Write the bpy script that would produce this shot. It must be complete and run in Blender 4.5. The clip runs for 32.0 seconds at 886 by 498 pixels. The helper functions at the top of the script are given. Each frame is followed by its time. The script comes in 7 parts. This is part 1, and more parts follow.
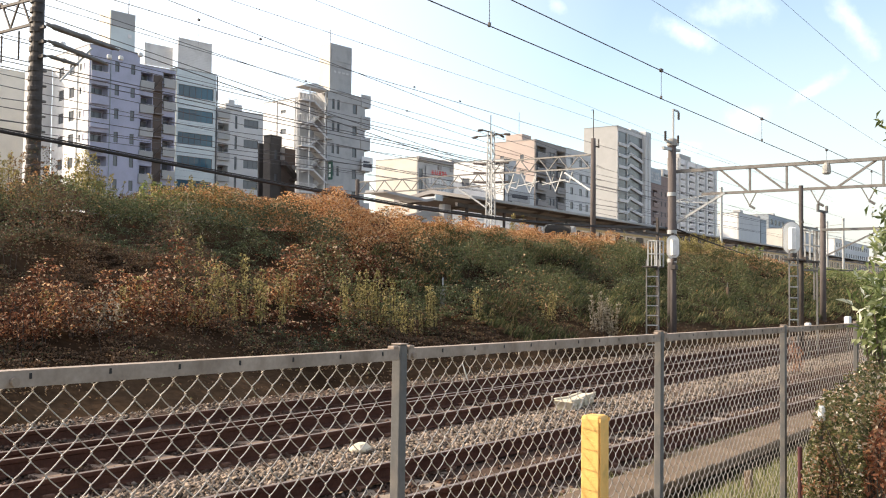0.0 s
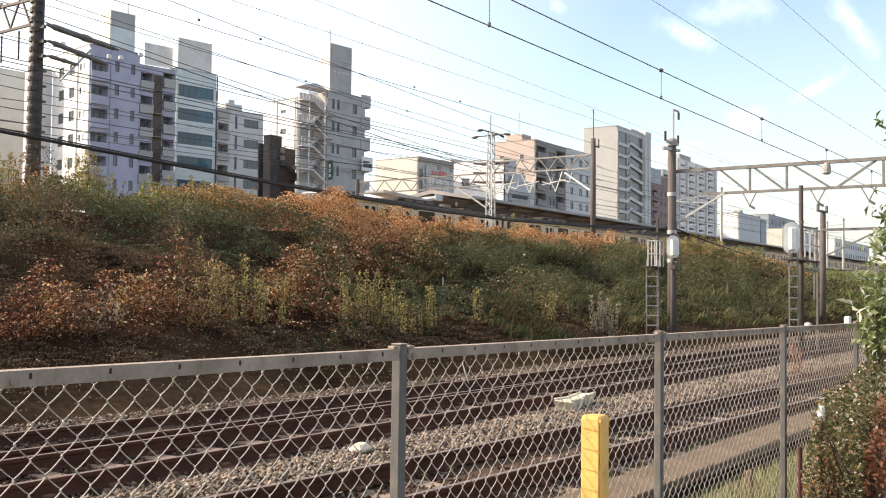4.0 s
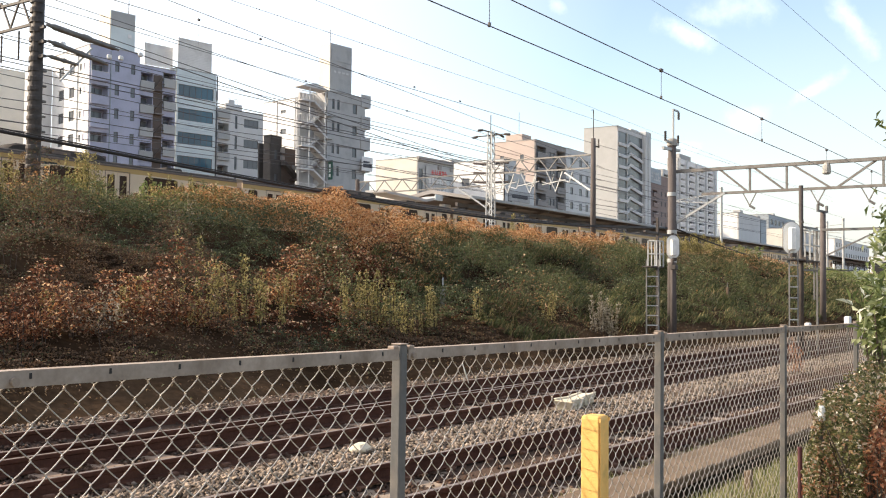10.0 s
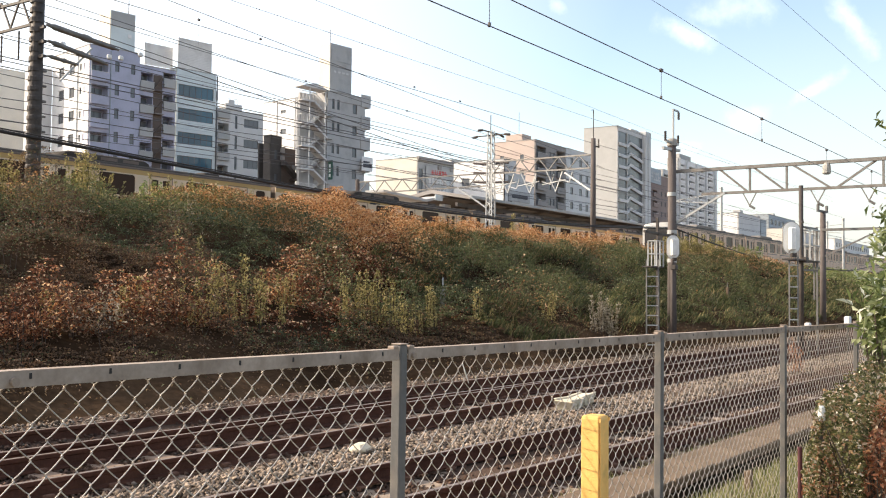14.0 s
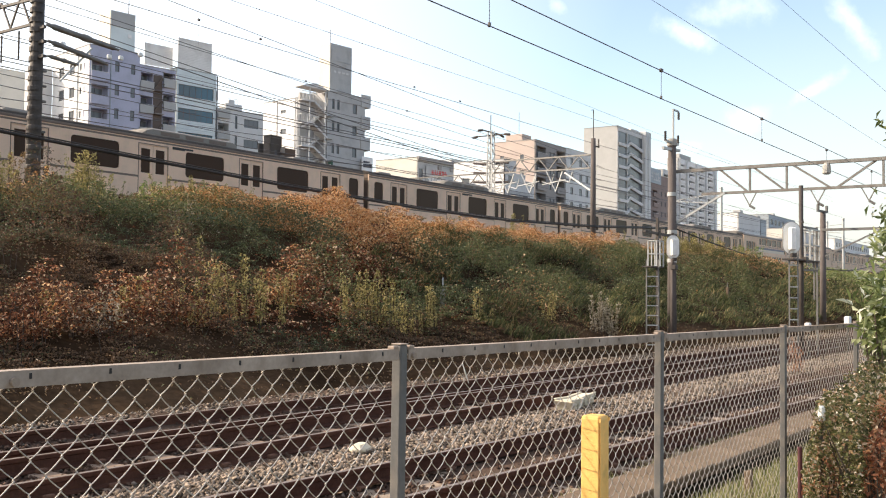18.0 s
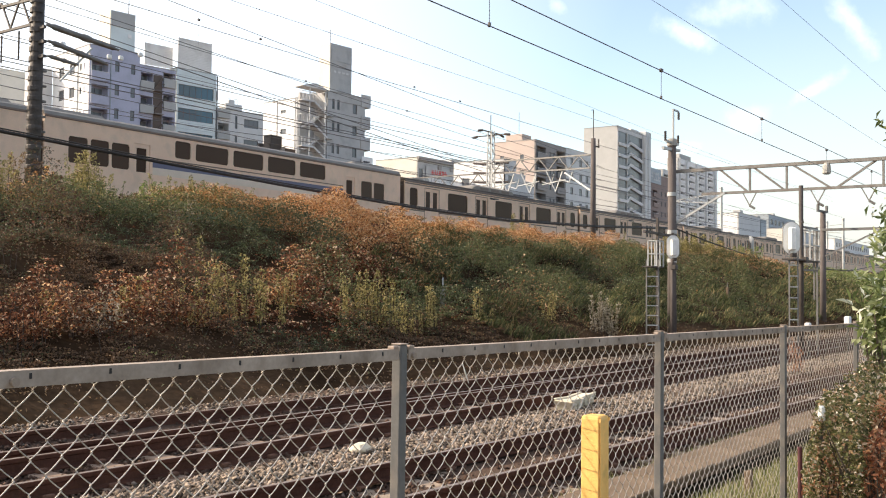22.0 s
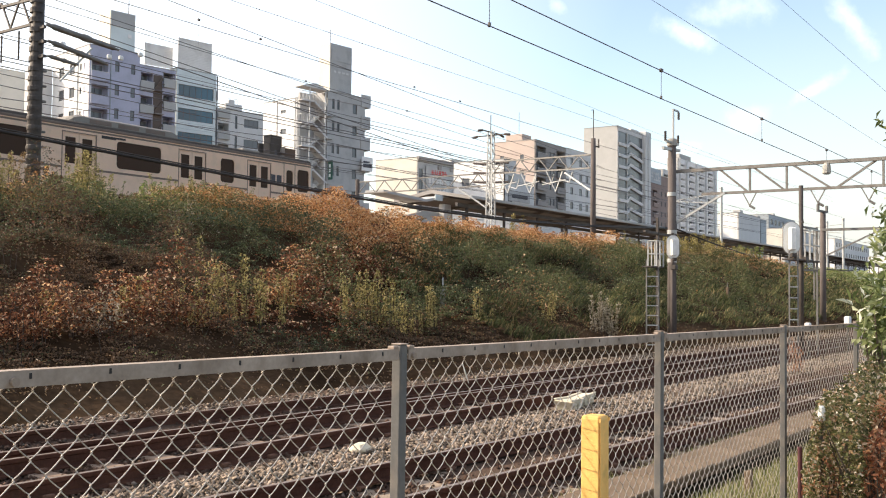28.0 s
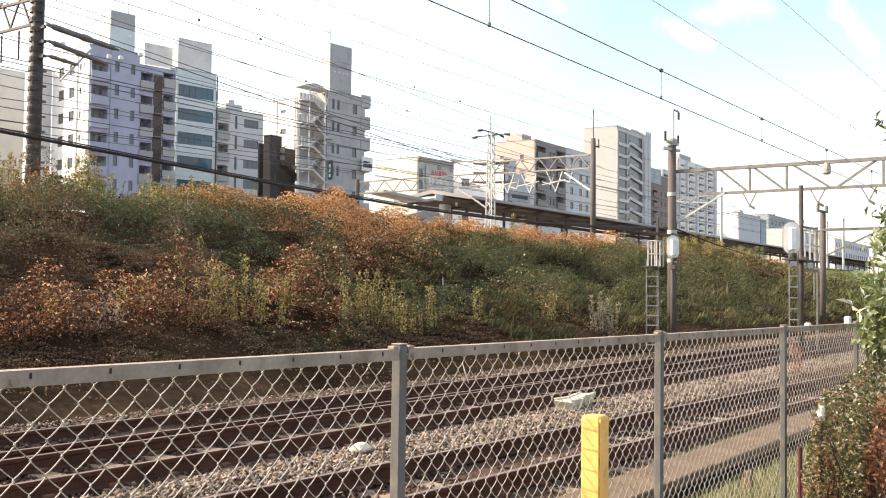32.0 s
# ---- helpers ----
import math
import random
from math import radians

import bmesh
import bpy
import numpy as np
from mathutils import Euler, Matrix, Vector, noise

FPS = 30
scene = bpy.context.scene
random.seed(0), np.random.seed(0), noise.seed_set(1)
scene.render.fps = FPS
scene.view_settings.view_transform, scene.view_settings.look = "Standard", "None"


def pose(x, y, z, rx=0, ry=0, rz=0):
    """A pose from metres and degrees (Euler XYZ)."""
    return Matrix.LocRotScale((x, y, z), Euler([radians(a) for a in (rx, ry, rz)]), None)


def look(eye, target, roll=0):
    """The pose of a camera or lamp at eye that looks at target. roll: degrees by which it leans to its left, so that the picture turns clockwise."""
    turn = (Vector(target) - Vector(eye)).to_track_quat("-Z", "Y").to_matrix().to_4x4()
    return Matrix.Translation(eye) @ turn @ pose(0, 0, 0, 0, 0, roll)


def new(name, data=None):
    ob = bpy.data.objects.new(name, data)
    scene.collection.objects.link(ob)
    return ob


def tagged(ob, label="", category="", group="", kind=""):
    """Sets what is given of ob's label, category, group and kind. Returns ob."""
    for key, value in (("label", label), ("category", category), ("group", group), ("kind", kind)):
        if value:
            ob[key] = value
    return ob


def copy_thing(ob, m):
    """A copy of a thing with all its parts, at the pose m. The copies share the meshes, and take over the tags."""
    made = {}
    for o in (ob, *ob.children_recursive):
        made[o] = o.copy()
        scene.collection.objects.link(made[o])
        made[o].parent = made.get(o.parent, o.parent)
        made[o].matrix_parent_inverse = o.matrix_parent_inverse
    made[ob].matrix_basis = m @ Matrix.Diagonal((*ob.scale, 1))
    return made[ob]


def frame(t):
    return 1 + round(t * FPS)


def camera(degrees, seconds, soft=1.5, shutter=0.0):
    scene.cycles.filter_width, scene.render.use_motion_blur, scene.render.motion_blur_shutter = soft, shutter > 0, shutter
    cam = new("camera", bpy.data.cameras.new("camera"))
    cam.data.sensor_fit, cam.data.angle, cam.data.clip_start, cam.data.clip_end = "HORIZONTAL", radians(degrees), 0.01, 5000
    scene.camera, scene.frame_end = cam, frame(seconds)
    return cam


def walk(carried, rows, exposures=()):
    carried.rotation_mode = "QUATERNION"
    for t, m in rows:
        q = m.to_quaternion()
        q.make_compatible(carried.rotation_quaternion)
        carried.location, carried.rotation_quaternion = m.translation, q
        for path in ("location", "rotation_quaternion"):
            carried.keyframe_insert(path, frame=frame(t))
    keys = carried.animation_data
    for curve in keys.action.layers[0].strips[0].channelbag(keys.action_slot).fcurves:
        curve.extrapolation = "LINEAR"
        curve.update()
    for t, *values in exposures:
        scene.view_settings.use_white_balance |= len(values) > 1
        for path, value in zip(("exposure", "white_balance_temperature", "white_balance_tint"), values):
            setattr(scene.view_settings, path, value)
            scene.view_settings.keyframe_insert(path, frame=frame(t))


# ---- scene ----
# x runs along the fence, y across the tracks, z = 0 is the head of the lower rails.
cam = camera(48.52, 32.0, soft=1.1, shutter=0.0)
EYE = (0.0, 0.0, 1.55)
AHEAD = (0.81783 * 100, 0.57393 * 100, 1.55 + 0.041917 * 100)
STAND = look(EYE, AHEAD, roll=0.6)
walk(cam, [(0.0, STAND), (32.0, STAND)], exposures=[(0.0, 1.03, 7580, 13), (31.0, 1.03, 7580, 13), (32.0, 1.33, 7730, 13)])

# ---- daylight ----
SUN_AZ, SUN_EL = radians(-27), radians(29)      # azimuth from +y towards +x
world = bpy.data.worlds.new("sky")
scene.world = world
world.use_nodes = True
wn, wl = world.node_tree.nodes, world.node_tree.links
sky = wn.new("ShaderNodeTexSky")
sky.sky_type, sky.sun_disc = "NISHITA", False
sky.sun_elevation, sky.sun_rotation = SUN_EL, SUN_AZ
sky.air_density, sky.dust_density, sky.ozone_density = 1.0, 0.55, 1.3
geo = wn.new("ShaderNodeTexCoord")
stretch = wn.new("ShaderNodeMapping")
stretch.inputs["Scale"].default_value = (2.0, 5.0, 9.0)
stretch.inputs["Rotation"].default_value = (0.3, 0.5, 0.4)
cl = wn.new("ShaderNodeTexNoise")
cl.inputs["Scale"].default_value, cl.inputs["Detail"].default_value, cl.inputs["Roughness"].default_value = 1.3, 7.0, 0.55
ramp = wn.new("ShaderNodeValToRGB")
ramp.color_ramp.elements[0].position, ramp.color_ramp.elements[1].position = 0.62, 0.95
ramp.color_ramp.elements[0].color, ramp.color_ramp.elements[1].color = (0, 0, 0, 1), (0.75, 0.75, 0.75, 1)
mixc = wn.new("ShaderNodeMixRGB")
mixc.inputs["Color2"].default_value = (9.0, 9.2, 9.5, 1)
wl.new(geo.outputs["Generated"], stretch.inputs["Vector"])
wl.new(stretch.outputs["Vector"], cl.inputs["Vector"])
wl.new(cl.outputs["Fac"], ramp.inputs["Fac"])
sv = Vector((math.sin(SUN_AZ) * math.cos(SUN_EL), math.cos(SUN_AZ) * math.cos(SUN_EL), math.sin(SUN_EL)))
near_sun = wn.new("ShaderNodeVectorMath")          # the pale glow of hazy air round the sun
near_sun.operation = "DOT_PRODUCT"
near_sun.inputs[1].default_value = sv
glow = wn.new("ShaderNodeMapRange")
glow.inputs["From Min"].default_value, glow.inputs["From Max"].default_value, glow.inputs["To Max"].default_value = 0.1, 1.0, 0.6
veil = wn.new("ShaderNodeMath")
veil.operation = "MAXIMUM"
# thin torn clouds: azimuth from +x towards +y, elevation, lean, half length and width in degrees, density
fray = wn.new("ShaderNodeTexNoise")
fray.inputs["Scale"].default_value, fray.inputs["Detail"].default_value, fray.inputs["Roughness"].default_value = 26.0, 6.0, 0.6
wl.new(geo.outputs["Generated"], fray.inputs["Vector"])
clouds = ramp.outputs["Color"]
for az, el, lean, along, across, dense in ((20.79, 14.34, -25, 3.56, 1.28, 0.26), (18.5, 15.63, 0, 4.69, 1.78, 0.2), (12.17, 14.3, -55, 3.46, 1.09, 0.26), (14.22, 11.14, 28, 2.27, 0.79, 0.26), (17.45, 9.72, 0, 2.97, 1.58, 0.18), (28.54, 16.34, -45, 2.22, 1.09, 0.2)):
    d = Vector((math.cos(radians(az)) * math.cos(radians(el)), math.sin(radians(az)) * math.cos(radians(el)), math.sin(radians(el))))
    level = d.cross(Vector((0, 0, 1))).normalized()
    rise = level.cross(d)
    a = level * math.cos(radians(lean)) + rise * math.sin(radians(lean))
    turned = Matrix((a, d.cross(a), d)).transposed()
    place = wn.new("ShaderNodeMapping")
    place.vector_type = "TEXTURE"
    place.inputs["Location"].default_value = d
    place.inputs["Rotation"].default_value = turned.to_euler()
    place.inputs["Scale"].default_value = (radians(along), radians(across), radians(along))
    ball = wn.new("ShaderNodeTexGradient")
    ball.gradient_type = "SPHERICAL"
    torn = wn.new("ShaderNodeMath")
    torn.operation = "MULTIPLY_ADD"                # the frayed edge
    torn.inputs[1].default_value = 1.5
    torn.inputs[2].default_value = -1.10
    both = wn.new("ShaderNodeMath")
    both.operation = "ADD"
    soft = wn.new("ShaderNodeMapRange")
    soft.interpolation_type = "SMOOTHSTEP"
    soft.inputs["From Min"].default_value, soft.inputs["From Max"].default_value, soft.inputs["To Max"].default_value = 0.0, 0.9, dense
    most = wn.new("ShaderNodeMath")
    most.operation = "MAXIMUM"
    wl.new(geo.outputs["Generated"], place.inputs["Vector"])
    wl.new(place.outputs["Vector"], ball.inputs["Vector"])
    wl.new(fray.outputs["Fac"], torn.inputs[0])
    wl.new(ball.outputs["Fac"], both.inputs[0])
    wl.new(torn.outputs[0], both.inputs[1])
    wl.new(both.outputs[0], soft.inputs["Value"])
    wl.new(soft.outputs[0], most.inputs[0])
    wl.new(clouds, most.inputs[1])
    clouds = most.outputs[0]
wl.new(geo.outputs["Generated"], near_sun.inputs[0])
wl.new(near_sun.outputs["Value"], glow.inputs["Value"])
wl.new(glow.outputs[0], veil.inputs[0])
wl.new(clouds, veil.inputs[1])
wl.new(veil.outputs[0], mixc.inputs["Fac"])
# grey-blue haze low over the horizon, thinning towards the sun and upwards
away = wn.new("ShaderNodeMapRange")
away.inputs["From Min"].default_value, away.inputs["From Max"].default_value, away.inputs["To Min"].default_value, away.inputs["To Max"].default_value = -0.15, 0.10, 0.95, 0.0
height = wn.new("ShaderNodeSeparateXYZ")
low = wn.new("ShaderNodeMapRange")
low.inputs["From Min"].default_value, low.inputs["From Max"].default_value, low.inputs["To Min"].default_value, low.inputs["To Max"].default_value = 0.02, 0.26, 1.0, 0.0
haze = wn.new("ShaderNodeMath")
haze.operation = "MULTIPLY"
hazy = wn.new("ShaderNodeMixRGB")
hazy.inputs["Color2"].default_value = (2.6, 2.95, 3.2, 1)
wl.new(near_sun.outputs["Value"], away.inputs["Value"])
wl.new(geo.outputs["Generated"], height.inputs[0])
wl.new(height.outputs["Z"], low.inputs["Value"])
wl.new(away.outputs[0], haze.inputs[0])
wl.new(low.outputs[0], haze.inputs[1])
wl.new(haze.outputs[0], hazy.inputs["Fac"])
wl.new(sky.outputs["Color"], hazy.inputs["Color1"])
wl.new(hazy.outputs["Color"], mixc.inputs["Color1"])
bg = wn["Background"]
bg.inputs["Strength"].default_value = 0.15
wl.new(mixc.outputs["Color"], bg.inputs["Color"])

sun_data = bpy.data.lights.new("sun", "SUN")
sun_data.energy, sun_data.angle, sun_data.color = 3.4, radians(0.5), (1.0, 0.93, 0.82)
sun = new("sun", sun_data)
sun.matrix_basis = look(sv * 200, (0, 0, 0))

# ---- materials ----
def mat(name, col, rough=0.8, metal=0.0, vary=0.25, scale=3.0, fine=40.0, bump=0.15, dirt=None, dirt_amount=0.35, per=None, spread=0.15, spec=0.4):
    """A surface with variation at two scales, fine relief, and per-piece variation (per: 'object' or 'island')."""
    m = bpy.data.materials.new(name)
    m.use_nodes = True
    nt = m.node_tree
    n, l = nt.nodes, nt.links
    b = n["Principled BSDF"]
    b.inputs["Roughness"].default_value, b.inputs["Metallic"].default_value = rough, metal
    b.inputs["Specular IOR Level"].default_value = spec
    tc = n.new("ShaderNodeTexCoord")
    big = n.new("ShaderNodeTexNoise")
    big.inputs["Scale"].default_value, big.inputs["Detail"].default_value = scale, 5.0
    sm = n.new("ShaderNodeTexNoise")
    sm.inputs["Scale"].default_value, sm.inputs["Detail"].default_value = fine, 3.0
    l.new(tc.outputs["Object"], big.inputs["Vector"])
    l.new(tc.outputs["Object"], sm.inputs["Vector"])
    r1 = n.new("ShaderNodeMapRange")
    r1.inputs["From Min"].default_value, r1.inputs["From Max"].default_value = 0.3, 0.7
    r1.inputs["To Min"].default_value, r1.inputs["To Max"].default_value = 1 - vary, 1 + vary
    l.new(big.outputs["Fac"], r1.inputs["Value"])
    r2 = n.new("ShaderNodeMapRange")
    r2.inputs["From Min"].default_value, r2.inputs["From Max"].default_value = 0.3, 0.7
    r2.inputs["To Min"].default_value, r2.inputs["To Max"].default_value = 1 - vary * 0.5, 1 + vary * 0.5
    l.new(sm.outputs["Fac"], r2.inputs["Value"])
    mul = n.new("ShaderNodeMath")
    mul.operation = "MULTIPLY"
    l.new(r1.outputs[0], mul.inputs[0])
    l.new(r2.outputs[0], mul.inputs[1])
    value = mul.outputs[0]
    if per:
        src = n.new("ShaderNodeObjectInfo" if per == "object" else "ShaderNodeNewGeometry")
        r3 = n.new("ShaderNodeMapRange")
        r3.inputs["To Min"].default_value, r3.inputs["To Max"].default_value = 1 - spread, 1 + spread
        l.new(src.outputs["Random" if per == "object" else "Random Per Island"], r3.inputs["Value"])
        m2 = n.new("ShaderNodeMath")
        m2.operation = "MULTIPLY"
        l.new(value, m2.inputs[0])
        l.new(r3.outputs[0], m2.inputs[1])
        value = m2.outputs[0]
    sc = n.new("ShaderNodeVectorMath")
    sc.operation = "SCALE"
    sc.inputs[0].default_value = col
    l.new(value, sc.inputs["Scale"])
    out = sc.outputs[0]
    if dirt:
        dn = n.new("ShaderNodeTexNoise")
        dn.inputs["Scale"].default_value, dn.inputs["Detail"].default_value = scale * 1.7, 6.0
        l.new(tc.outputs["Object"], dn.inputs["Vector"])
        dr = n.new("ShaderNodeValToRGB")
        dr.color_ramp.elements[0].position, dr.color_ramp.elements[1].position = 0.5, 0.68
        dr.color_ramp.elements[1].color = (dirt_amount,) * 3 + (1,)
        l.new(dn.outputs["Fac"], dr.inputs["Fac"])
        mx = n.new("ShaderNodeMixRGB")
        mx.inputs["Color2"].default_value = (*dirt, 1)
        l.new(dr.outputs["Color"], mx.inputs["Fac"])
        l.new(out, mx.inputs["Color1"])
        out = mx.outputs[0]
    l.new(out, b.inputs["Base Color"])
    if bump:
        bp = n.new("ShaderNodeBump")
        bp.inputs["Strength"].default_value, bp.inputs["Distance"].default_value = bump, 0.02
        l.new(sm.outputs["Fac"], bp.inputs["Height"])
        l.new(bp.outputs[0], b.inputs["Normal"])
    return m


def leafy(name, stops, translucent=0.45, rough=0.55):
    """Leaf surface: each leaf takes its own colour from the stops, and light passes through it."""
    m = bpy.data.materials.new(name)
    m.use_nodes = True
    n, l = m.node_tree.nodes, m.node_tree.links
    b = n["Principled BSDF"]
    b.inputs["Roughness"].default_value = rough
    b.inputs["Specular IOR Level"].default_value = 0.18
    g = n.new("ShaderNodeNewGeometry")
    r = n.new("ShaderNodeValToRGB")
    while len(r.color_ramp.elements) < len(stops):
        r.color_ramp.elements.new(0.5)
    for e, (p, c) in zip(r.color_ramp.elements, stops):
        e.position, e.color = p, (*c, 1)
    l.new(g.outputs["Random Per Island"], r.inputs["Fac"])
    l.new(r.outputs["Color"], b.inputs["Base Color"])
    t = n.new("ShaderNodeBsdfTranslucent")
    l.new(r.outputs["Color"], t.inputs["Color"])
    mx = n.new("ShaderNodeMixShader")
    mx.inputs[0].default_value = translucent
    l.new(b.outputs[0], mx.inputs[1])
    l.new(t.outputs[0], mx.inputs[2])
    l.new(mx.outputs[0], n["Material Output"].inputs["Surface"])
    return m


def glass(name, tint, through_amount, rough=0.04, gloss=0.5):
    """Tinted pane: a mirror-like surface over tinted, see-through glass."""
    m = bpy.data.materials.new(name)
    m.use_nodes = True
    n, l = m.node_tree.nodes, m.node_tree.links
    b = n["Principled BSDF"]
    b.inputs["Base Color"].default_value = (*tint, 1)
    b.inputs["Roughness"].default_value = rough
    b.inputs["Specular IOR Level"].default_value = gloss
    t = n.new("ShaderNodeBsdfTransparent")
    t.inputs["Color"].default_value = (*[c * 2.2 + 0.15 for c in tint], 1)
    mx = n.new("ShaderNodeMixShader")
    mx.inputs[0].default_value = through_amount
    l.new(b.outputs[0], mx.inputs[1])
    l.new(t.outputs[0], mx.inputs[2])
    l.new(mx.outputs[0], n["Material Output"].inputs["Surface"])
    return m


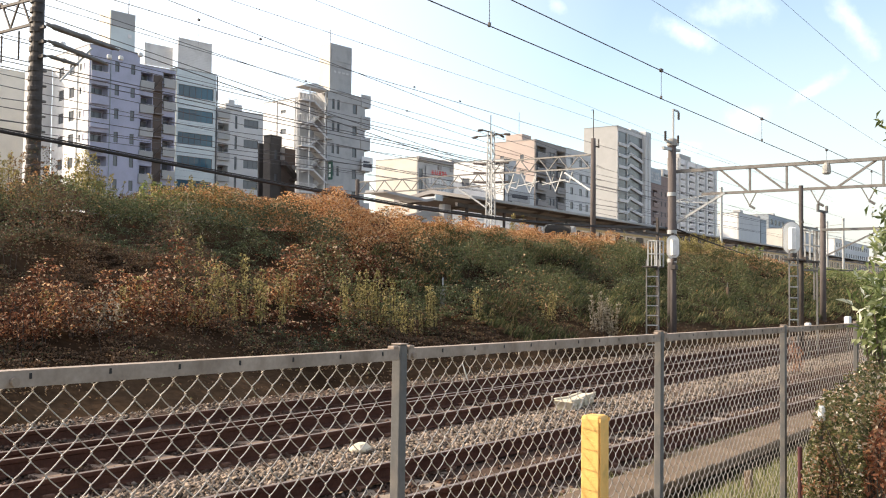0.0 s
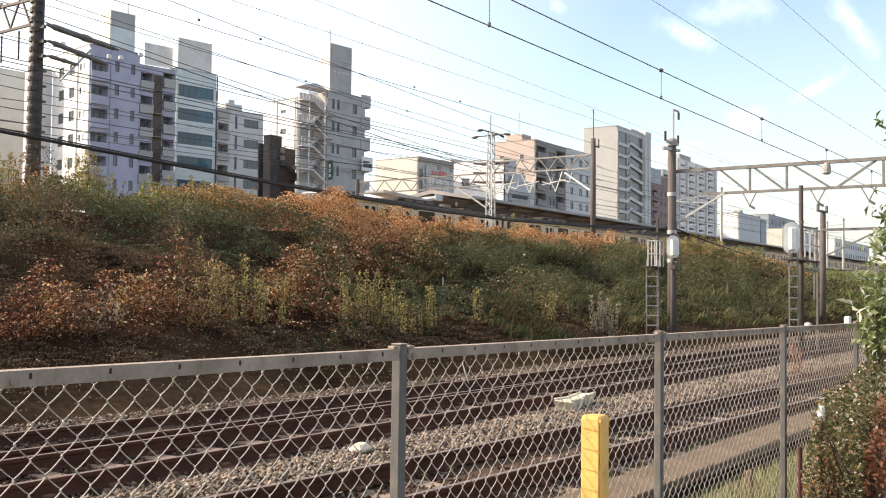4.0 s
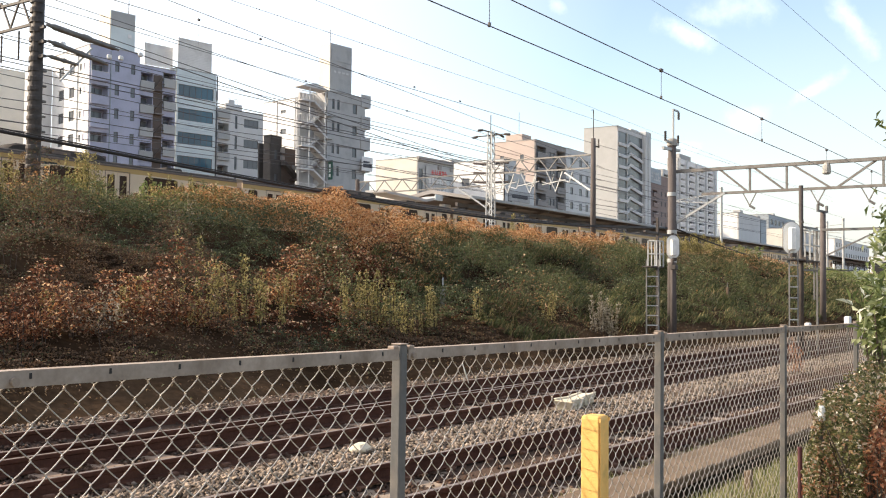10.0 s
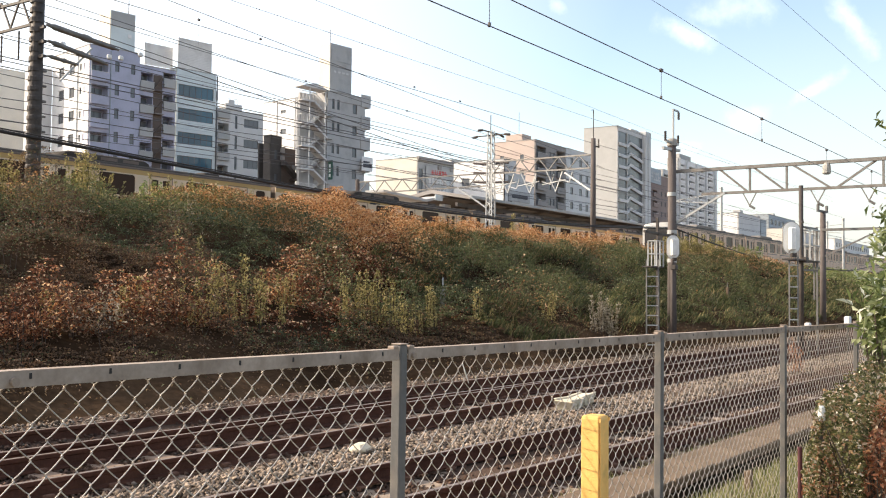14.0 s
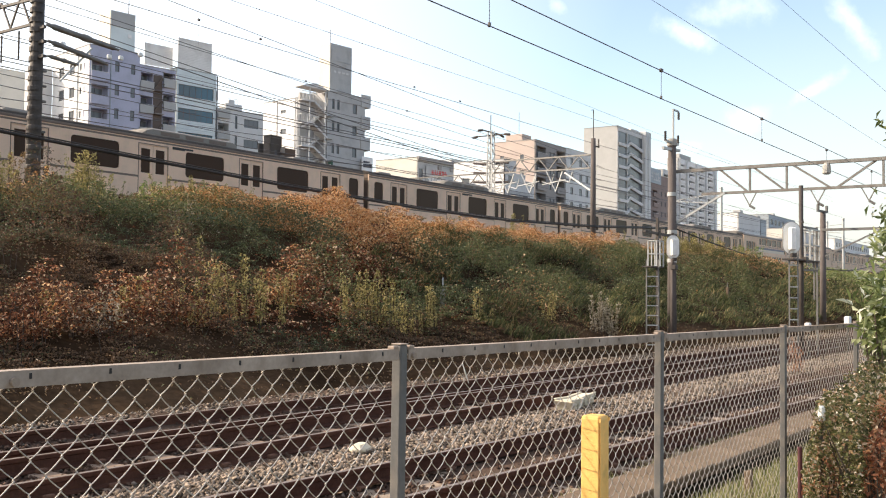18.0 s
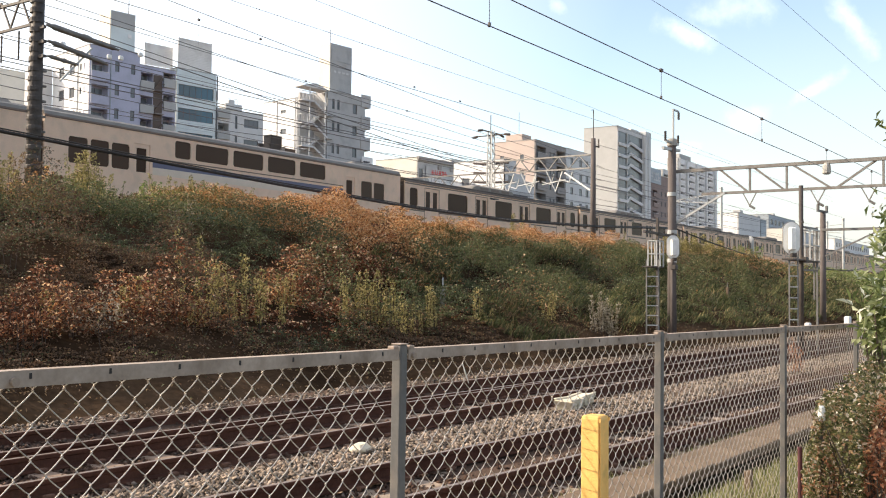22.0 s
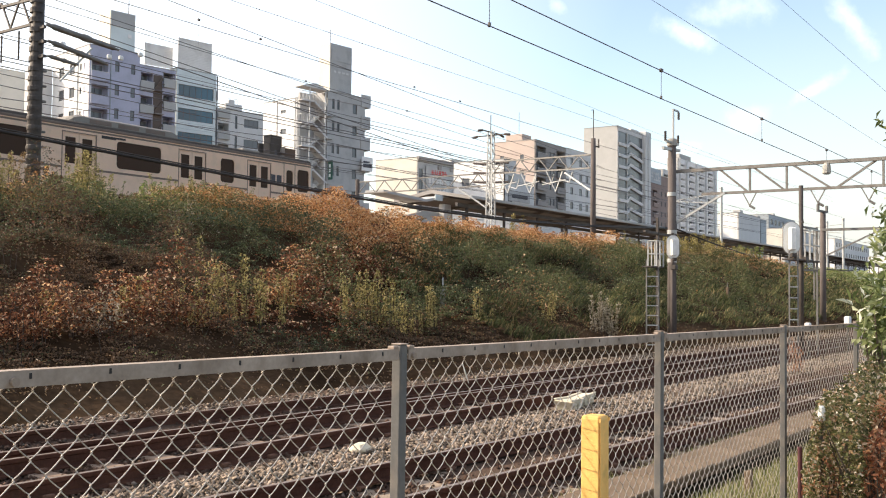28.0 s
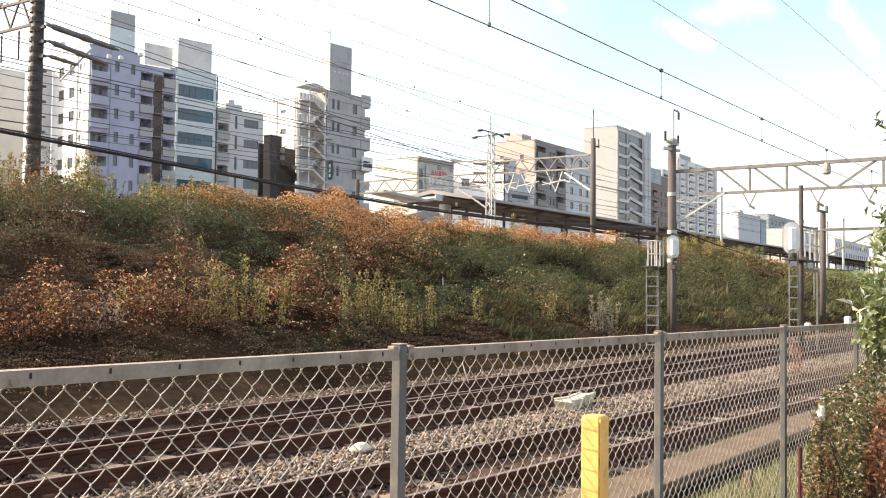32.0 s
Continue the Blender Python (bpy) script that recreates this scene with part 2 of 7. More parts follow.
M = dict(
    soil=mat("soil", (0.095, 0.058, 0.035), 0.95, vary=0.4, scale=0.6, fine=14, bump=0.6, spec=0.03),
    grass_soil=mat("grass_soil", (0.12, 0.10, 0.055), 0.95, vary=0.45, scale=1.2, fine=25, bump=0.6, spec=0.05),
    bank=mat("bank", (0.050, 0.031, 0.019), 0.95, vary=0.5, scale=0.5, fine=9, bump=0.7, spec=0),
    ballast=mat("ballast", (0.095, 0.062, 0.046), 0.9, vary=0.3, scale=1.0, fine=60, bump=0.9, spec=0.05),
    stone=mat("stone", (0.232, 0.180, 0.139), 0.9, vary=0.25, scale=2, fine=80, bump=0.2, per="island", spread=0.85, spec=0.08),
    stone_rust=mat("stone_rust", (0.11, 0.066, 0.048), 0.9, vary=0.2, scale=2, fine=80, bump=0.2, per="island", spread=0.5, spec=0.05),
    rail=mat("rail", (0.105, 0.043, 0.027), 0.75, 0.2, vary=0.3, scale=3, fine=50, bump=0.3, spec=0.15),
    railtop=mat("railtop", (0.24, 0.17, 0.13), 0.45, 0.5, vary=0.2, scale=2, fine=90, bump=0.05),
    sleeper=mat("sleeper", (0.33, 0.255, 0.195), 0.9, vary=0.2, scale=3, fine=50, bump=0.2, dirt=(0.13, 0.08, 0.05), dirt_amount=0.55, spec=0.08),
    sleeper_pale=mat("sleeper_pale", (0.31, 0.22, 0.165), 0.9, vary=0.2, scale=3, fine=50, bump=0.2, dirt=(0.16, 0.10, 0.07), dirt_amount=0.6, spec=0.08),
    concrete=mat("concrete", (0.36, 0.34, 0.31), 0.9, vary=0.15, scale=1.5, fine=30, bump=0.2, dirt=(0.16, 0.14, 0.12)),
    trough=mat("trough", (0.17, 0.122, 0.086), 0.9, vary=0.2, scale=2, fine=30, bump=0.2, dirt=(0.15, 0.11, 0.08), spec=0.06),
    # dark version of the trough concrete, with the near wall's shade in its colour
    trough_shaded=mat("trough_shaded", (0.055, 0.046, 0.038), 0.95, vary=0.3, scale=2, fine=30, bump=0.3, spec=0),
    cream=mat("cream", (0.72, 0.62, 0.46), 0.85, vary=0.12, scale=6, fine=40, bump=0.3, dirt=(0.4, 0.33, 0.22), dirt_amount=0.5),
    galv=mat("galv", (0.36, 0.285, 0.232), 0.8, 0.0, vary=0.2, scale=4, fine=90, bump=0.05, dirt=(0.17, 0.12, 0.085), dirt_amount=0.6, spec=0.12),
    postgrey=mat("postgrey", (0.125, 0.120, 0.115), 0.6, 0.1, vary=0.12, scale=5, fine=90, bump=0.05, dirt=(0.30, 0.24, 0.19), dirt_amount=0.4),
    wire=mat("wire", (0.52, 0.465, 0.415), 0.45, 0.7, vary=0.15, scale=9, fine=60, bump=0),
    yellow=mat("yellow", (0.90, 0.50, 0.15), 0.6, vary=0.08, scale=8, fine=80, bump=0.05, dirt=(0.45, 0.28, 0.08), dirt_amount=0.5),
    white=mat("white", (0.80, 0.79, 0.76), 0.6, vary=0.06, scale=4, fine=40, bump=0.05, dirt=(0.5, 0.47, 0.42)),
    black=mat("black", (0.022, 0.020, 0.020), 0.6, vary=0.2, scale=4, fine=40, bump=0.1),
    steel_dark=mat("steel_dark", (0.075, 0.062, 0.055), 0.65, 0.3, vary=0.25, scale=3, fine=30, bump=0.1),
    steel_pale=mat("steel_pale", (0.20, 0.185, 0.17), 0.6, 0.3, vary=0.2, scale=3, fine=30, bump=0.05, dirt=(0.14, 0.10, 0.08), dirt_amount=0.4),
    steel_light=mat("steel_light", (0.42, 0.42, 0.41), 0.55, 0.4, vary=0.15, scale=3, fine=30, bump=0.05),
    cable=mat("cable", (0.03, 0.022, 0.018), 0.6, vary=0.2, scale=4, fine=30, bump=0.05),
    line=mat("line", (0.12, 0.108, 0.104), 0.5, 0.4, vary=0.1, scale=1, fine=10, bump=0),
    polec=mat("polec", (0.115, 0.093, 0.085), 0.85, vary=0.15, scale=2, fine=25, bump=0.15, dirt=(0.09, 0.07, 0.06)),
    body=mat("body", (0.77, 0.54, 0.395), 0.6, 0.0, vary=0.05, scale=1.2, fine=20, bump=0.02, dirt=(0.45, 0.36, 0.27), dirt_amount=0.3, spec=0.12),
    bodyfront=mat("bodyfront", (0.42, 0.41, 0.39), 0.35, 0.0, vary=0.03, scale=1.2, fine=20, bump=0.0),
    body_y=mat("body_y", (0.66, 0.485, 0.325), 0.42, 0.1, vary=0.05, scale=1.2, fine=20, bump=0.02),
    band_y=mat("band_y", (0.50, 0.30, 0.10), 0.45, vary=0.05, scale=1.2, fine=20, bump=0.0),
    band_d=mat("band_d", (0.16, 0.11, 0.085), 0.5, vary=0.1, scale=2, fine=20, bump=0.0),
    band_b=mat("band_b", (0.11, 0.11, 0.17), 0.45, vary=0.08, scale=2, fine=20, bump=0.0),
    band_c=mat("band_c", (0.66, 0.53, 0.42), 0.45, vary=0.05, scale=2, fine=20, bump=0.0),
    roofgrey=mat("roofgrey", (0.075, 0.064, 0.056), 0.8, vary=0.2, scale=1.5, fine=20, bump=0.1, spec=0.06),
    acgrey=mat("acgrey", (0.25, 0.225, 0.20), 0.6, 0.2, vary=0.1, scale=2, fine=20, bump=0.05, spec=0.15),
    under=mat("under", (0.05, 0.045, 0.042), 0.8, vary=0.3, scale=2, fine=20, bump=0.2),
    steel_mid=mat("steel_mid", (0.17, 0.16, 0.15), 0.6, 0.35, vary=0.2, scale=3, fine=30, bump=0.05),
    trainglass=glass("trainglass", (0.070, 0.038, 0.026), 0.22, 0.05, 0.07),
    deckglass=glass("deckglass", (0.085, 0.046, 0.030), 0.2, 0.06, 0.11),
    rubber=mat("rubber", (0.03, 0.028, 0.027), 0.75, vary=0.1, scale=4, fine=30, bump=0.1),
    seat=mat("seat", (0.10, 0.06, 0.05), 0.9, vary=0.15, scale=3, fine=60, bump=0.1),
    pane=glass("pane", (0.15, 0.16, 0.17), 0.10),
    bluepane=glass("bluepane", (0.05, 0.13, 0.18), 0.05),
    frame=mat("frame", (0.10, 0.10, 0.105), 0.5, 0.4, vary=0.1, scale=3, fine=20, bump=0),
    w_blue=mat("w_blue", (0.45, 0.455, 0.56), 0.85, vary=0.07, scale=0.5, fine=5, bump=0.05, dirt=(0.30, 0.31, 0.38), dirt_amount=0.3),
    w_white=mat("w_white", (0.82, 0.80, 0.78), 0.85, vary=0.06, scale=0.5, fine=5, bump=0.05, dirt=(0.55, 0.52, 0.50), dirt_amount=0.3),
    w_teal=mat("w_teal", (0.66, 0.72, 0.72), 0.6, vary=0.05, scale=0.5, fine=5, bump=0.02),
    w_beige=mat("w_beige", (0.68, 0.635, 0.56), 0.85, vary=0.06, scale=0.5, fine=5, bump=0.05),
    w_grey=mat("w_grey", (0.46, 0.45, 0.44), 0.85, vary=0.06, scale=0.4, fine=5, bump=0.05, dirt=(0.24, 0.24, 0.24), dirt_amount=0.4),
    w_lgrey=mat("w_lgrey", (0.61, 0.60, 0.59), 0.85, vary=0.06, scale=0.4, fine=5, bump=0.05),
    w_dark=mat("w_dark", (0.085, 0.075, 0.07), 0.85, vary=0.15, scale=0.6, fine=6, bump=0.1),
    w_pink=mat("w_pink", (0.54, 0.43, 0.375), 0.85, vary=0.06, scale=0.4, fine=5, bump=0.05),
    w_slate=mat("w_slate", (0.38, 0.42, 0.45), 0.7, vary=0.05, scale=0.5, fine=5, bump=0.02),
    w_stone=mat("w_stone", (0.44, 0.435, 0.425), 0.85, vary=0.06, scale=0.5, fine=5, bump=0.05, dirt=(0.38, 0.36, 0.33), dirt_amount=0.3),
    w_brown=mat("w_brown", (0.27, 0.20, 0.18), 0.85, vary=0.1, scale=0.4, fine=5, bump=0.05),
    w_taupe=mat("w_taupe", (0.30, 0.275, 0.26), 0.85, vary=0.08, scale=0.4, fine=5, bump=0.05),
    w_umber=mat("w_umber", (0.13, 0.098, 0.082), 0.85, vary=0.12, scale=0.6, fine=6, bump=0.05),
    canopy=mat("canopy", (0.12, 0.105, 0.095), 0.8, vary=0.2, scale=0.4, fine=8, bump=0.1),
    canopytop=mat("canopytop", (0.45, 0.43, 0.40), 0.6, vary=0.12, scale=0.3, fine=8, bump=0.1),
    platform=mat("platform", (0.34, 0.30, 0.26), 0.9, vary=0.12, scale=0.5, fine=8, bump=0.1),
    green_sign=mat("green_sign", (0.035, 0.11, 0.085), 0.5, vary=0.05, bump=0),
    red_sign=mat("red_sign", (0.62, 0.06, 0.05), 0.5, vary=0.05, bump=0),
    ink=mat("ink", (0.05, 0.05, 0.06), 0.6, vary=0.1, bump=0),
    bark=mat("bark", (0.10, 0.075, 0.055), 0.9, vary=0.3, scale=6, fine=40, bump=0.5),
    maroon=mat("maroon", (0.10, 0.03, 0.035), 0.6, vary=0.15, bump=0.1),
    silver=mat("silver", (0.62, 0.61, 0.60), 0.4, 0.5, vary=0.06, scale=3, fine=20, bump=0),
    red_roof=mat("red_roof", (0.33, 0.12, 0.08), 0.8, vary=0.15, scale=1, fine=10, bump=0.1),
    stem=mat("stem", (0.055, 0.040, 0.030), 0.9, vary=0.3, scale=6, fine=40, bump=0),
    rust=mat("rust", (0.16, 0.075, 0.045), 0.9, vary=0.3, scale=3, fine=40, bump=0.3),
)
LEAF = dict(
    # pale last stops of orange and red paint highlights onto a few leaves
    orange=leafy("leaf_orange", [(0, (0.16, 0.065, 0.028)), (0.25, (0.42, 0.185, 0.075)), (0.65, (0.70, 0.36, 0.155)), (0.97, (0.88, 0.64, 0.38))], 0.48),
    red=leafy("leaf_red", [(0, (0.05, 0.020, 0.012)), (0.5, (0.16, 0.058, 0.030)), (0.85, (0.36, 0.14, 0.07)), (0.98, (0.86, 0.64, 0.44))], 0.45),
    green=leafy("leaf_green", [(0, (0.060, 0.070, 0.033)), (0.5, (0.135, 0.155, 0.064)), (0.9, (0.24, 0.245, 0.11)), (1, (0.46, 0.44, 0.28))], 0.40),
    # darker copy of the green leaf: shade of the hollows put into colour
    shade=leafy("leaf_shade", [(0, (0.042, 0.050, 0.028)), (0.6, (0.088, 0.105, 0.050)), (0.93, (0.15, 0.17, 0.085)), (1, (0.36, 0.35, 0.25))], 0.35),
    dry=leafy("leaf_dry", [(0, (0.13, 0.078, 0.042)), (0.5, (0.26, 0.16, 0.082)), (1, (0.46, 0.31, 0.16))], 0.36),
    blade=leafy("grass_blade", [(0, (0.048, 0.058, 0.026)), (0.5, (0.095, 0.112, 0.046)), (0.8, (0.17, 0.165, 0.072)), (1, (0.40, 0.29, 0.15))], 0.36),
    rod=leafy("leaf_rod", [(0, (0.15, 0.13, 0.05)), (0.5, (0.34, 0.285, 0.11)), (1, (0.62, 0.50, 0.24))], 0.45),
    brown=leafy("leaf_brown", [(0, (0.055, 0.033, 0.021)), (0.5, (0.125, 0.075, 0.045)), (0.85, (0.17, 0.098, 0.056)), (1, (0.30, 0.18, 0.10))], 0.34),
    verge=leafy("verge_grass", [(0, (0.08, 0.11, 0.04)), (0.4, (0.19, 0.21, 0.075)), (0.75, (0.40, 0.36, 0.16)), (1, (0.66, 0.58, 0.40))], 0.45),
    # pale leaves; part of them put sun glints on the slope by colour
    pale=leafy("leaf_pale", [(0, (0.24, 0.19, 0.12)), (0.7, (0.40, 0.34, 0.25)), (1, (0.62, 0.56, 0.46))], 0.4),
    lime=leafy("leaf_lime", [(0, (0.11, 0.15, 0.042)), (0.5, (0.235, 0.285, 0.09)), (0.8, (0.38, 0.38, 0.15)), (1, (0.62, 0.58, 0.38))], 0.5),
    # near-white last stops of slender and hedge paint glints as leaf colour
    slender=leafy("leaf_slender", [(0, (0.075, 0.10, 0.035)), (0.4, (0.17, 0.21, 0.08)), (0.75, (0.34, 0.37, 0.18)), (0.94, (0.80, 0.80, 0.68))], 0.5, 0.3),
    hedge=leafy("leaf_hedge", [(0, (0.05, 0.055, 0.026)), (0.42, (0.15, 0.16, 0.068)), (0.70, (0.28, 0.25, 0.12)), (0.86, (0.44, 0.25, 0.15)), (0.96, (0.84, 0.74, 0.60))], 0.48, 0.16),
    hedgered=leafy("leaf_hedgered", [(0, (0.22, 0.085, 0.05)), (0.5, (0.52, 0.22, 0.12)), (0.8, (0.66, 0.38, 0.22)), (1, (0.75, 0.65, 0.5))], 0.45, 0.28),
)


# ---- building blocks ----
class Shape:
    """Collects vertices and faces for one mesh."""

    def __init__(self):
        self.v, self.f = [], []

    def add(self, verts, faces):
        k = len(self.v)
        self.v.extend(tuple(p) for p in verts)
        self.f.extend(tuple(i + k for i in q) for q in faces)
        return self

    def box(self, x0, y0, z0, x1, y1, z1, c=0.0):
        """A block with edges chamfered by c."""
        c = min(c, (x1 - x0) / 2.01, (y1 - y0) / 2.01, (z1 - z0) / 2.01)
        if c <= 0:
            v = [(x, y, z) for z in (z0, z1) for x, y in ((x0, y0), (x1, y0), (x1, y1), (x0, y1))]
            return self.add(v, [(3, 2, 1, 0), (4, 5, 6, 7), (0, 1, 5, 4), (1, 2, 6, 5), (2, 3, 7, 6), (3, 0, 4, 7)])
        rings = []
        for z, i in ((z0, c), (z0 + c, 0), (z1 - c, 0), (z1, c)):
            a, b, d, e = x0 + i, y0 + i, x1 - i, y1 - i
            k = c if i == 0 else c * 0.4
            rings.append([(a + k, b, z), (d - k, b, z), (d, b + k, z), (d, e - k, z), (d - k, e, z), (a + k, e, z), (a, e - k, z), (a, b + k, z)])
        return self.loft(rings)

    def loft(self, rings, caps=True, closed=True):
        n = len(rings[0])
        v = [p for r in rings for p in r]
        f = []
        for i in range(len(rings) - 1):
            for j in range(n if closed else n - 1):
                a, b = i * n + j, i * n + (j + 1) % n
                f.append((a, b, b + n, a + n))
        if caps:
            f.append(tuple(reversed(range(n))))
            f.append(tuple(range((len(rings) - 1) * n, len(rings) * n)))
        return self.add(v, f)

    def tube(self, pts, r, sides=6, caps=True):
        """A round bar along pts; r is a number or one radius per point."""
        pts = [Vector(p) for p in pts]
        rings = []
        for i, p in enumerate(pts):
            d = (pts[min(i + 1, len(pts) - 1)] - pts[max(i - 1, 0)]).normalized()
            ref = Vector((0, 0, 1)) if abs(d.z) < 0.9 else Vector((1, 0, 0))
            u = d.cross(ref).normalized()
            w = d.cross(u)
            rr = r[i] if isinstance(r, (list, tuple)) else r
            rings.append([tuple(p + (u * math.cos(t) + w * math.sin(t)) * rr) for t in [2 * math.pi * k / sides for k in range(sides)]])
        return self.loft(rings, caps)

    def bar(self, a, b, w, h=None):
        """A square-section bar from a to b."""
        h = h or w
        a, b = Vector(a), Vector(b)
        d = (b - a).normalized()
        ref = Vector((0, 0, 1)) if abs(d.z) < 0.95 else Vector((1, 0, 0))
        u = d.cross(ref).normalized() * w / 2
        q = d.cross(u).normalized() * h / 2
        return self.loft([[tuple(p + s * u + t * q) for s, t in ((-1, -1), (1, -1), (1, 1), (-1, 1))] for p in (a, b)])

    def wall(self, w, h, holes, t=0.2, x=0.0, z=0.0, y=0.0):
        """A wall in the xz plane, outer face at y (facing -y), t thick, with rectangular holes (x0, z0, x1, z1)."""
        xs = sorted({0.0, w, *[round(q[0], 4) for q in holes], *[round(q[2], 4) for q in holes]})
        zs = sorted({0.0, h, *[round(q[1], 4) for q in holes], *[round(q[3], 4) for q in holes]})
        xs, zs = [q for q in xs if 0 <= q <= w], [q for q in zs if 0 <= q <= h]
        solid = {}
        for i in range(len(xs) - 1):
            for j in range(len(zs) - 1):
                cx, cz = (xs[i] + xs[i + 1]) / 2, (zs[j] + zs[j + 1]) / 2
                solid[i, j] = not any(q[0] < cx < q[2] and q[1] < cz < q[3] for q in holes)
        for (i, j), s in solid.items():
            if not s:
                continue
            a, b, c, d = x + xs[i], x + xs[i + 1], z + zs[j], z + zs[j + 1]
            self.add([(a, y, c), (b, y, c), (b, y, d), (a, y, d)], [(0, 1, 2, 3)])
            self.add([(a, y + t, c), (b, y + t, c), (b, y + t, d), (a, y + t, d)], [(3, 2, 1, 0)])
            for di, dj, p, q in ((-1, 0, (a, c), (a, d)), (1, 0, (b, d), (b, c)), (0, -1, (b, c), (a, c)), (0, 1, (a, d), (b, d))):
                if not solid.get((i + di, j + dj), False):
                    self.add([(p[0], y, p[1]), (q[0], y, q[1]), (q[0], y + t, q[1]), (p[0], y + t, p[1])], [(0, 1, 2, 3)])
        return self

    def turned(self, m):
        self.v = [tuple(m @ Vector(p)) for p in self.v]
        return self

    def mesh(self, name, material, smooth=False):
        me = bpy.data.meshes.new(name)
        me.from_pydata(self.v, [], self.f)
        me.materials.append(material)
        if smooth:
            me.polygons.foreach_set("use_smooth", [True] * len(me.polygons))
        me.update()
        return me


def part(name, shape, material, parent=None, label="", at=None, smooth=False):
    """One mesh object, under a thing or a part. at: its pose in its parent's space."""
    me = shape if isinstance(shape, bpy.types.Mesh) else shape.mesh(name, material, smooth)
    ob = new(name, me)
    if parent is not None:
        ob.parent = parent
    if at is not None:
        ob.matrix_basis = at
    if label:
        ob["label"] = label
    return ob


def thing(name, label, category, m=None, group="", kind=""):
    ob = new(name)
    ob.empty_display_size = 0.2
    if m is not None:
        ob.matrix_basis = m
    return tagged(ob, label, category, group, kind)


def turn_z(deg):
    return Matrix.Rotation(radians(deg), 4, "Z")


def leaf_cloud(pos, size, tilt, rng, aspect=1.6, up_bias=0.5):
    """Vertices and faces of many small folded leaves, one island each, around the given places (numpy, n x 3)."""
    n = len(pos)
    nrm = rng.normal(size=(n, 3))
    nrm[:, 2] = np.abs(nrm[:, 2]) + up_bias
    nrm += tilt
    nrm /= np.linalg.norm(nrm, axis=1)[:, None]
    d = rng.normal(size=(n, 3))
    d -= (d * nrm).sum(1)[:, None] * nrm
    d /= np.linalg.norm(d, axis=1)[:, None]
    s = np.cross(nrm, d)
    L = (size * rng.uniform(0.6, 1.4, n))[:, None]
    W = L / aspect
    p0 = pos - d * L * 0.5
    p1 = pos + s * W * 0.5 + nrm * L * 0.10
    p2 = pos + d * L * 0.5 - nrm * L * 0.12
    p3 = pos - s * W * 0.5 + nrm * L * 0.10
    v = np.stack([p0, p1, p2, p3], 1).reshape(-1, 3)
    i = np.arange(n) * 4
    f = np.stack([i, i + 1, i + 2, i, i + 2, i + 3], 1).reshape(-1, 3)
    return v, f


def tri_mesh(name, v, f, material):
    """A mesh from numpy arrays of vertices and triangles."""
    me = bpy.data.meshes.new(name)
    v, f = np.asarray(v, np.float32), np.asarray(f, np.int32)
    me.vertices.add(len(v))
    me.vertices.foreach_set("co", v.ravel())
    me.loops.add(f.size)
    me.loops.foreach_set("vertex_index", f.ravel())
    me.polygons.add(len(f))
    me.polygons.foreach_set("loop_start", np.arange(len(f), dtype=np.int32) * 3)
    me.materials.append(material)
    me.update(calc_edges=True)
    return me


# ---- ground, embankment, tracks ----
def bank_height(x, y):
    """Height of the ground: path, track bed, embankment and the terrace of the upper tracks."""
    prof = ((-3000, -0.10), (2.75, -0.10), (3.1, -0.30), (3.6, -0.24), (10.2, -0.22), (10.9, -0.15), (12.2, 0.32), (14.5, 1.1), (16.0, 1.62), (18.0, 2.40), (19.6, 3.02), (20.8, 3.25), (22.5, 3.32), (26.2, 3.38), (60.0, 3.38), (3000, 3.38))
    for (a, za), (b, zb) in zip(prof, prof[1:]):
        if a <= y <= b:
            s = (y - a) / (b - a)
            z = za + (zb - za) * s
            break
    if 11 < y < 24:
        z += 0.22 * noise.noise((x * 0.35, y * 0.35, 3.0)) + 0.12 * noise.noise((x * 1.1, y * 1.1, 7.0))
    elif y < 3.0 and y > -20:
        z += 0.03 * noise.noise((x * 0.8, y * 0.8, 1.0))
    return z


def ground():
    xs = [-3000, -600, -150, -60, -30] + [-20 + i * 1.0 for i in range(141)] + [130, 150, 180, 230, 300, 450, 800, 1600, 3000]
    ys = [-3000, -800, -200, -60, -20, -8, -3, 0, 1.0, 1.6, 2.1, 2.75, 3.1, 3.6, 5, 7, 9, 10.2, 10.9] + [11.5 + i * 0.7 for i in range(17)] + [24, 26.2, 30, 40, 60, 100, 200, 500, 1200, 3000]
    v = [(x, y, bank_height(x, y)) for y in ys for x in xs]
    n = len(xs)
    f = [(j * n + i, j * n + i + 1, (j + 1) * n + i + 1, (j + 1) * n + i) for j in range(len(ys) - 1) for i in range(n - 1)]
    s = Shape().add(v, f)
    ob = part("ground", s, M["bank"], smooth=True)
    ob.data.materials.append(M["grass_soil"])
    ob.data.materials.append(M["soil"])
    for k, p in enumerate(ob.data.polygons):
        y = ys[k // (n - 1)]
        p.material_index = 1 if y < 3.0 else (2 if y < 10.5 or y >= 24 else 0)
    tagged(ob, "earth ground with an overgrown railway embankment", "ground", kind="structure")


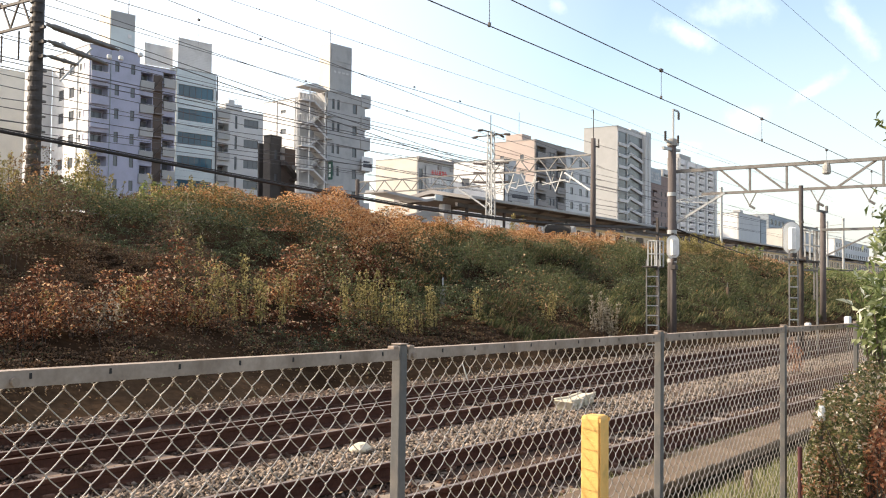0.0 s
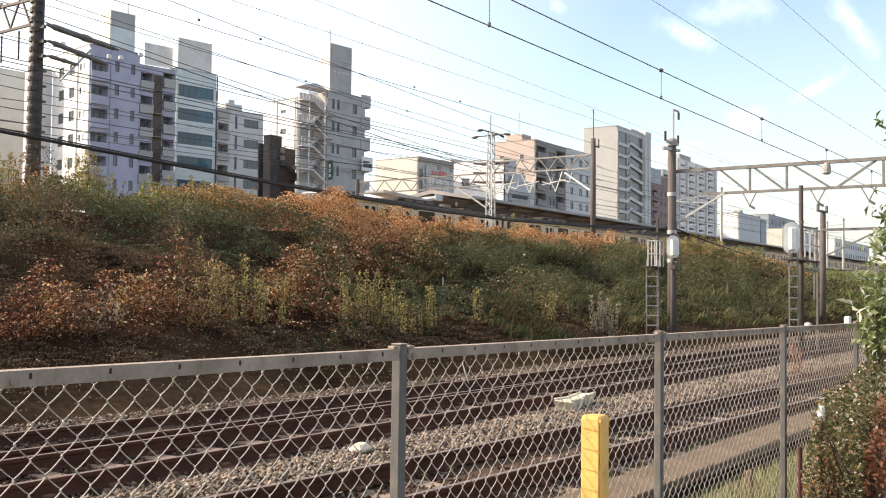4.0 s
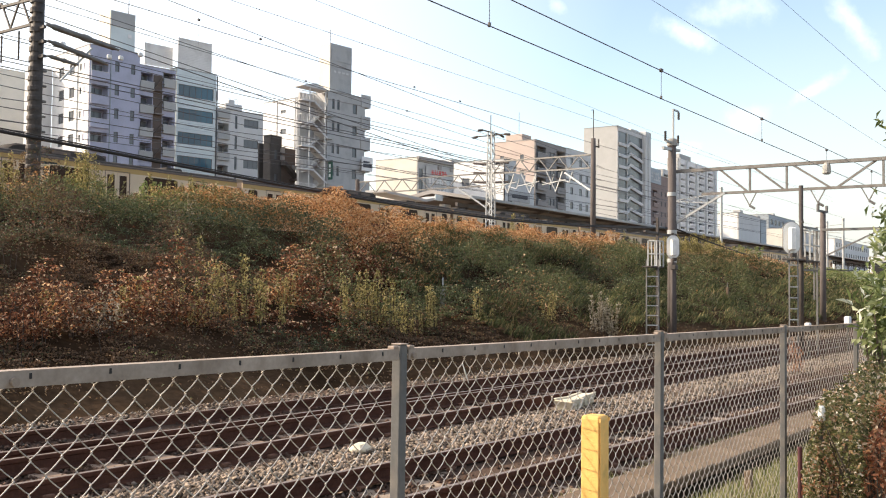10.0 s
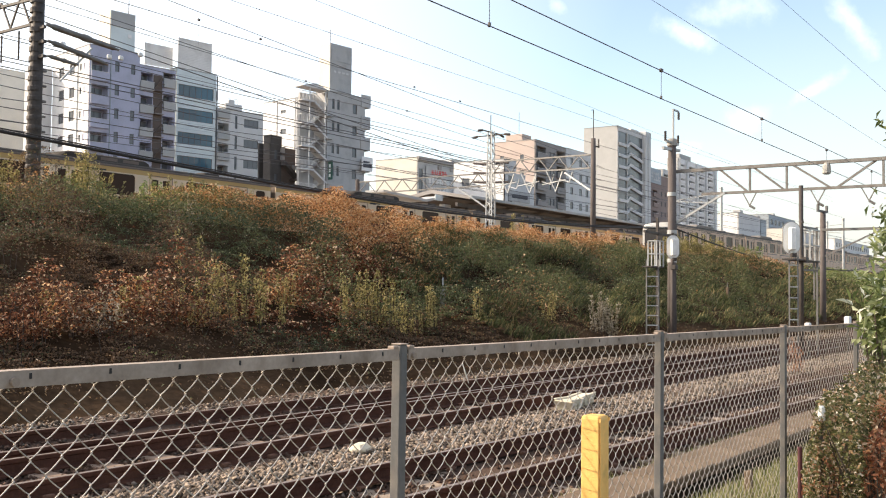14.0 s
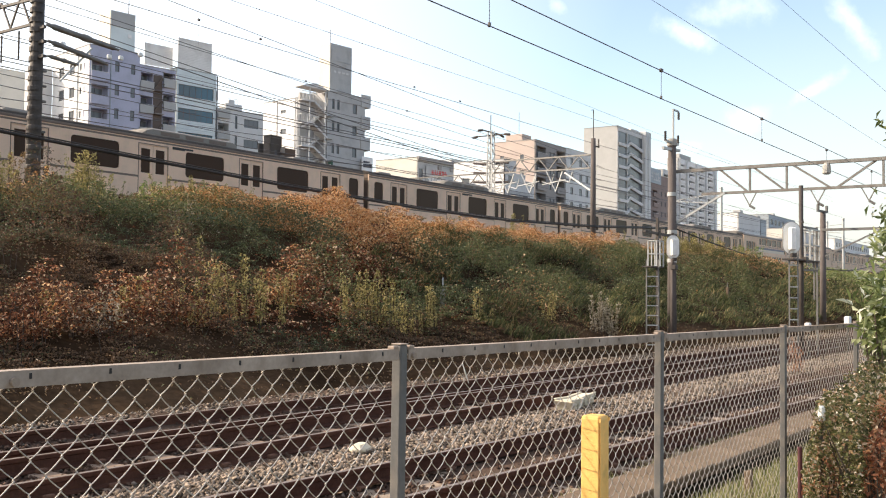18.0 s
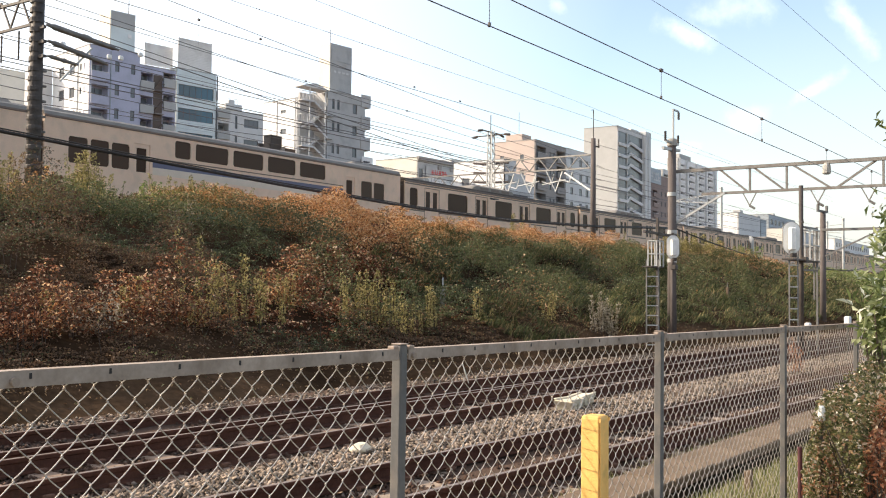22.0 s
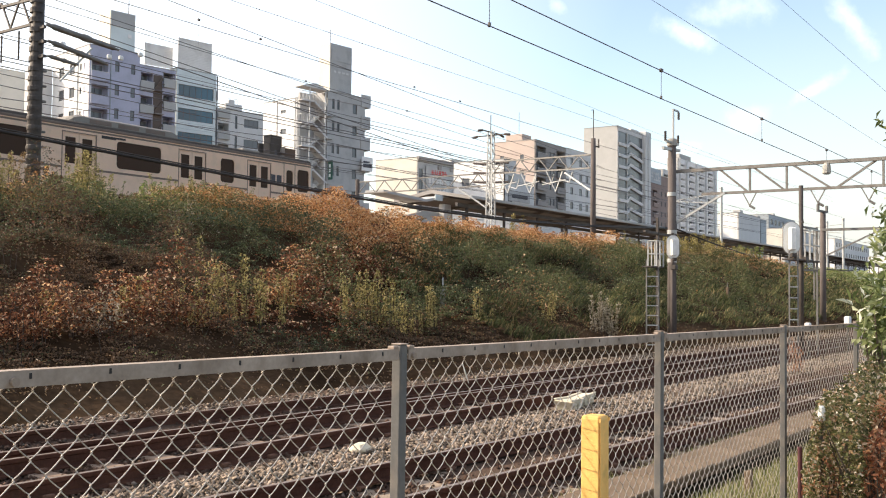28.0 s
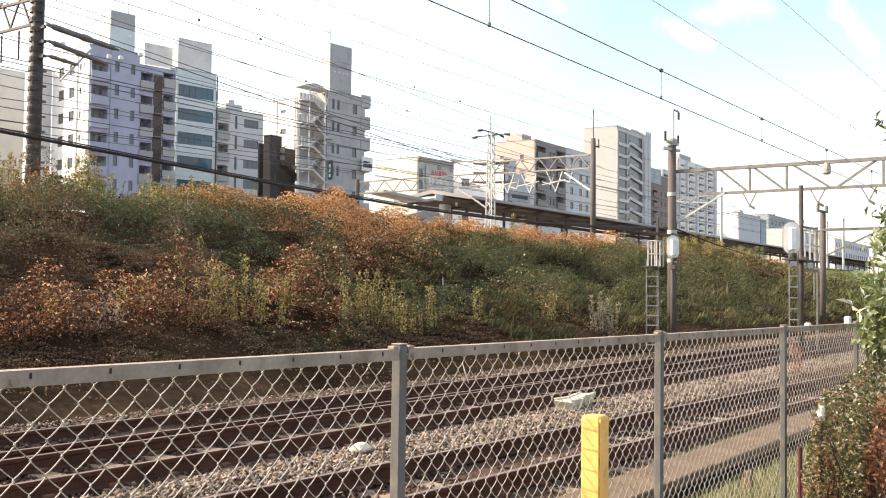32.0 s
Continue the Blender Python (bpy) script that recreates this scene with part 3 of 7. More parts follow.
def bed():
    """Ballast bed of the lower tracks: a raised sheet with uneven shoulders."""
    rng = np.random.default_rng(3)
    xs = [-40, -20, -8] + [0 + i * 0.5 for i in range(120)] + [62, 70, 85, 110, 150, 220, 400]
    ys = [3.75, 3.95, 4.4, 5.0, 5.6, 6.0, 6.4, 6.9, 7.7, 8.5, 9.3, 10.0, 10.5, 10.9]
    hs = [-0.27, -0.19, -0.175, -0.18, -0.175, -0.13, -0.12, -0.165, -0.175, -0.175, -0.17, -0.10, -0.06, -0.2]
    v = [(x, y + 0.04 * rng.normal(), h + 0.014 * rng.normal()) for y, h in zip(ys, hs) for x in xs]
    n = len(xs)
    f = [(j * n + i, j * n + i + 1, (j + 1) * n + i + 1, (j + 1) * n + i) for j in range(len(ys) - 1) for i in range(n - 1)]
    ob = part("ballast_bed", Shape().add(v, f), M["ballast"], smooth=True)
    tagged(ob, "grey-brown crushed stone ballast bed under the lower tracks", "ballast", kind="structure")
    # loose stones on it
    for kind_, n, label in (("stone", 52000, "loose angular grey and tan ballast stones"), ("stone_rust", 34000, "rust-stained ballast stones between the rails")):
        stones(rng, kind_, n, label, ys, hs)


def stones(rng, kind_, n, label, ys, hs):
    x = 2.5 + 40 * rng.random(n) ** 1.6
    if kind_ == "stone":
        y = np.where(rng.random(n) < 0.68, rng.uniform(5.75, 6.95, n), np.where(rng.random(n) < 0.75, rng.uniform(9.75, 10.9, n), rng.uniform(3.9, 10.7, n)))
    else:
        y = np.where(rng.random(n) < 0.75, rng.uniform(6.9, 9.8, n), rng.uniform(4.0, 5.8, n))
    z = np.interp(y, ys, hs) + rng.uniform(-0.012, 0.022, n)
    r = rng.uniform(0.012, 0.034, n)
    base = np.array([(1, 0, 0), (-1, 0, 0), (0, 1, 0), (0, -1, 0), (0, 0, 1), (0, 0, -1)], float)
    q = base[None] * rng.uniform(0.55, 1.25, (n, 6, 1)) + rng.normal(0, 0.18, (n, 6, 3))
    a = rng.uniform(0, 6.28, n)
    c, s_ = np.cos(a)[:, None], np.sin(a)[:, None]
    q = np.stack([q[..., 0] * c - q[..., 1] * s_, q[..., 0] * s_ + q[..., 1] * c, q[..., 2] * 0.8], -1)
    v = (q * r[:, None, None] + np.stack([x, y, z], 1)[:, None]).reshape(-1, 3)
    tris = np.array([(0, 2, 4), (2, 1, 4), (1, 3, 4), (3, 0, 4), (2, 0, 5), (1, 2, 5), (3, 1, 5), (0, 3, 5)])
    f = (tris[None] + (np.arange(n) * 6)[:, None, None]).reshape(-1, 3)
    ob = part("ballast_stones", tri_mesh("ballast_stones", v, f, M[kind_]), None)
    tagged(ob, label, "ballast", kind="stuff")


RAIL = [(-0.065, -0.153), (0.065, -0.153), (0.065, -0.140), (0.012, -0.122), (0.010, -0.048), (0.033, -0.036), (0.034, -0.006), (0.026, 0.0), (-0.026, 0.0), (-0.034, -0.006), (-0.033, -0.036), (-0.010, -0.048), (-0.012, -0.122), (-0.065, -0.140)]


def rail_mesh(a, b):
    s = Shape().loft([[(x, y, z) for y, z in RAIL] for x in (a, b)])
    me = s.mesh("rail", M["rail"])
    me.materials.append(M["railtop"])
    for p in me.polygons:
        if abs(p.normal.z) > 0.9 and p.center.z > -0.004:
            p.material_index = 1
    return me


def track(label, x0, y0, deg, length, back, halves=(-0.5335, 0.5335), sleepers=True, lift=0.0, wood="sleeper"):
    t = thing("railway_track", label, "railway track", Matrix.Translation((x0, y0, 0)) @ turn_z(deg), kind="structure")
    for h in halves:
        part("rail", rail_mesh(-back, length), None, t, "rusty brown steel rail", at=Matrix.Translation((0, h, 0)))
    if sleepers:
        s = Shape().box(-0.12, -1.0, -0.33, 0.12, 1.0, -0.157, 0.015).mesh("sleeper", M[wood])
        clip = Shape()
        for h in halves:
            for d in (-0.1, 0.1):
                clip.box(-0.05, h + d - 0.03, -0.157, 0.05, h + d + 0.03, -0.115, 0.01)
        cm = clip.mesh("rail_clips", M["rust"])
        k = int((min(length, 45) + min(back, 12)) / 0.62)
        for i in range(k):
            o = part("sleeper", s, None, t, at=Matrix.Translation((-min(back, 12) + i * 0.62, 0, lift)))
            if i < 60:
                part("rail_clips", cm, None, o)
    return t


def lower_tracks():
    track("single track with rusty rails and concrete sleepers beside the fence", 8.0, 4.91, -3.7, 120, 20, lift=-0.02)
    track("rusty main track with concrete sleepers in stone ballast", 8.0, 7.72, -0.1, 300, 30, lift=0.006, wood="sleeper_pale")
    track("rusty siding track running close beside the main track", 8.0, 9.11, -1.7, 120, 20, sleepers=False)
    # cable trough along the near side
    t = thing("cable_trough", "brown concrete cable trough with lids along the track", "cable trough", kind="structure")
    lid = Shape().box(0, -0.24, -0.10, 0.985, 0.24, 0.0, 0.012).mesh("lid", M["trough"])
    wall_a = Shape().box(-20, -0.24, -0.42, 90, -0.17, -0.104, 0.01)
    # near wall faces away from the sun; its shade is painted dark
    part("side_wall", wall_a, M["trough_shaded"], t, at=Matrix.Translation((0, 3.46, -0.03)))
    part("side_wall", Shape().box(-20, 0.17, -0.42, 90, 0.24, -0.104, 0.01), M["trough"], t, at=Matrix.Translation((0, 3.46, -0.03)))
    for i in range(60):
        part("lid", lid, None, t, at=pose(-6 + i, 3.46 - 0.003 * i, -0.03 + random.uniform(-0.006, 0.006), 0, 0, random.uniform(-0.4, 0.4)))


def upper_tracks():
    """Tracks and platform on the terrace, turned 1.85 degrees against the fence."""
    for y, lab in ((29.45, "upper track in ballast nearest the embankment edge"), (33.4, "second upper track in ballast"), (37.45, "upper track beside the station platform")):
        t = thing("railway_track", lab, "railway track", Matrix.Translation((0, y, 3.57)) @ turn_z(1.85) @ Matrix.Rotation(radians(-0.18), 4, "Y"), kind="structure")
        for h in (-0.5335, 0.5335):
            part("rail", rail_mesh(-300, 800), None, t, at=Matrix.Translation((0, h, 0)))
        part("track_bed", Shape().loft([[(x, -1.9, -0.4), (x, -1.4, -0.165), (x, 1.4, -0.165), (x, 1.9, -0.4)] for x in (-300, 800)]), M["ballast"], t)


# ---- trains ----
UP = Matrix.Translation((0, 0, 3.57)) @ turn_z(1.85) @ Matrix.Rotation(radians(-0.18), 4, "Y")
DOORS = (-7.41, -2.47, 2.47, 7.41)
MIDS = (-4.94, 0.0, 4.94)


def roof_shape(half, x0, x1, z0, top):
    ring = []
    for i in range(13):
        a = math.pi * i / 12
        ring.append((-half * math.cos(a) * (1 - 0.02 * math.sin(a)), z0 + (top - z0) * math.sin(a) ** 0.6))
    return Shape().loft([[(x, y, z) for y, z in ring] for x in (x0, x1)])


def pane_box(x0, z0, x1, z1, y=0.025):
    return Shape().box(x0, y, z0, x1, y + 0.012, z1)


def round_frame(a, b, e, h, r=0.13, w=0.05, y=-0.008):
    """A window surround whose opening has rounded corners; it covers the edge of a rectangular hole."""
    s, n = Shape(), 5
    inner, outer = [], []
    for cx, cz, a0, ox, oz in ((e - r, h - r, 0, e + w, h + w), (a + r, h - r, 90, a - w, h + w), (a + r, b + r, 180, a - w, b - w), (e - r, b + r, 270, e + w, b - w)):
        for k in range(n):
            t = radians(a0 + 90 * k / (n - 1))
            inner.append((cx + r * math.cos(t), cz + r * math.sin(t)))
            outer.append((ox, oz) if k == 2 else ((ox, cz + r * math.sin(t)) if (k < 2) == (a0 % 180 == 0) else (cx + r * math.cos(t), oz)))
    m = len(inner)
    v = [(x, y, z) for x, z in outer] + [(x, y, z) for x, z in inner] + [(x, y + 0.035, z) for x, z in inner]
    f = []
    for i in range(m):
        j = (i + 1) % m
        f += [(i, m + i, m + j, j), (m + i, 2 * m + i, 2 * m + j, m + j)]
    return s.add(v, f)


def car(style, cab=0):
    """A commuter car, 20 m over its couplers, built about its middle; z = 0 at the rail head. cab: -1 or 1 for a driving end."""
    near = style == "near"
    body_m = M["body"] if near else M["body_y"]
    if near:
        label = "cream commuter train car with a thin dark stripe below its windows"
    else:
        label = "commuter train car with a yellow band under its grey roof"
    c = thing("train_car", label, "train car", group="cars of the cream train" if near else "cars of the yellow train")
    L = 19.6
    holes, panes = [], []
    nose = 0.62 if near else 0.3
    x_lo, x_hi = -L / 2 + (nose if cab < 0 else 0.0), L / 2 - (nose if cab > 0 else 0.0)
    W = x_hi - x_lo
    for d in DOORS:
        if cab and abs(d - cab * 7.41) < 0.1:
            d -= cab * 1.38
        holes.append((d - 0.65, 1.13, d + 0.65, 2.98))
    for m_ in MIDS:
        if cab and m_ * cab > 1:
            m_ -= cab * 0.68
            panes.append((m_ - 0.36, 2.0, m_ + 0.36, 2.92))
        else:
            panes.append((m_ - 0.97, 2.0, m_ + 0.97, 2.94))
    for s in (-1, 1):
        if s == cab:
            panes += [(s * 8.68 - 0.36, 2.0, s * 8.68 + 0.36, 2.94), (s * 7.83 - 0.2, 1.95, s * 7.83 + 0.2, 2.85)]
        else:
            panes.append((s * 9.05 - 0.34, 2.0, s * 9.05 + 0.34, 2.94))
    every = [(a - x_lo, b - 0.95, e - x_lo, h - 0.95) for a, b, e, h in holes + panes]
    wall_me = Shape().wall(W, 2.30, every, 0.07, x_lo, 0.95).mesh("side_panel", body_m)
    leaf = Shape().wall(0.64, 1.85, [(0.12, 0.85, 0.52, 1.72)], 0.04).mesh("door_leaf", body_m)
    dpane = Shape().box(0.12, 0.04, 1.98, 0.52, 0.05, 2.85).mesh("door_pane", M["trainglass"])
    seal = Shape().wall(1.36, 1.90, [(0.03, 0.0, 1.33, 1.87)], 0.02, -0.68, 1.13, -0.008).mesh("door_frame", M["band_d"])
    panel_glass = []
    frames = []
    for a, b, e, h in panes:
        panel_glass.append(pane_box(a, b, e, h).mesh("window", M["trainglass"]))
        frames.append(round_frame(a, b, e, h).mesh("window_frame", body_m))
    for side in (0, 1):
        P = Matrix.Translation((0, -1.475, 0)) if side == 0 else turn_z(180) @ Matrix.Translation((0, -1.475, 0))
        if side == 1 and cab:
            P = Matrix.Translation((0, 1.475, 0)) @ Matrix.Diagonal((1, -1, 1, 1))
        w = part("side_panel", wall_me, None, c, at=P)
        for a, b, e, h in holes:
            for q in (a, a + 0.655):
                dl = part("door_leaf", leaf, None, w, at=Matrix.Translation((q, 0.025, 1.13)))
                dl["label"] = "sliding door leaf with a tall dark pane"
            part("door_frame", seal, None, w, at=Matrix.Translation(((a + e) / 2, 0, 0)))
        for a, b, e, h in holes:
            for q in (a, a + 0.655):
                part("door_pane", dpane, None, w, at=Matrix.Translation((q, 0, 0)))
        for g, fr in zip(panel_glass, frames):
            part("window", g, None, w)
            part("window_frame", fr, None, w)
        part("gutter", Shape().box(x_lo, -0.03, 3.20, x_hi, 0.03, 3.29, 0.01), M["band_d"], w, "dark brown gutter")
        if near:
            part("stripe", Shape().box(x_lo, -0.004, 3.10, x_hi, 0.0, 3.16), M["band_d"], w, "thin dark brown stripe")
            part("waist_stripe", Shape().wall(W, 0.07, [(a - x_lo, 0, e - x_lo, 0.07) for a, b, e, h in holes], 0.004, x_lo, 1.80, -0.004), M["band_d"], w, "thin dark brown stripe")
            part("sill_line", Shape().box(x_lo, -0.012, 1.05, x_hi, 0.0, 1.10), M["band_d"], w)
        else:
            part("stripe", Shape().box(x_lo, -0.004, 2.985, x_hi, 0.0, 3.20), M["band_y"], w, "broad yellow stripe")
            part("waist_stripe", Shape().wall(W, 0.16, [(a - x_lo, 0, e - x_lo, 0.16) for a, b, e, h in holes], 0.004, x_lo, 1.70, -0.004), M["band_y"], w, "yellow stripe")
        part("destination_display", Shape().box(-1.6, -0.006, 2.96, -0.6, 0.0, 3.06), M["black"], w)
    part("roof", roof_shape(1.475, x_lo, x_hi, 3.26, 3.51), M["roofgrey"], c, "dark grey ribbed roof", smooth=False)
    ac = part("ac_unit", Shape().loft([[(x, -w, 3.42), (x, -w, z), (x, -w * 0.8, z + 0.07), (x, w * 0.8, z + 0.07), (x, w, z), (x, w, 3.42)] for x, w, z in ((-2.45, 0.70, 3.47), (-2.25, 0.85, 3.64), (-2.0, 0.88, 3.70), (2.0, 0.88, 3.70), (2.25, 0.85, 3.62), (2.45, 0.70, 3.47))]), M["acgrey"] if near else M["roofgrey"], c, "grey roof air-conditioning unit")
    for q in (-1.2, 0.0, 1.2):
        for y in (-0.888, 0.888):
            part("grille", Shape().box(q - 0.45, y - 0.004, 3.52, q + 0.45, y + 0.004, 3.66), M["band_d"], ac)
    for q in (-7.2, 6.6):
        part("roof_vent", Shape().box(q - 0.5, -0.5, 3.45, q + 0.5, 0.5, 3.66, 0.06), M["acgrey"] if near else M["roofgrey"], c)
    part("floor", Shape().box(x_lo, -1.40, 1.0, x_hi, 1.40, 1.13), M["under"], c)
    part("ceiling_lining", Shape().box(x_lo, -1.38, 3.02, x_hi, 1.38, 3.06), M["acgrey"], c)
    for q in MIDS:
        for s in (-1, 1):
            part("bench_seat", Shape().box(q - 1.4, min(s * 0.9, s * 1.38), 1.13, q + 1.4, max(s * 0.9, s * 1.38), 1.58, 0.04).box(q - 1.4, min(s * 1.2, s * 1.38), 1.58, q + 1.4, max(s * 1.2, s * 1.38), 1.95, 0.03), M["seat"], c)
    part("underframe", Shape().box(-6, -1.2, 0.35, 6, 1.2, 0.98, 0.05), M["under"], c)
    for q in (-6.9, 6.9):
        bg_ = part("bogie", Shape().box(q - 1.5, -1.05, 0.35, q + 1.5, 1.05, 0.75, 0.06), M["under"], c)
        for wx in (-1.05, 1.05):
            part("wheelset", Shape().tube([(q + wx, -0.62, 0.43), (q + wx, -0.5, 0.43)], 0.43, 20).tube([(q + wx, 0.5, 0.43), (q + wx, 0.62, 0.43)], 0.43, 20).tube([(q + wx, -0.9, 0.43), (q + wx, 0.9, 0.43)], 0.07, 8), M["steel_dark"], bg_)
    for s in (-1, 1):
        if s == cab:
            continue
        e = s * (L / 2)
        # dark colour paints the shade of the gap between cars
        part("end_wall", Shape().box(min(e, e - s * 0.06), -1.42, 0.95, max(e, e - s * 0.06), 1.42, 3.30, 0.01), M["band_d"], c)
        part("gangway", Shape().box(min(e, e + s * 0.2), -0.6, 1.0, max(e, e + s * 0.2), 0.6, 3.05, 0.03), M["rubber"], c, "black folded gangway bellows")
    if cab:
        s = cab
        e = x_lo if s < 0 else x_hi
        sec = [(-1.475, 0.95), (-1.475, 2.2), (-1.475, 3.2), (-1.25, 3.41), (-0.7, 3.50), (0, 3.52), (0.7, 3.50), (1.25, 3.41), (1.475, 3.2), (1.475, 2.2), (1.475, 0.95)]
        rings = []
        for d, ky, drop, rise in ((0.0, 1.0, 0.0, 0.0), (0.08, 0.985, 0.03, 0.05), (0.15, 0.92, 0.12, 0.1), (0.20, 0.80, 0.28, 0.12), (0.22, 0.6, 0.5, 0.14)):
            rings.append([(e + s * d, y * ky, 0.95 - rise + (z - 0.95) * (2.67 - drop) / 2.67) for y, z in sec])
        if s < 0:
            rings = [list(reversed(r)) for r in rings]
        part("cab_front", Shape().loft(rings), M["bodyfront"], c, "rounded white driving cab front", smooth=False)
        top = 3.0 if near else 3.40
        part("windscreen", Shape().loft([[(e + s * (d - 0.15), -y, z), (e + s * d, -y, z), (e + s * d, y, z), (e + s * (d - 0.15), y, z)] for d, y, z in ((0.225, 1.0, 1.0), (0.235, 1.22, 1.7), (0.235, 1.22, top - 0.30), (0.24 if near else 0.18, 1.02, top))]), M["black"], c, "large black windscreen panel")
        for y in (-0.85, 0.85):
            part("headlight", Shape().box(e + s * 0.23 - 0.03, y - 0.16, 1.25, e + s * 0.23 + 0.03, y + 0.16, 1.42, 0.03), M["silver"], c)
        for sy in (-1, 1):
            if not near:
                part("cab_corner", Shape().box(min(e - s * 0.22, e), min(sy * 1.480, sy * 1.487), 0.97, max(e - s * 0.22, e), max(sy * 1.480, sy * 1.487), 3.18), M["bodyfront"], c, "white painted cab corner")
            part("crew_door", Shape().wall(0.72, 2.1, [(0.04, 0.03, 0.68, 2.06)], 0.006, s * 7.83 - 0.36, 1.05, -0.003), M["band_d"], c, at=Matrix.Translation((0, -1.475, 0)) if sy < 0 else Matrix.Translation((0, 1.475, 0)) @ Matrix.Diagonal((1, -1, 1, 1)))
        if near:
            q = s * 7.0
            for a, e in ((q - 0.28, q - 0.03), (q + 0.05, q + 0.34)):
                part("emblem_bar", Shape().box(a, -1.486, 2.26, e, -1.478, 2.58, 0.002), M["ink"], c, "dark plain emblem shape")
    return c


def green_car():
    """A double-deck car: single level over the bogies, two decks between them."""
    c = thing("train_car", "double-deck train car with blue and cream bands and large upper windows", "train car", group="cars of the cream train")
    L = 19.6
    up = [(-4.38, 2.66, -3.63, 3.30)] + [(-3.38 + i * 1.95, 2.66, -3.38 + i * 1.95 + 1.68, 3.30) for i in range(4)]
    lo = [(-4.38, 0.92, -3.63, 1.55)] + [(-3.38 + i * 1.95, 0.92, -3.38 + i * 1.95 + 1.68, 1.55) for i in range(4)]
    ends = [(-8.9 + k * 0.86, 2.0, -8.15 + k * 0.86, 2.88) for k in range(3)] + [(7.6 + d - 0.41, 2.0, 7.6 + d + 0.41, 2.88) for d in (-0.48, 0.48)]
    doors = [(s * 5.88 - 0.36, 1.13, s * 5.88 + 0.36, 2.98) for s in (-1, 1)]
    every = [(a + L / 2, b - 0.6, e + L / 2, h - 0.6) for a, b, e, h in up + lo + ends + doors]
    wall_me = Shape().wall(L, 2.84, every, 0.07, -L / 2, 0.6).mesh("side_panel", M["body"])
    for side in (0, 1):
        P = Matrix.Translation((0, -1.475, 0)) if side == 0 else turn_z(180) @ Matrix.Translation((0, -1.475, 0))
        w = part("side_panel", wall_me, None, c, at=P)
        for a, b, e, h in up + lo + ends:
            part("window", pane_box(a, b, e, h), M["deckglass"], w)
            part("window_frame", round_frame(a, b, e, h, 0.1), M["body"], w)
        for a, b, e, h in doors:
            d = part("door_leaf", Shape().wall(e - a, h - b, [(0.14, 0.85, 0.58, 1.7)], 0.04, a, b, 0.03), M["body"], w)
            part("pane", Shape().box(a + 0.14, 0.05, b + 0.85, a + 0.58, 0.06, b + 1.7), M["trainglass"], d)
        part("blue_band", Shape().box(-5.4, -0.005, 2.20, 5.4, 0.0, 2.40), M["band_b"], w, "dark blue band")
        part("cream_band", Shape().box(-5.4, -0.005, 1.94, 5.4, 0.0, 2.20), M["band_c"], w, "cream band")
        part("edge_strip", Shape().box(-5.4, -0.012, 2.50, 5.4, 0.0, 2.54), M["band_d"], w)
        part("gutter", Shape().box(-L / 2, -0.03, 3.40, L / 2, 0.03, 3.48, 0.01), M["band_d"], w)
    part("roof", roof_shape(1.475, -L / 2, L / 2, 3.44, 3.78), M["acgrey"], c, "grey rounded roof")
    for q in (-8.2, 8.2):
        part("ac_unit", Shape().box(q - 1.3, -0.85, 3.60, q + 1.3, 0.85, 3.86, 0.1), M["acgrey"], c)
    part("floor", Shape().box(-L / 2, -1.40, 0.62, L / 2, 1.40, 0.72), M["under"], c)
    part("upper_floor", Shape().box(-5.8, -1.40, 2.2, 5.8, 1.40, 2.3), M["seat"], c)
    part("underframe", Shape().box(-5.5, -1.3, 0.25, 5.5, 1.3, 0.62, 0.05), M["under"], c)
    for q in (-7.9, 7.9):
        part("bogie", Shape().box(q - 1.5, -1.05, 0.35, q + 1.5, 1.05, 0.62, 0.06), M["under"], c)
    for s in (-1, 1):
        e = s * (L / 2)
        # end wall coloured dark for the shade between coupled cars
        part("end_wall", Shape().box(min(e, e - s * 0.06), -1.42, 0.65, max(e, e - s * 0.06), 1.42, 3.6, 0.01), M["band_d"], c)
        part("gangway", Shape().box(min(e, e + s * 0.2), -0.6, 1.0, max(e, e + s * 0.2), 0.6, 3.05, 0.03), M["rubber"], c, "black folded gangway bellows")
    return c


def trains():
    """Both trains: the cars with the distance of each one's middle behind the train's head."""
    plain, cab_l, cab_r, green = car("near"), car("near", -1), car("near", 1), green_car()
    plan = [cab_l] + [plain] * 5 + [green] * 2 + [plain] * 2 + [cab_r] + [cab_l] + [plain] * 2 + [cab_r]
    used, near = set(), []
    for i, k in enumerate(plan):
        ob = k if k not in used else copy_thing(k, Matrix())
        used.add(k)
        near.append((ob, 10.0 + 20.0 * i))
    plain, cab_l, cab_r = car("far"), car("far", -1), car("far", 1)
    plan = [cab_l] + [plain] * 8 + [cab_r]
    used, far = set(), []
    for i, k in enumerate(plan):
        ob = k if k not in used else copy_thing(k, Matrix())
        used.add(k)
        far.append((ob, 10.0 + 20.0 * i))
    return near, far


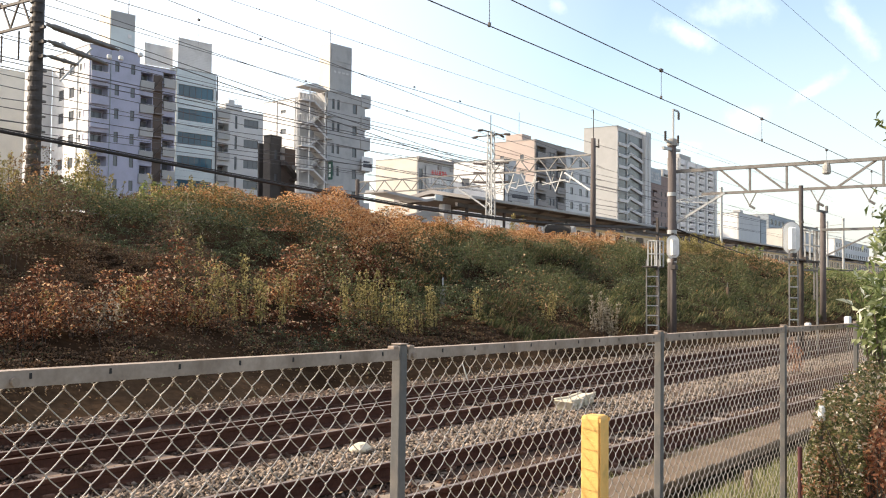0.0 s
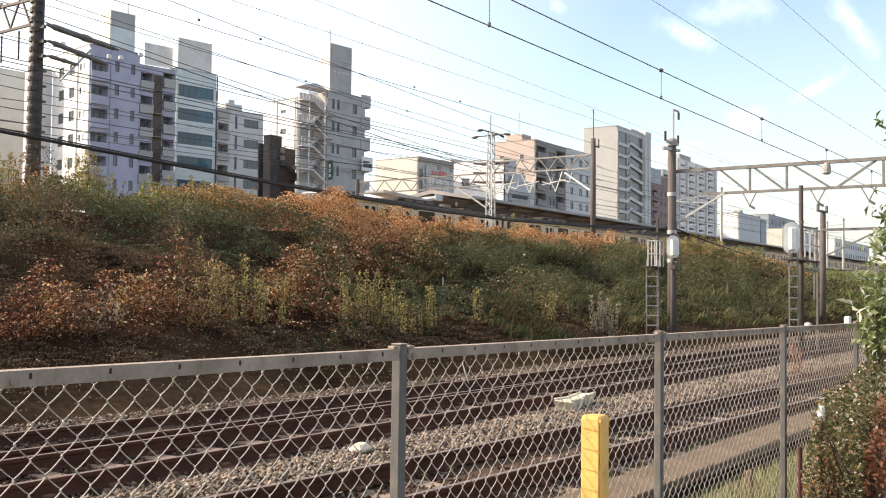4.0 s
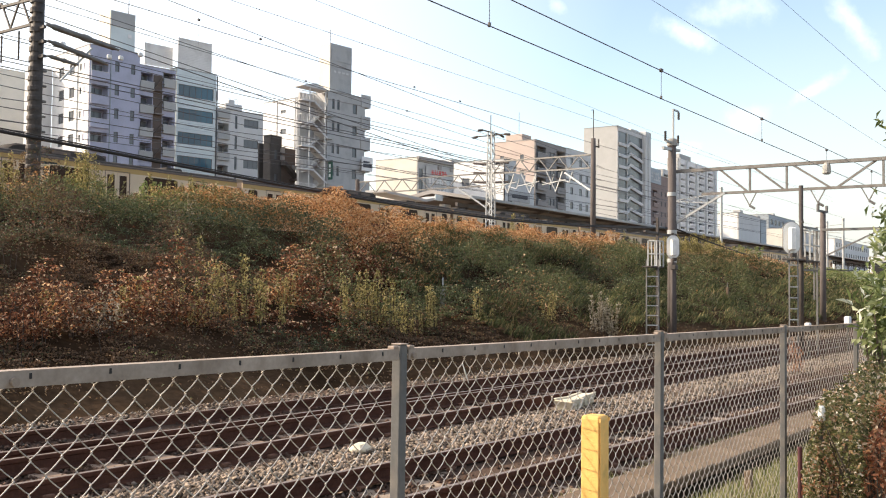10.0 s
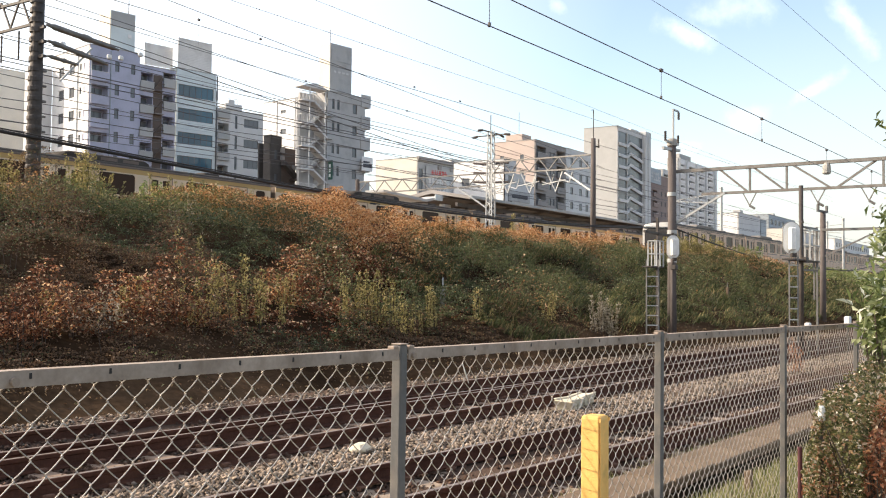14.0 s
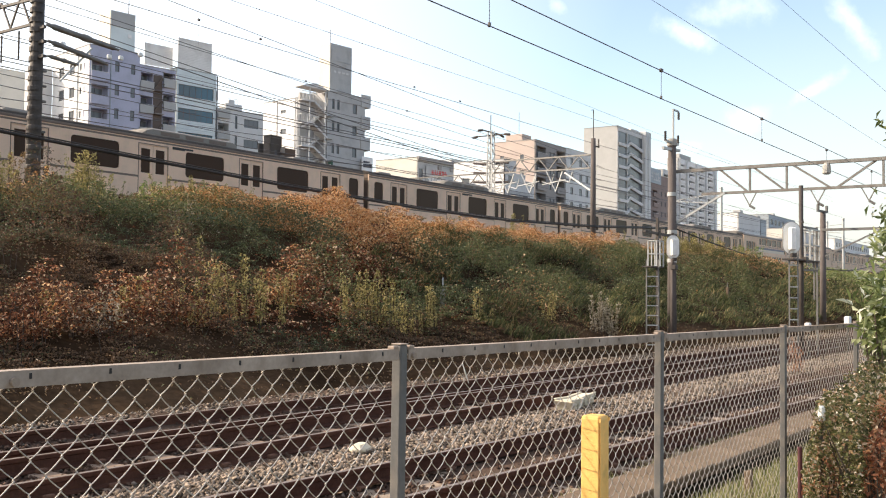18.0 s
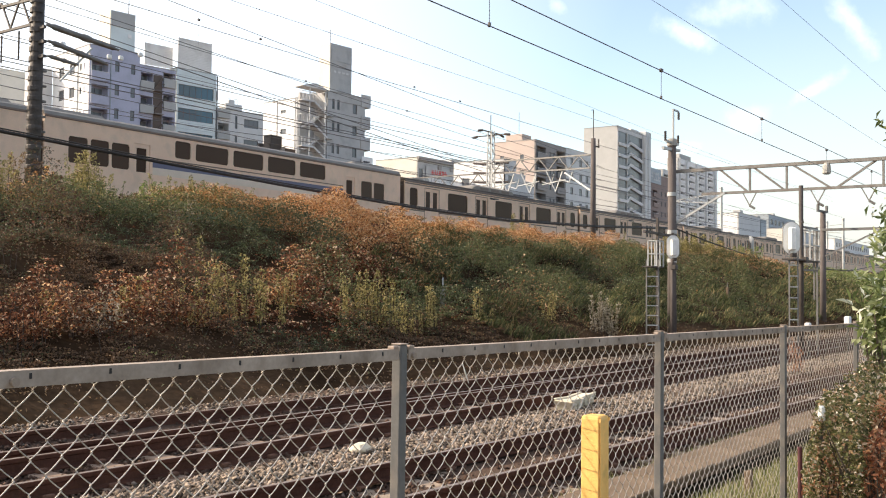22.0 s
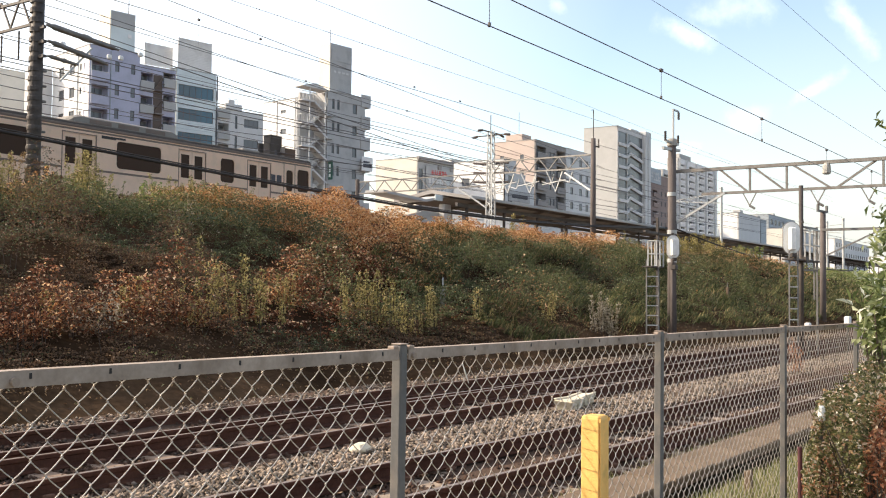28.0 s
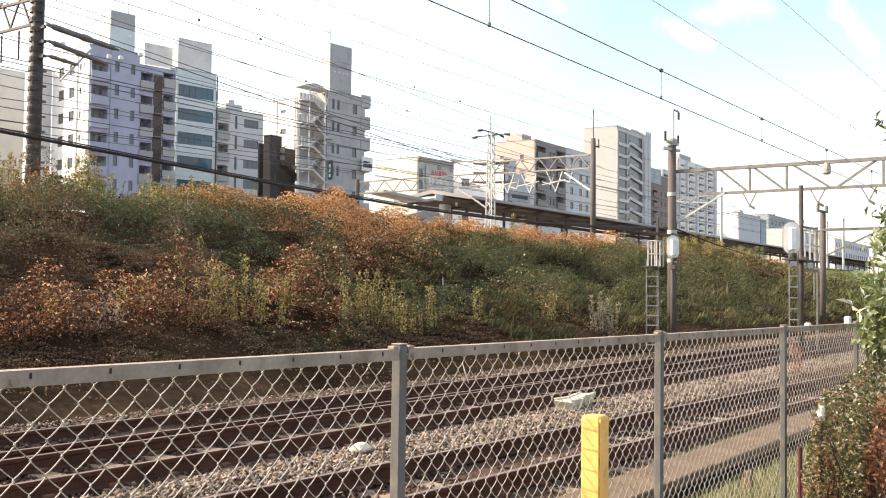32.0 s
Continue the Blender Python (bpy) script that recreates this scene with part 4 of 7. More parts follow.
# ---- fence ----
def fence():
    """Chain-link fence: posts every 2 m, an angle rail on top, zigzag wires between."""
    f = thing("chain_link_fence", "grey chain-link fence with flat steel posts and a slotted top rail", "fence", Matrix.Translation((0, 1.843, 0)) @ Matrix.Rotation(radians(0.48), 4, "Y"))
    top = 1.390
    post_me = Shape().box(-0.018, -0.018, -0.25, 0.018, 0.018, top + 0.012, 0.004).mesh("post", M["postgrey"])
    cap_me = Shape().box(-0.019, -0.019, 0, 0.019, 0.019, 0.004, 0.001).mesh("cap", M["galv"])
    rail_me = Shape()
    rail_me.box(-0.985, -0.004, -0.034, 0.985, 0.0, 0.0).box(-0.985, 0.0, -0.004, 0.985, 0.036, 0.0)
    rail_me = rail_me.mesh("top_rail", M["galv"])
    slot = Shape().box(-0.0025, -0.0062, -0.018, 0.0025, -0.0042, -0.006).mesh("slot", M["black"])
    bolt = Shape().tube([(0, -0.014, -0.022), (0, -0.0045, -0.022)], 0.0095, 10).mesh("bolt", M["galv"])
    clip = Shape().box(-0.012, -0.006, -0.008, 0.012, 0.02, 0.002, 0.002).mesh("rail_clip", M["galv"])
    # one wire: a flattened spiral seen as a zigzag, rising strokes in front
    near = 1.0065                  # the mesh hangs on the far side of the posts
    pitch, zig, first, low = 0.0722 * near, 0.0715 * near, 0.4039 * near, -0.0569
    def zigzag(n):
        out = []
        for k in range(n):
            out += bend(k, k * zig / 2)
        return out[:-3]

    def bend(k, z):
        pts = []
        x, e = (0.0, 1) if k % 2 == 0 else (pitch / 2 + 0.004, -1)
        x2 = pitch / 2 + 0.004 - x
        pts.append((x + 0.0006 * e, 0.0018 * e, z - 0.0018))
        pts.append((x + 0.0006 * e, -0.0018 * e, z + 0.0018))
        for q, bow in ((0.22, 0.0036), (0.5, 0.0046), (0.78, 0.0036)):
            pts.append((x + (x2 - x) * q, -bow * e, z + zig / 2 * q))
        return pts

    wire_me = Shape().tube(zigzag(41), 0.00145, 6, caps=False).mesh("wire", M["wire"], True)
    wire_me2 = Shape().tube(zigzag(40), 0.00145, 6, caps=False).mesh("wire", M["wire"], True)
    pts = zigzag(40)
    for i in range(-9, 12):
        x = 0.37 + 2.02 * i
        o = part("post", post_me, None, f, "grey painted flat steel post", at=Matrix.Translation((x, 0, 0)))
        part("cap", cap_me, None, o, at=Matrix.Translation((0, 0, top + 0.012)))
        r = part("top_rail", rail_me, None, f, "galvanised slotted angle rail", at=Matrix.Translation((x + 1.01, -0.012, top)))
        for q in range(10):
            part("slot", slot, None, r, at=Matrix.Translation((-1.01 + 0.205 + 0.19 * q, 0, 0)))
        part("bolt", bolt, None, r, at=Matrix.Translation((-0.965, 0, 0)))
        if i == 0:
            part("bolt", bolt, None, r, at=Matrix.Translation((1.108 - x - 1.01, 0, 0)))
        part("rail_clip", clip, None, r, at=Matrix.Translation((-0.97, 0, 0.008)))
        part("rail_clip", clip, None, r, at=Matrix.Translation((0.97, 0, 0.008)))
        mesh_wires = [j for j in range(-520, 700) if x + 0.006 < first + j * pitch / 2 < x + 2.02 - 0.058]
        if i < 5 and i > -2:
            for j in mesh_wires:
                part("wire", wire_me if j % 2 == 0 else wire_me2, None, f, at=Matrix.Translation((first + j * pitch / 2, 0.016, low + (0 if j % 2 == 0 else zig / 2) + random.uniform(-0.0015, 0.0015))))
        else:
            s = Shape()
            for j in mesh_wires:
                q = first + j * pitch / 2
                o2 = 0 if j % 2 == 0 else zig / 2
                s.tube([(q + p[0], p[1] + 0.016, p[2] + low + o2) for p in pts[::5]], 0.00145, 4, caps=False)
            tagged(part("wire_mesh", s, M["wire"], f), kind="stuff")
    part("tension_wire", Shape().tube([(-17.8, 0, 0.02), (24.6, 0, 0.02)], 0.0025, 5), M["wire"], f)


def marker_post():
    """A square post of pressed sheet: two faces meet in a sunk seam, the head slopes down from the seam."""
    p = thing("marker_post", "yellow square marker post with a folded seam before the fence", "marker post", Matrix.Translation((3.28, 1.615, 0)) @ turn_z(0))
    ring = [(-0.038, 0.034), (-0.038, -0.030), (-0.036, -0.033), (-0.030, -0.031), (-0.032, -0.036), (-0.030, -0.038), (0.034, -0.038), (0.038, -0.034), (0.038, 0.034), (0.034, 0.038), (-0.034, 0.038)]
    part("shaft", Shape().loft([[(x * k, y * k, z) for x, y in ring] for z, k in ((-0.3, 1.0), (1.088, 1.0), (1.097, 0.94), (1.101, 0.80))]), M["yellow"], p)
    part("head_rim", Shape().wall(0.078, 0.012, [(0.006, -0.01, 0.072, 0.02)], 0.006, -0.039, 1.080, -0.041), M["yellow"], p)


# ---- buildings beyond the upper tracks ----
BASE = 3.38


def rows(top, first, step, count, x0, x1, h):
    """Window openings (x0, z0, x1, z1) of one column, floor by floor, downwards; z from the building's base."""
    out = []
    for k in range(count):
        z = top - BASE - first - k * step
        if z - h > 0.2:
            out.append((x0, z - h, x1, z))
    return out


def glazed(parent, w, holes, m, pane_m, t=0.22, frame_m=None):
    """Windows in the holes of a wall: frame, mullion and pane. m: the wall's pose in its parent's space."""
    for x0, z0, x1, z1 in holes:
        a, h = x1 - x0, z1 - z0
        fr = Shape().wall(a, h, [(0.06, 0.06, a - 0.06, h - 0.06)], 0.07, x0, z0, 0.10)
        for k in range(1, max(1, round(a / 0.95))):
            q = x0 + a * k / max(1, round(a / 0.95))
            fr.box(q - 0.03, 0.11, z0 + 0.05, q + 0.03, 0.16, z1 - 0.05)
        win = part("window", fr, frame_m or M["frame"], parent, at=m)
        part("pane", Shape().box(x0 + 0.05, 0.13, z0 + 0.05, x1 - 0.05, 0.145, z1 - 0.05), pane_m, win)


def building(name, label, x, y, w, d, top, front_m, side_m, front=(), side=(), recess=(), pane_m=None, roof_m=None, parapet=0.5, turn=2.0, deep=1.4, rail_m=None):
    """A block with its front towards the tracks and its left side towards -x. Openings in front and side are glazed;
    those in recess are open balconies, with a back wall, a slab and a railing."""
    b = thing(name, label, "building", Matrix.Translation((x, y, BASE)) @ turn_z(turn))
    h = top - BASE
    pane_m = pane_m or M["pane"]
    part("front_wall", Shape().wall(w, h, [*front, *recess], 0.25), front_m, b)
    left = Matrix.Translation((0, d, 0)) @ turn_z(-90)
    # several houses pass a paler side_m, which paints the sun onto this wall
    part("side_wall", Shape().wall(d - 0.004, h, side, 0.25), side_m, b, at=left)
    part("side_wall", Shape().box(w - 0.25, 0.254, 0, w - 0.002, d, h), side_m, b)
    part("back_wall", Shape().box(0.254, d - 0.25, 0, w - 0.254, d, h), side_m, b)
    part("roof", Shape().box(0.02, 0.02, h - parapet - 0.25, w - 0.02, d - 0.02, h - parapet).box(-0.06, -0.06, h, w + 0.06, 0.26, h + 0.08).box(-0.06, 0.26, h, 0.2, d, h + 0.08), roof_m or M["concrete"], b)
    # upright dark sheet behind the openings, standing in for unlit rooms
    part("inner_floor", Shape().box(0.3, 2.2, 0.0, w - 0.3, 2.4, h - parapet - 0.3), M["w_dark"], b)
    glazed(b, w, front, Matrix(), pane_m)
    glazed(b, d, side, left, pane_m)
    for x0, z0, x1, z1 in recess:
        bal = part("balcony", Shape().box(x0, 0.0, z0 - 0.14, x1, deep, z0).box(x0, deep - 0.15, z0, x1, deep, z1 + 0.3).box(x0 - 0.1, 0.25, z0, x0, deep, z1).box(x1, 0.25, z0, x1 + 0.1, deep, z1).box(x0, 0.25, z1, x1, deep, z1 + 0.1), front_m, b)
        part("parapet", Shape().box(x0 - 0.05, -0.35, z0 - 0.15, x1 + 0.05, -0.25, z0 + 0.95, 0.02).box(x0 - 0.05, -0.25, z0 - 0.15, x1 + 0.05, 0.0, z0 - 0.03), rail_m or front_m, bal)
        part("coping", Shape().box(x0 - 0.08, -0.38, z0 + 0.95, x1 + 0.08, -0.22, z0 + 1.0, 0.01), M["w_lgrey"], bal)
        part("sliding_window", Shape().box(x0 + 0.2, deep - 0.21, z0 + 0.02, x1 - 0.2, deep - 0.17, min(z0 + 2.0, z1)), pane_m, bal)
        part("window_frame", Shape().box((x0 + x1) / 2 - 0.04, deep - 0.26, z0, (x0 + x1) / 2 + 0.04, deep - 0.22, min(z0 + 2.0, z1)), M["frame"], bal)
    return b


def block(b, name, shape, material, label=""):
    return part(name, shape, material, b, label)


def stairs(b, x0, xm, x1, y0, first, floors, step, m, rail_m):
    """An open stair in front of a wall, floor by floor: railed landing (x0 to xm), a flight down to a half landing (at x1), and the flight back behind it."""
    for k in range(floors):
        z = first - k * step
        if z - step < 0.3:
            break
        half = z - step / 2
        ld = part("landing", Shape().box(x0, y0, z - 0.15, xm, y0 + 1.1, z), m, b)
        rl = Shape().box(x0, y0 - 0.05, z + 0.98, xm, y0, z + 1.05).box(x0, y0 - 0.05, z - 0.16, xm, y0 - 0.002, z + 0.06)
        rl.box(x0 - 0.05, y0 - 0.05, z + 0.98, x0, y0 + 1.1, z + 1.05)
        n = int((xm - x0) / 0.22)
        for i in range(n + 1):
            q = x0 + (xm - x0) * i / n
            rl.box(q - 0.02, y0 - 0.04, z + 0.06, q + 0.02, y0 - 0.01, z + 0.98)
        tagged(part("railing", rl, rail_m, ld), kind="stuff")
        part("stringer", Shape().loft([[(xm, y, z - 0.22), (xm, y, z + 0.04), (x1, y, half + 0.04), (x1, y, half - 0.22)] for y in (y0 - 0.05, y0 + 0.03)]), rail_m, b)
        part("handrail", Shape().bar((xm, y0, z + 1.0), (x1, y0, half + 1.0), 0.06), rail_m, b)
        part("stair_flight", Shape().loft([[(xm, y, z - 0.16), (xm, y, z), (x1, y, half), (x1, y, half - 0.16)] for y in (y0 + 0.06, y0 + 1.2)]), m, b)
        part("half_landing", Shape().box(x1 - 0.1, y0, half - 0.15, x1 + 0.9, y0 + 2.5, half), m, b)
        part("stair_flight", Shape().loft([[(x1, y, half - 0.16), (x1, y, half), (xm, y, z - step), (xm, y, z - step - 0.16)] for y in (y0 + 1.35, y0 + 2.5)]), m, b)
    for q in (x0 + (xm - x0) * 0.62, x1 - 0.35):
        part("stair_post", Shape().box(q - 0.06, y0 - 0.02, 0, q + 0.06, y0 + 0.1, first + step * 0.6), rail_m, b)


def glyphs(b, x, z, n, w, h, y, m, rng):
    """Lettering that cannot be read: a few plain strokes for each sign."""
    sh = Shape()
    for k in range(n):
        a = x + k * w * 1.18
        for q in rng.sample((0.0, 0.35, 0.7), 2):
            sh.box(a, y, z + h * q, a + w, y + 0.03, z + h * (q + 0.16))
        for q in rng.sample((0.1, 0.45, 0.8), 2):
            sh.box(a + w * q, y, z, a + w * (q + 0.16), y + 0.028, z + h)
    return part("sign_marks", sh, m, b)


def buildings():
    rng = random.Random(4)
    # far beige block and lavender apartment house; white side walls put sunlight into their colour
    building("apartment_building", "beige plastered apartment block behind the poles", 67.5, 128.0, 12, 9, 31.4, M["w_beige"], M["w_white"],
             front=[q for c in (2.0, 5.4) for q in rows(31.4, 3.0, 2.9, 6, c, c + 1.5, 1.2)], turn=-6)
    t, fl = 31.2, range(8)
    fr = [(c, 22.05 + 2.95 - k * 2.95, c + 0.58, 23.35 + 2.95 - k * 2.95) for c in (3.3, 5.45) for k in fl]
    sd = [(c, 24.75 - k * 2.95, c + 1.45, 26.05 - k * 2.95) for c in (1.8, 4.75) for k in fl] + [(c, 24.9 - k * 2.95, c + 0.5, 25.75 - k * 2.95) for c in (7.55, 8.65) for k in fl]
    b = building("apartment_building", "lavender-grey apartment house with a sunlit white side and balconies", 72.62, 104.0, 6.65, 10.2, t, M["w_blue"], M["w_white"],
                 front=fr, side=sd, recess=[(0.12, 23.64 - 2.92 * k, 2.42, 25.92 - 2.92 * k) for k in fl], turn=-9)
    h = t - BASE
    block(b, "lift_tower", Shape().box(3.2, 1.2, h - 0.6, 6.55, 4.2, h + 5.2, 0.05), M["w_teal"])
    # beige sheet that paints sunlight onto the tower's left face
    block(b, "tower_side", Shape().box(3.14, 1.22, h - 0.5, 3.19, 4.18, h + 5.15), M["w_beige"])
    block(b, "tower_top", Shape().box(3.3, 1.14, h + 3.2, 6.5, 1.19, h + 5.1), M["w_stone"], "grey upper panel of the lift tower")
    block(b, "tower_vent", Shape().box(5.5, 1.08, h + 2.0, 6.0, 1.17, h + 2.5, 0.03), M["w_white"])
    block(b, "antenna", Shape().tube([(6.0, 2, h + 5.1), (6.0, 2, h + 7.7)], 0.05), M["steel_dark"])
    block(b, "side_wing", Shape().box(-2.6, 10.3, 0, -0.02, 12.6, h - 1.6), M["w_lgrey"])
    block(b, "drain_pipe", Shape().tube([(2.72, -0.08, 0), (2.72, -0.08, h - 0.3)], 0.07).tube([(-0.08, 3.0, 0), (-0.08, 3.0, h - 0.5)], 0.06), M["w_slate"])
    # narrow wing with balconies and brown stair
    t = 30.0
    b = building("apartment_building", "grey apartment wing with beige balconies and a brown outdoor stair", 79.63, 103.6, 5.25, 2.4, t, M["w_blue"], M["w_blue"],
                 recess=[(0.05, 23.6 - 3.0 * k, 1.9, 25.7 - 3.0 * k) for k in fl] + [(3.4, 24.35 - 3.0 * k, 5.1, min(26.2, 26.45 - 3.0 * k)) for k in fl], parapet=0.2, turn=-9, rail_m=M["w_stone"])
    h = t - BASE
    block(b, "stair_shaft", Shape().box(1.98, 0.02 - 0.05, 0, 3.28, -0.02, h - 1.0), M["w_umber"], "dark brown stair shaft")
    for k in range(9):
        z = h - 3.0 - k * 3.0
        block(b, "stair_flight", Shape().loft([[(2.05, y, z), (2.05, y, z + 0.35), (3.2, y, z + 1.75), (3.2, y, z + 1.4)] for y in (-0.35, -0.06)]), M["w_umber"])
        block(b, "landing", Shape().box(1.98, -0.6, z - 0.12, 3.28, -0.06, z), M["w_taupe"])
        block(b, "landing_rail", Shape().box(1.98, -0.62, z + 0.8, 3.28, -0.56, z + 0.9), M["w_umber"])
    block(b, "water_tank", Shape().tube([(-0.2, 3, h - 0.8), (-0.2, 3, h + 3.2)], 0.7, 14), M["w_white"])
    # teal office house
    t = 30.84
    bands = [(0.2, 23.78 - 3.2 * k, 5.6, 25.38 - 3.2 * k) for k in range(7)]
    b = building("office_building", "pale teal tiled office house with blue ribbon windows", 85.92, 103.9, 6.0, 3.0, t, M["w_teal"], M["w_teal"], front=bands, pane_m=M["bluepane"], turn=-10)
    h = t - BASE
    for k in range(34):
        z = 1.0 + k * 0.8
        block(b, "panel_joint", Shape().box(0.0, -0.012, z, 6.0, -0.004, z + 0.03), M["w_slate"]) if not any(q[1] - 0.1 < z < q[3] + 0.1 for q in bands) else None
    for x0, x1, y, top in ((-3.9, 0.25, 1.6, 3.0), (0.4, 5.6, 0.55, 4.3)):
        sh = Shape().box(x0 + 0.02, y + 0.08, h + 0.1, x1 - 0.02, y + 0.16, h + top)
        for i in range(int(top / 0.22)):
            sh.box(x0, y, h + 0.2 + i * 0.22, x1, y + 0.06, h + 0.32 + i * 0.22)
        for i in range(5):
            q = x0 + 0.1 + (x1 - x0 - 0.2) * i / 4
            sh.box(q - 0.06, y + 0.07, h - 0.6, q + 0.06, y + 0.15, h + top + 0.1)
        block(b, "louvre_screen", sh, M["w_white"], "white louvred roof screen")
    block(b, "drain_pipe", Shape().tube([(6.1, -0.1, 0), (6.1, -0.1, h - 0.2)], 0.09), M["frame"])
    for k in range(3):
        block(b, "wall_unit", Shape().box(6.02, 0.2, h - 3.4 - k * 6.4, 6.5, 1.0, h - 2.2 - k * 6.4, 0.05), M["w_lgrey"])
    # small grey house
    t = 26.5
    b = building("office_building", "small pale grey office house with three rows of windows", 92.75, 103.7, 7.65, 3, t, M["w_lgrey"], M["w_lgrey"],
                 front=[(4.45, 20.95 - 2.9 * k, 6.85, 22.15 - 2.9 * k) for k in range(7)] + [(2.95, 20.6 - 2.9 * k, 3.35, 22.45 - 2.9 * k) for k in range(7)],
                 recess=[(0.1, 21.95 - 2.95 * k, 1.95, min(22.85, 24.1 - 2.95 * k)) for k in range(7)], turn=-11, rail_m=M["w_stone"])
    h = t - BASE
    block(b, "plant_room", Shape().box(1.9, 0.8, h - 0.6, 4.6, 2.6, h + 1.1, 0.05), M["w_lgrey"])
    block(b, "roof_railing", Shape().box(2.0, 1.4, h + 1.9, 4.2, 1.45, h + 1.95).box(2.0, 1.4, h + 1.1, 2.05, 1.45, h + 1.9).box(4.15, 1.4, h + 1.1, 4.2, 1.45, h + 1.9).box(3.0, 1.4, h + 1.1, 3.05, 1.45, h + 1.9), M["steel_light"])
    block(b, "roof_unit", Shape().box(2.5, 1.0, h + 1.1, 3.5, 1.8, h + 1.7, 0.05), M["w_lgrey"])
    # dark house, stepped
    b = building("house", "dark brown narrow house with a stepped roof", 86.6, 86.95, 2.0, 1.2, 20.5, M["w_dark"], M["w_dark"], front=[(0.7, 14.2, 1.3, 15.4), (0.7, 11.2, 1.3, 12.4)])
    block(b, "lower_wing", Shape().box(2.0, 0.2, 0, 4.8, 1.2, 15.9), M["w_umber"])
    for q, z in ((1.7, 14.2), (1.7, 15.1), (3.9, 13.2)):
        block(b, "wall_unit", Shape().box(q, -0.35, z, q + 0.55, -0.02, z + 0.6, 0.04), M["w_taupe"])
    for k in range(4):
        z = 13.6 - k * 2.8
        block(b, "stair_flight", Shape().loft([[(1.6, y, z), (1.6, y, z + 0.5), (4.1, y, z - 1.2), (4.1, y, z - 1.7)] for y in (-1.0, -0.3)]), M["w_dark"])
        block(b, "landing", Shape().box(3.7, -1.1, z - 1.75, 4.8, 0.18, z - 1.6).box(3.7, -1.1, z - 1.75, 4.8, -1.04, z - 0.7), M["w_umber"])
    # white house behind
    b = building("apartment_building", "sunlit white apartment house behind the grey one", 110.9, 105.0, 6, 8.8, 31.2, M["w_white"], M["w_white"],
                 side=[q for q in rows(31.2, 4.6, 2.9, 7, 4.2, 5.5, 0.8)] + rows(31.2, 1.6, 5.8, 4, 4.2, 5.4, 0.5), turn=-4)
    h = 31.2 - BASE
    block(b, "drain_pipe", Shape().tube([(-0.08, 5.4, 0), (-0.08, 5.4, h)], 0.06).tube([(-0.08, 1.2, 0), (-0.08, 1.2, h)], 0.06).tube([(-0.08, 0.7, 0), (-0.08, 0.7, h)], 0.06), M["w_grey"])
    # grey house with open stair and lift tower
    t = 26.14
    b = building("apartment_building", "grey concrete apartment house with open stair and tall lift tower", 90.84, 81.5, 6.4, 3.6, t, M["w_grey"], M["w_grey"],
                 front=[(c, 20.65 - 2.78 * k, c + 0.42, 21.9 - 2.78 * k) for c in (0.78, 1.62) for k in range(8)] + [(4.25, 20.5 - 2.78 * k, 5.0, 21.75 - 2.78 * k) for k in range(8)], turn=-7)
    h = t - BASE
    for k in range(8):
        z = 21.7 - 2.78 * k
        bal = block(b, "balcony", Shape().box(5.7, 0.3, z - 0.1, 7.3, 3.4, z + 0.06).box(6.42, 3.2, z, 7.2, 3.4, z + 1.2), M["w_grey"])
        part("parapet", Shape().box(5.65, -0.12, z - 0.1, 7.3, -0.02, z + 1.5, 0.02).box(7.2, -0.02, z - 0.1, 7.3, 3.4, z + 1.5, 0.02), M["w_grey"], bal)
        part("band", Shape().box(0.0, -0.035, z - 0.02, 5.64, -0.004, z + 0.06), M["w_taupe"], bal)
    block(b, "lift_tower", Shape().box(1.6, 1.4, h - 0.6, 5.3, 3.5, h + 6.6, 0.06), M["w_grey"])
    # thin beige sheet: the sun on this tower's left face, done in colour
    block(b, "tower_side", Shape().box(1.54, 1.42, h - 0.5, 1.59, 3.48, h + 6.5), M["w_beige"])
    block(b, "tower_grille", Shape().box(1.8, 1.34, h + 4.4, 5.1, 1.39, h + 6.3), M["w_grey"])
    for k in range(4):
        block(b, "tower_mark", Shape().box(2.2 + k * 0.7, 1.36, h + 2.9, 2.6 + k * 0.7, 1.39, h + 3.15), M["w_lgrey"])
    block(b, "antenna", Shape().tube([(2.4, 2.4, h + 6.6), (2.4, 2.4, h + 8.6)], 0.04), M["steel_mid"])
    block(b, "stair_core", Shape().box(-2.3, 2.5, 0, -0.01, 2.9, h - 0.2), M["w_grey"])
    stairs(b, -4.3, -2.3, -0.2, -0.3, 21.1, 8, 2.8, M["w_grey"], M["w_lgrey"])
    block(b, "stair_roof", Shape().loft([[(-4.3, y, h - 0.05), (-4.3, y, h + 0.02), (-2.2, y, h + 0.55), (-0.1, y, h - 0.05), (-0.1, y, h - 0.12)] for y in (-0.4, 1.3)]), M["w_lgrey"], "pale sheet roof over the stair")
    block(b, "hanging_sign", Shape().box(0.2, -0.75, 11.7, 0.4, -0.05, 14.1, 0.03), M["green_sign"], "dark green vertical sign with pale marks")
    block(b, "sign_marks", Shape().box(0.16, -0.55, 12.0, 0.198, -0.25, 12.4).box(0.16, -0.55, 12.6, 0.198, -0.25, 13.0).box(0.16, -0.55, 13.2, 0.198, -0.25, 13.6), M["w_teal"])
    block(b, "sign_panel", Shape().box(5.3, -0.75, 13.3, 7.2, -0.65, 15.1, 0.03), M["w_white"], "white sign panel with dark bars")
    block(b, "sign_marks", Shape().box(5.5, -0.77, 13.75, 7.0, -0.755, 14.2).box(5.5, -0.77, 14.35, 6.6, -0.755, 14.55), M["ink"])
    # beige house with the red-lettered sign; lit side and greyer front set by colour
    t = 23.2
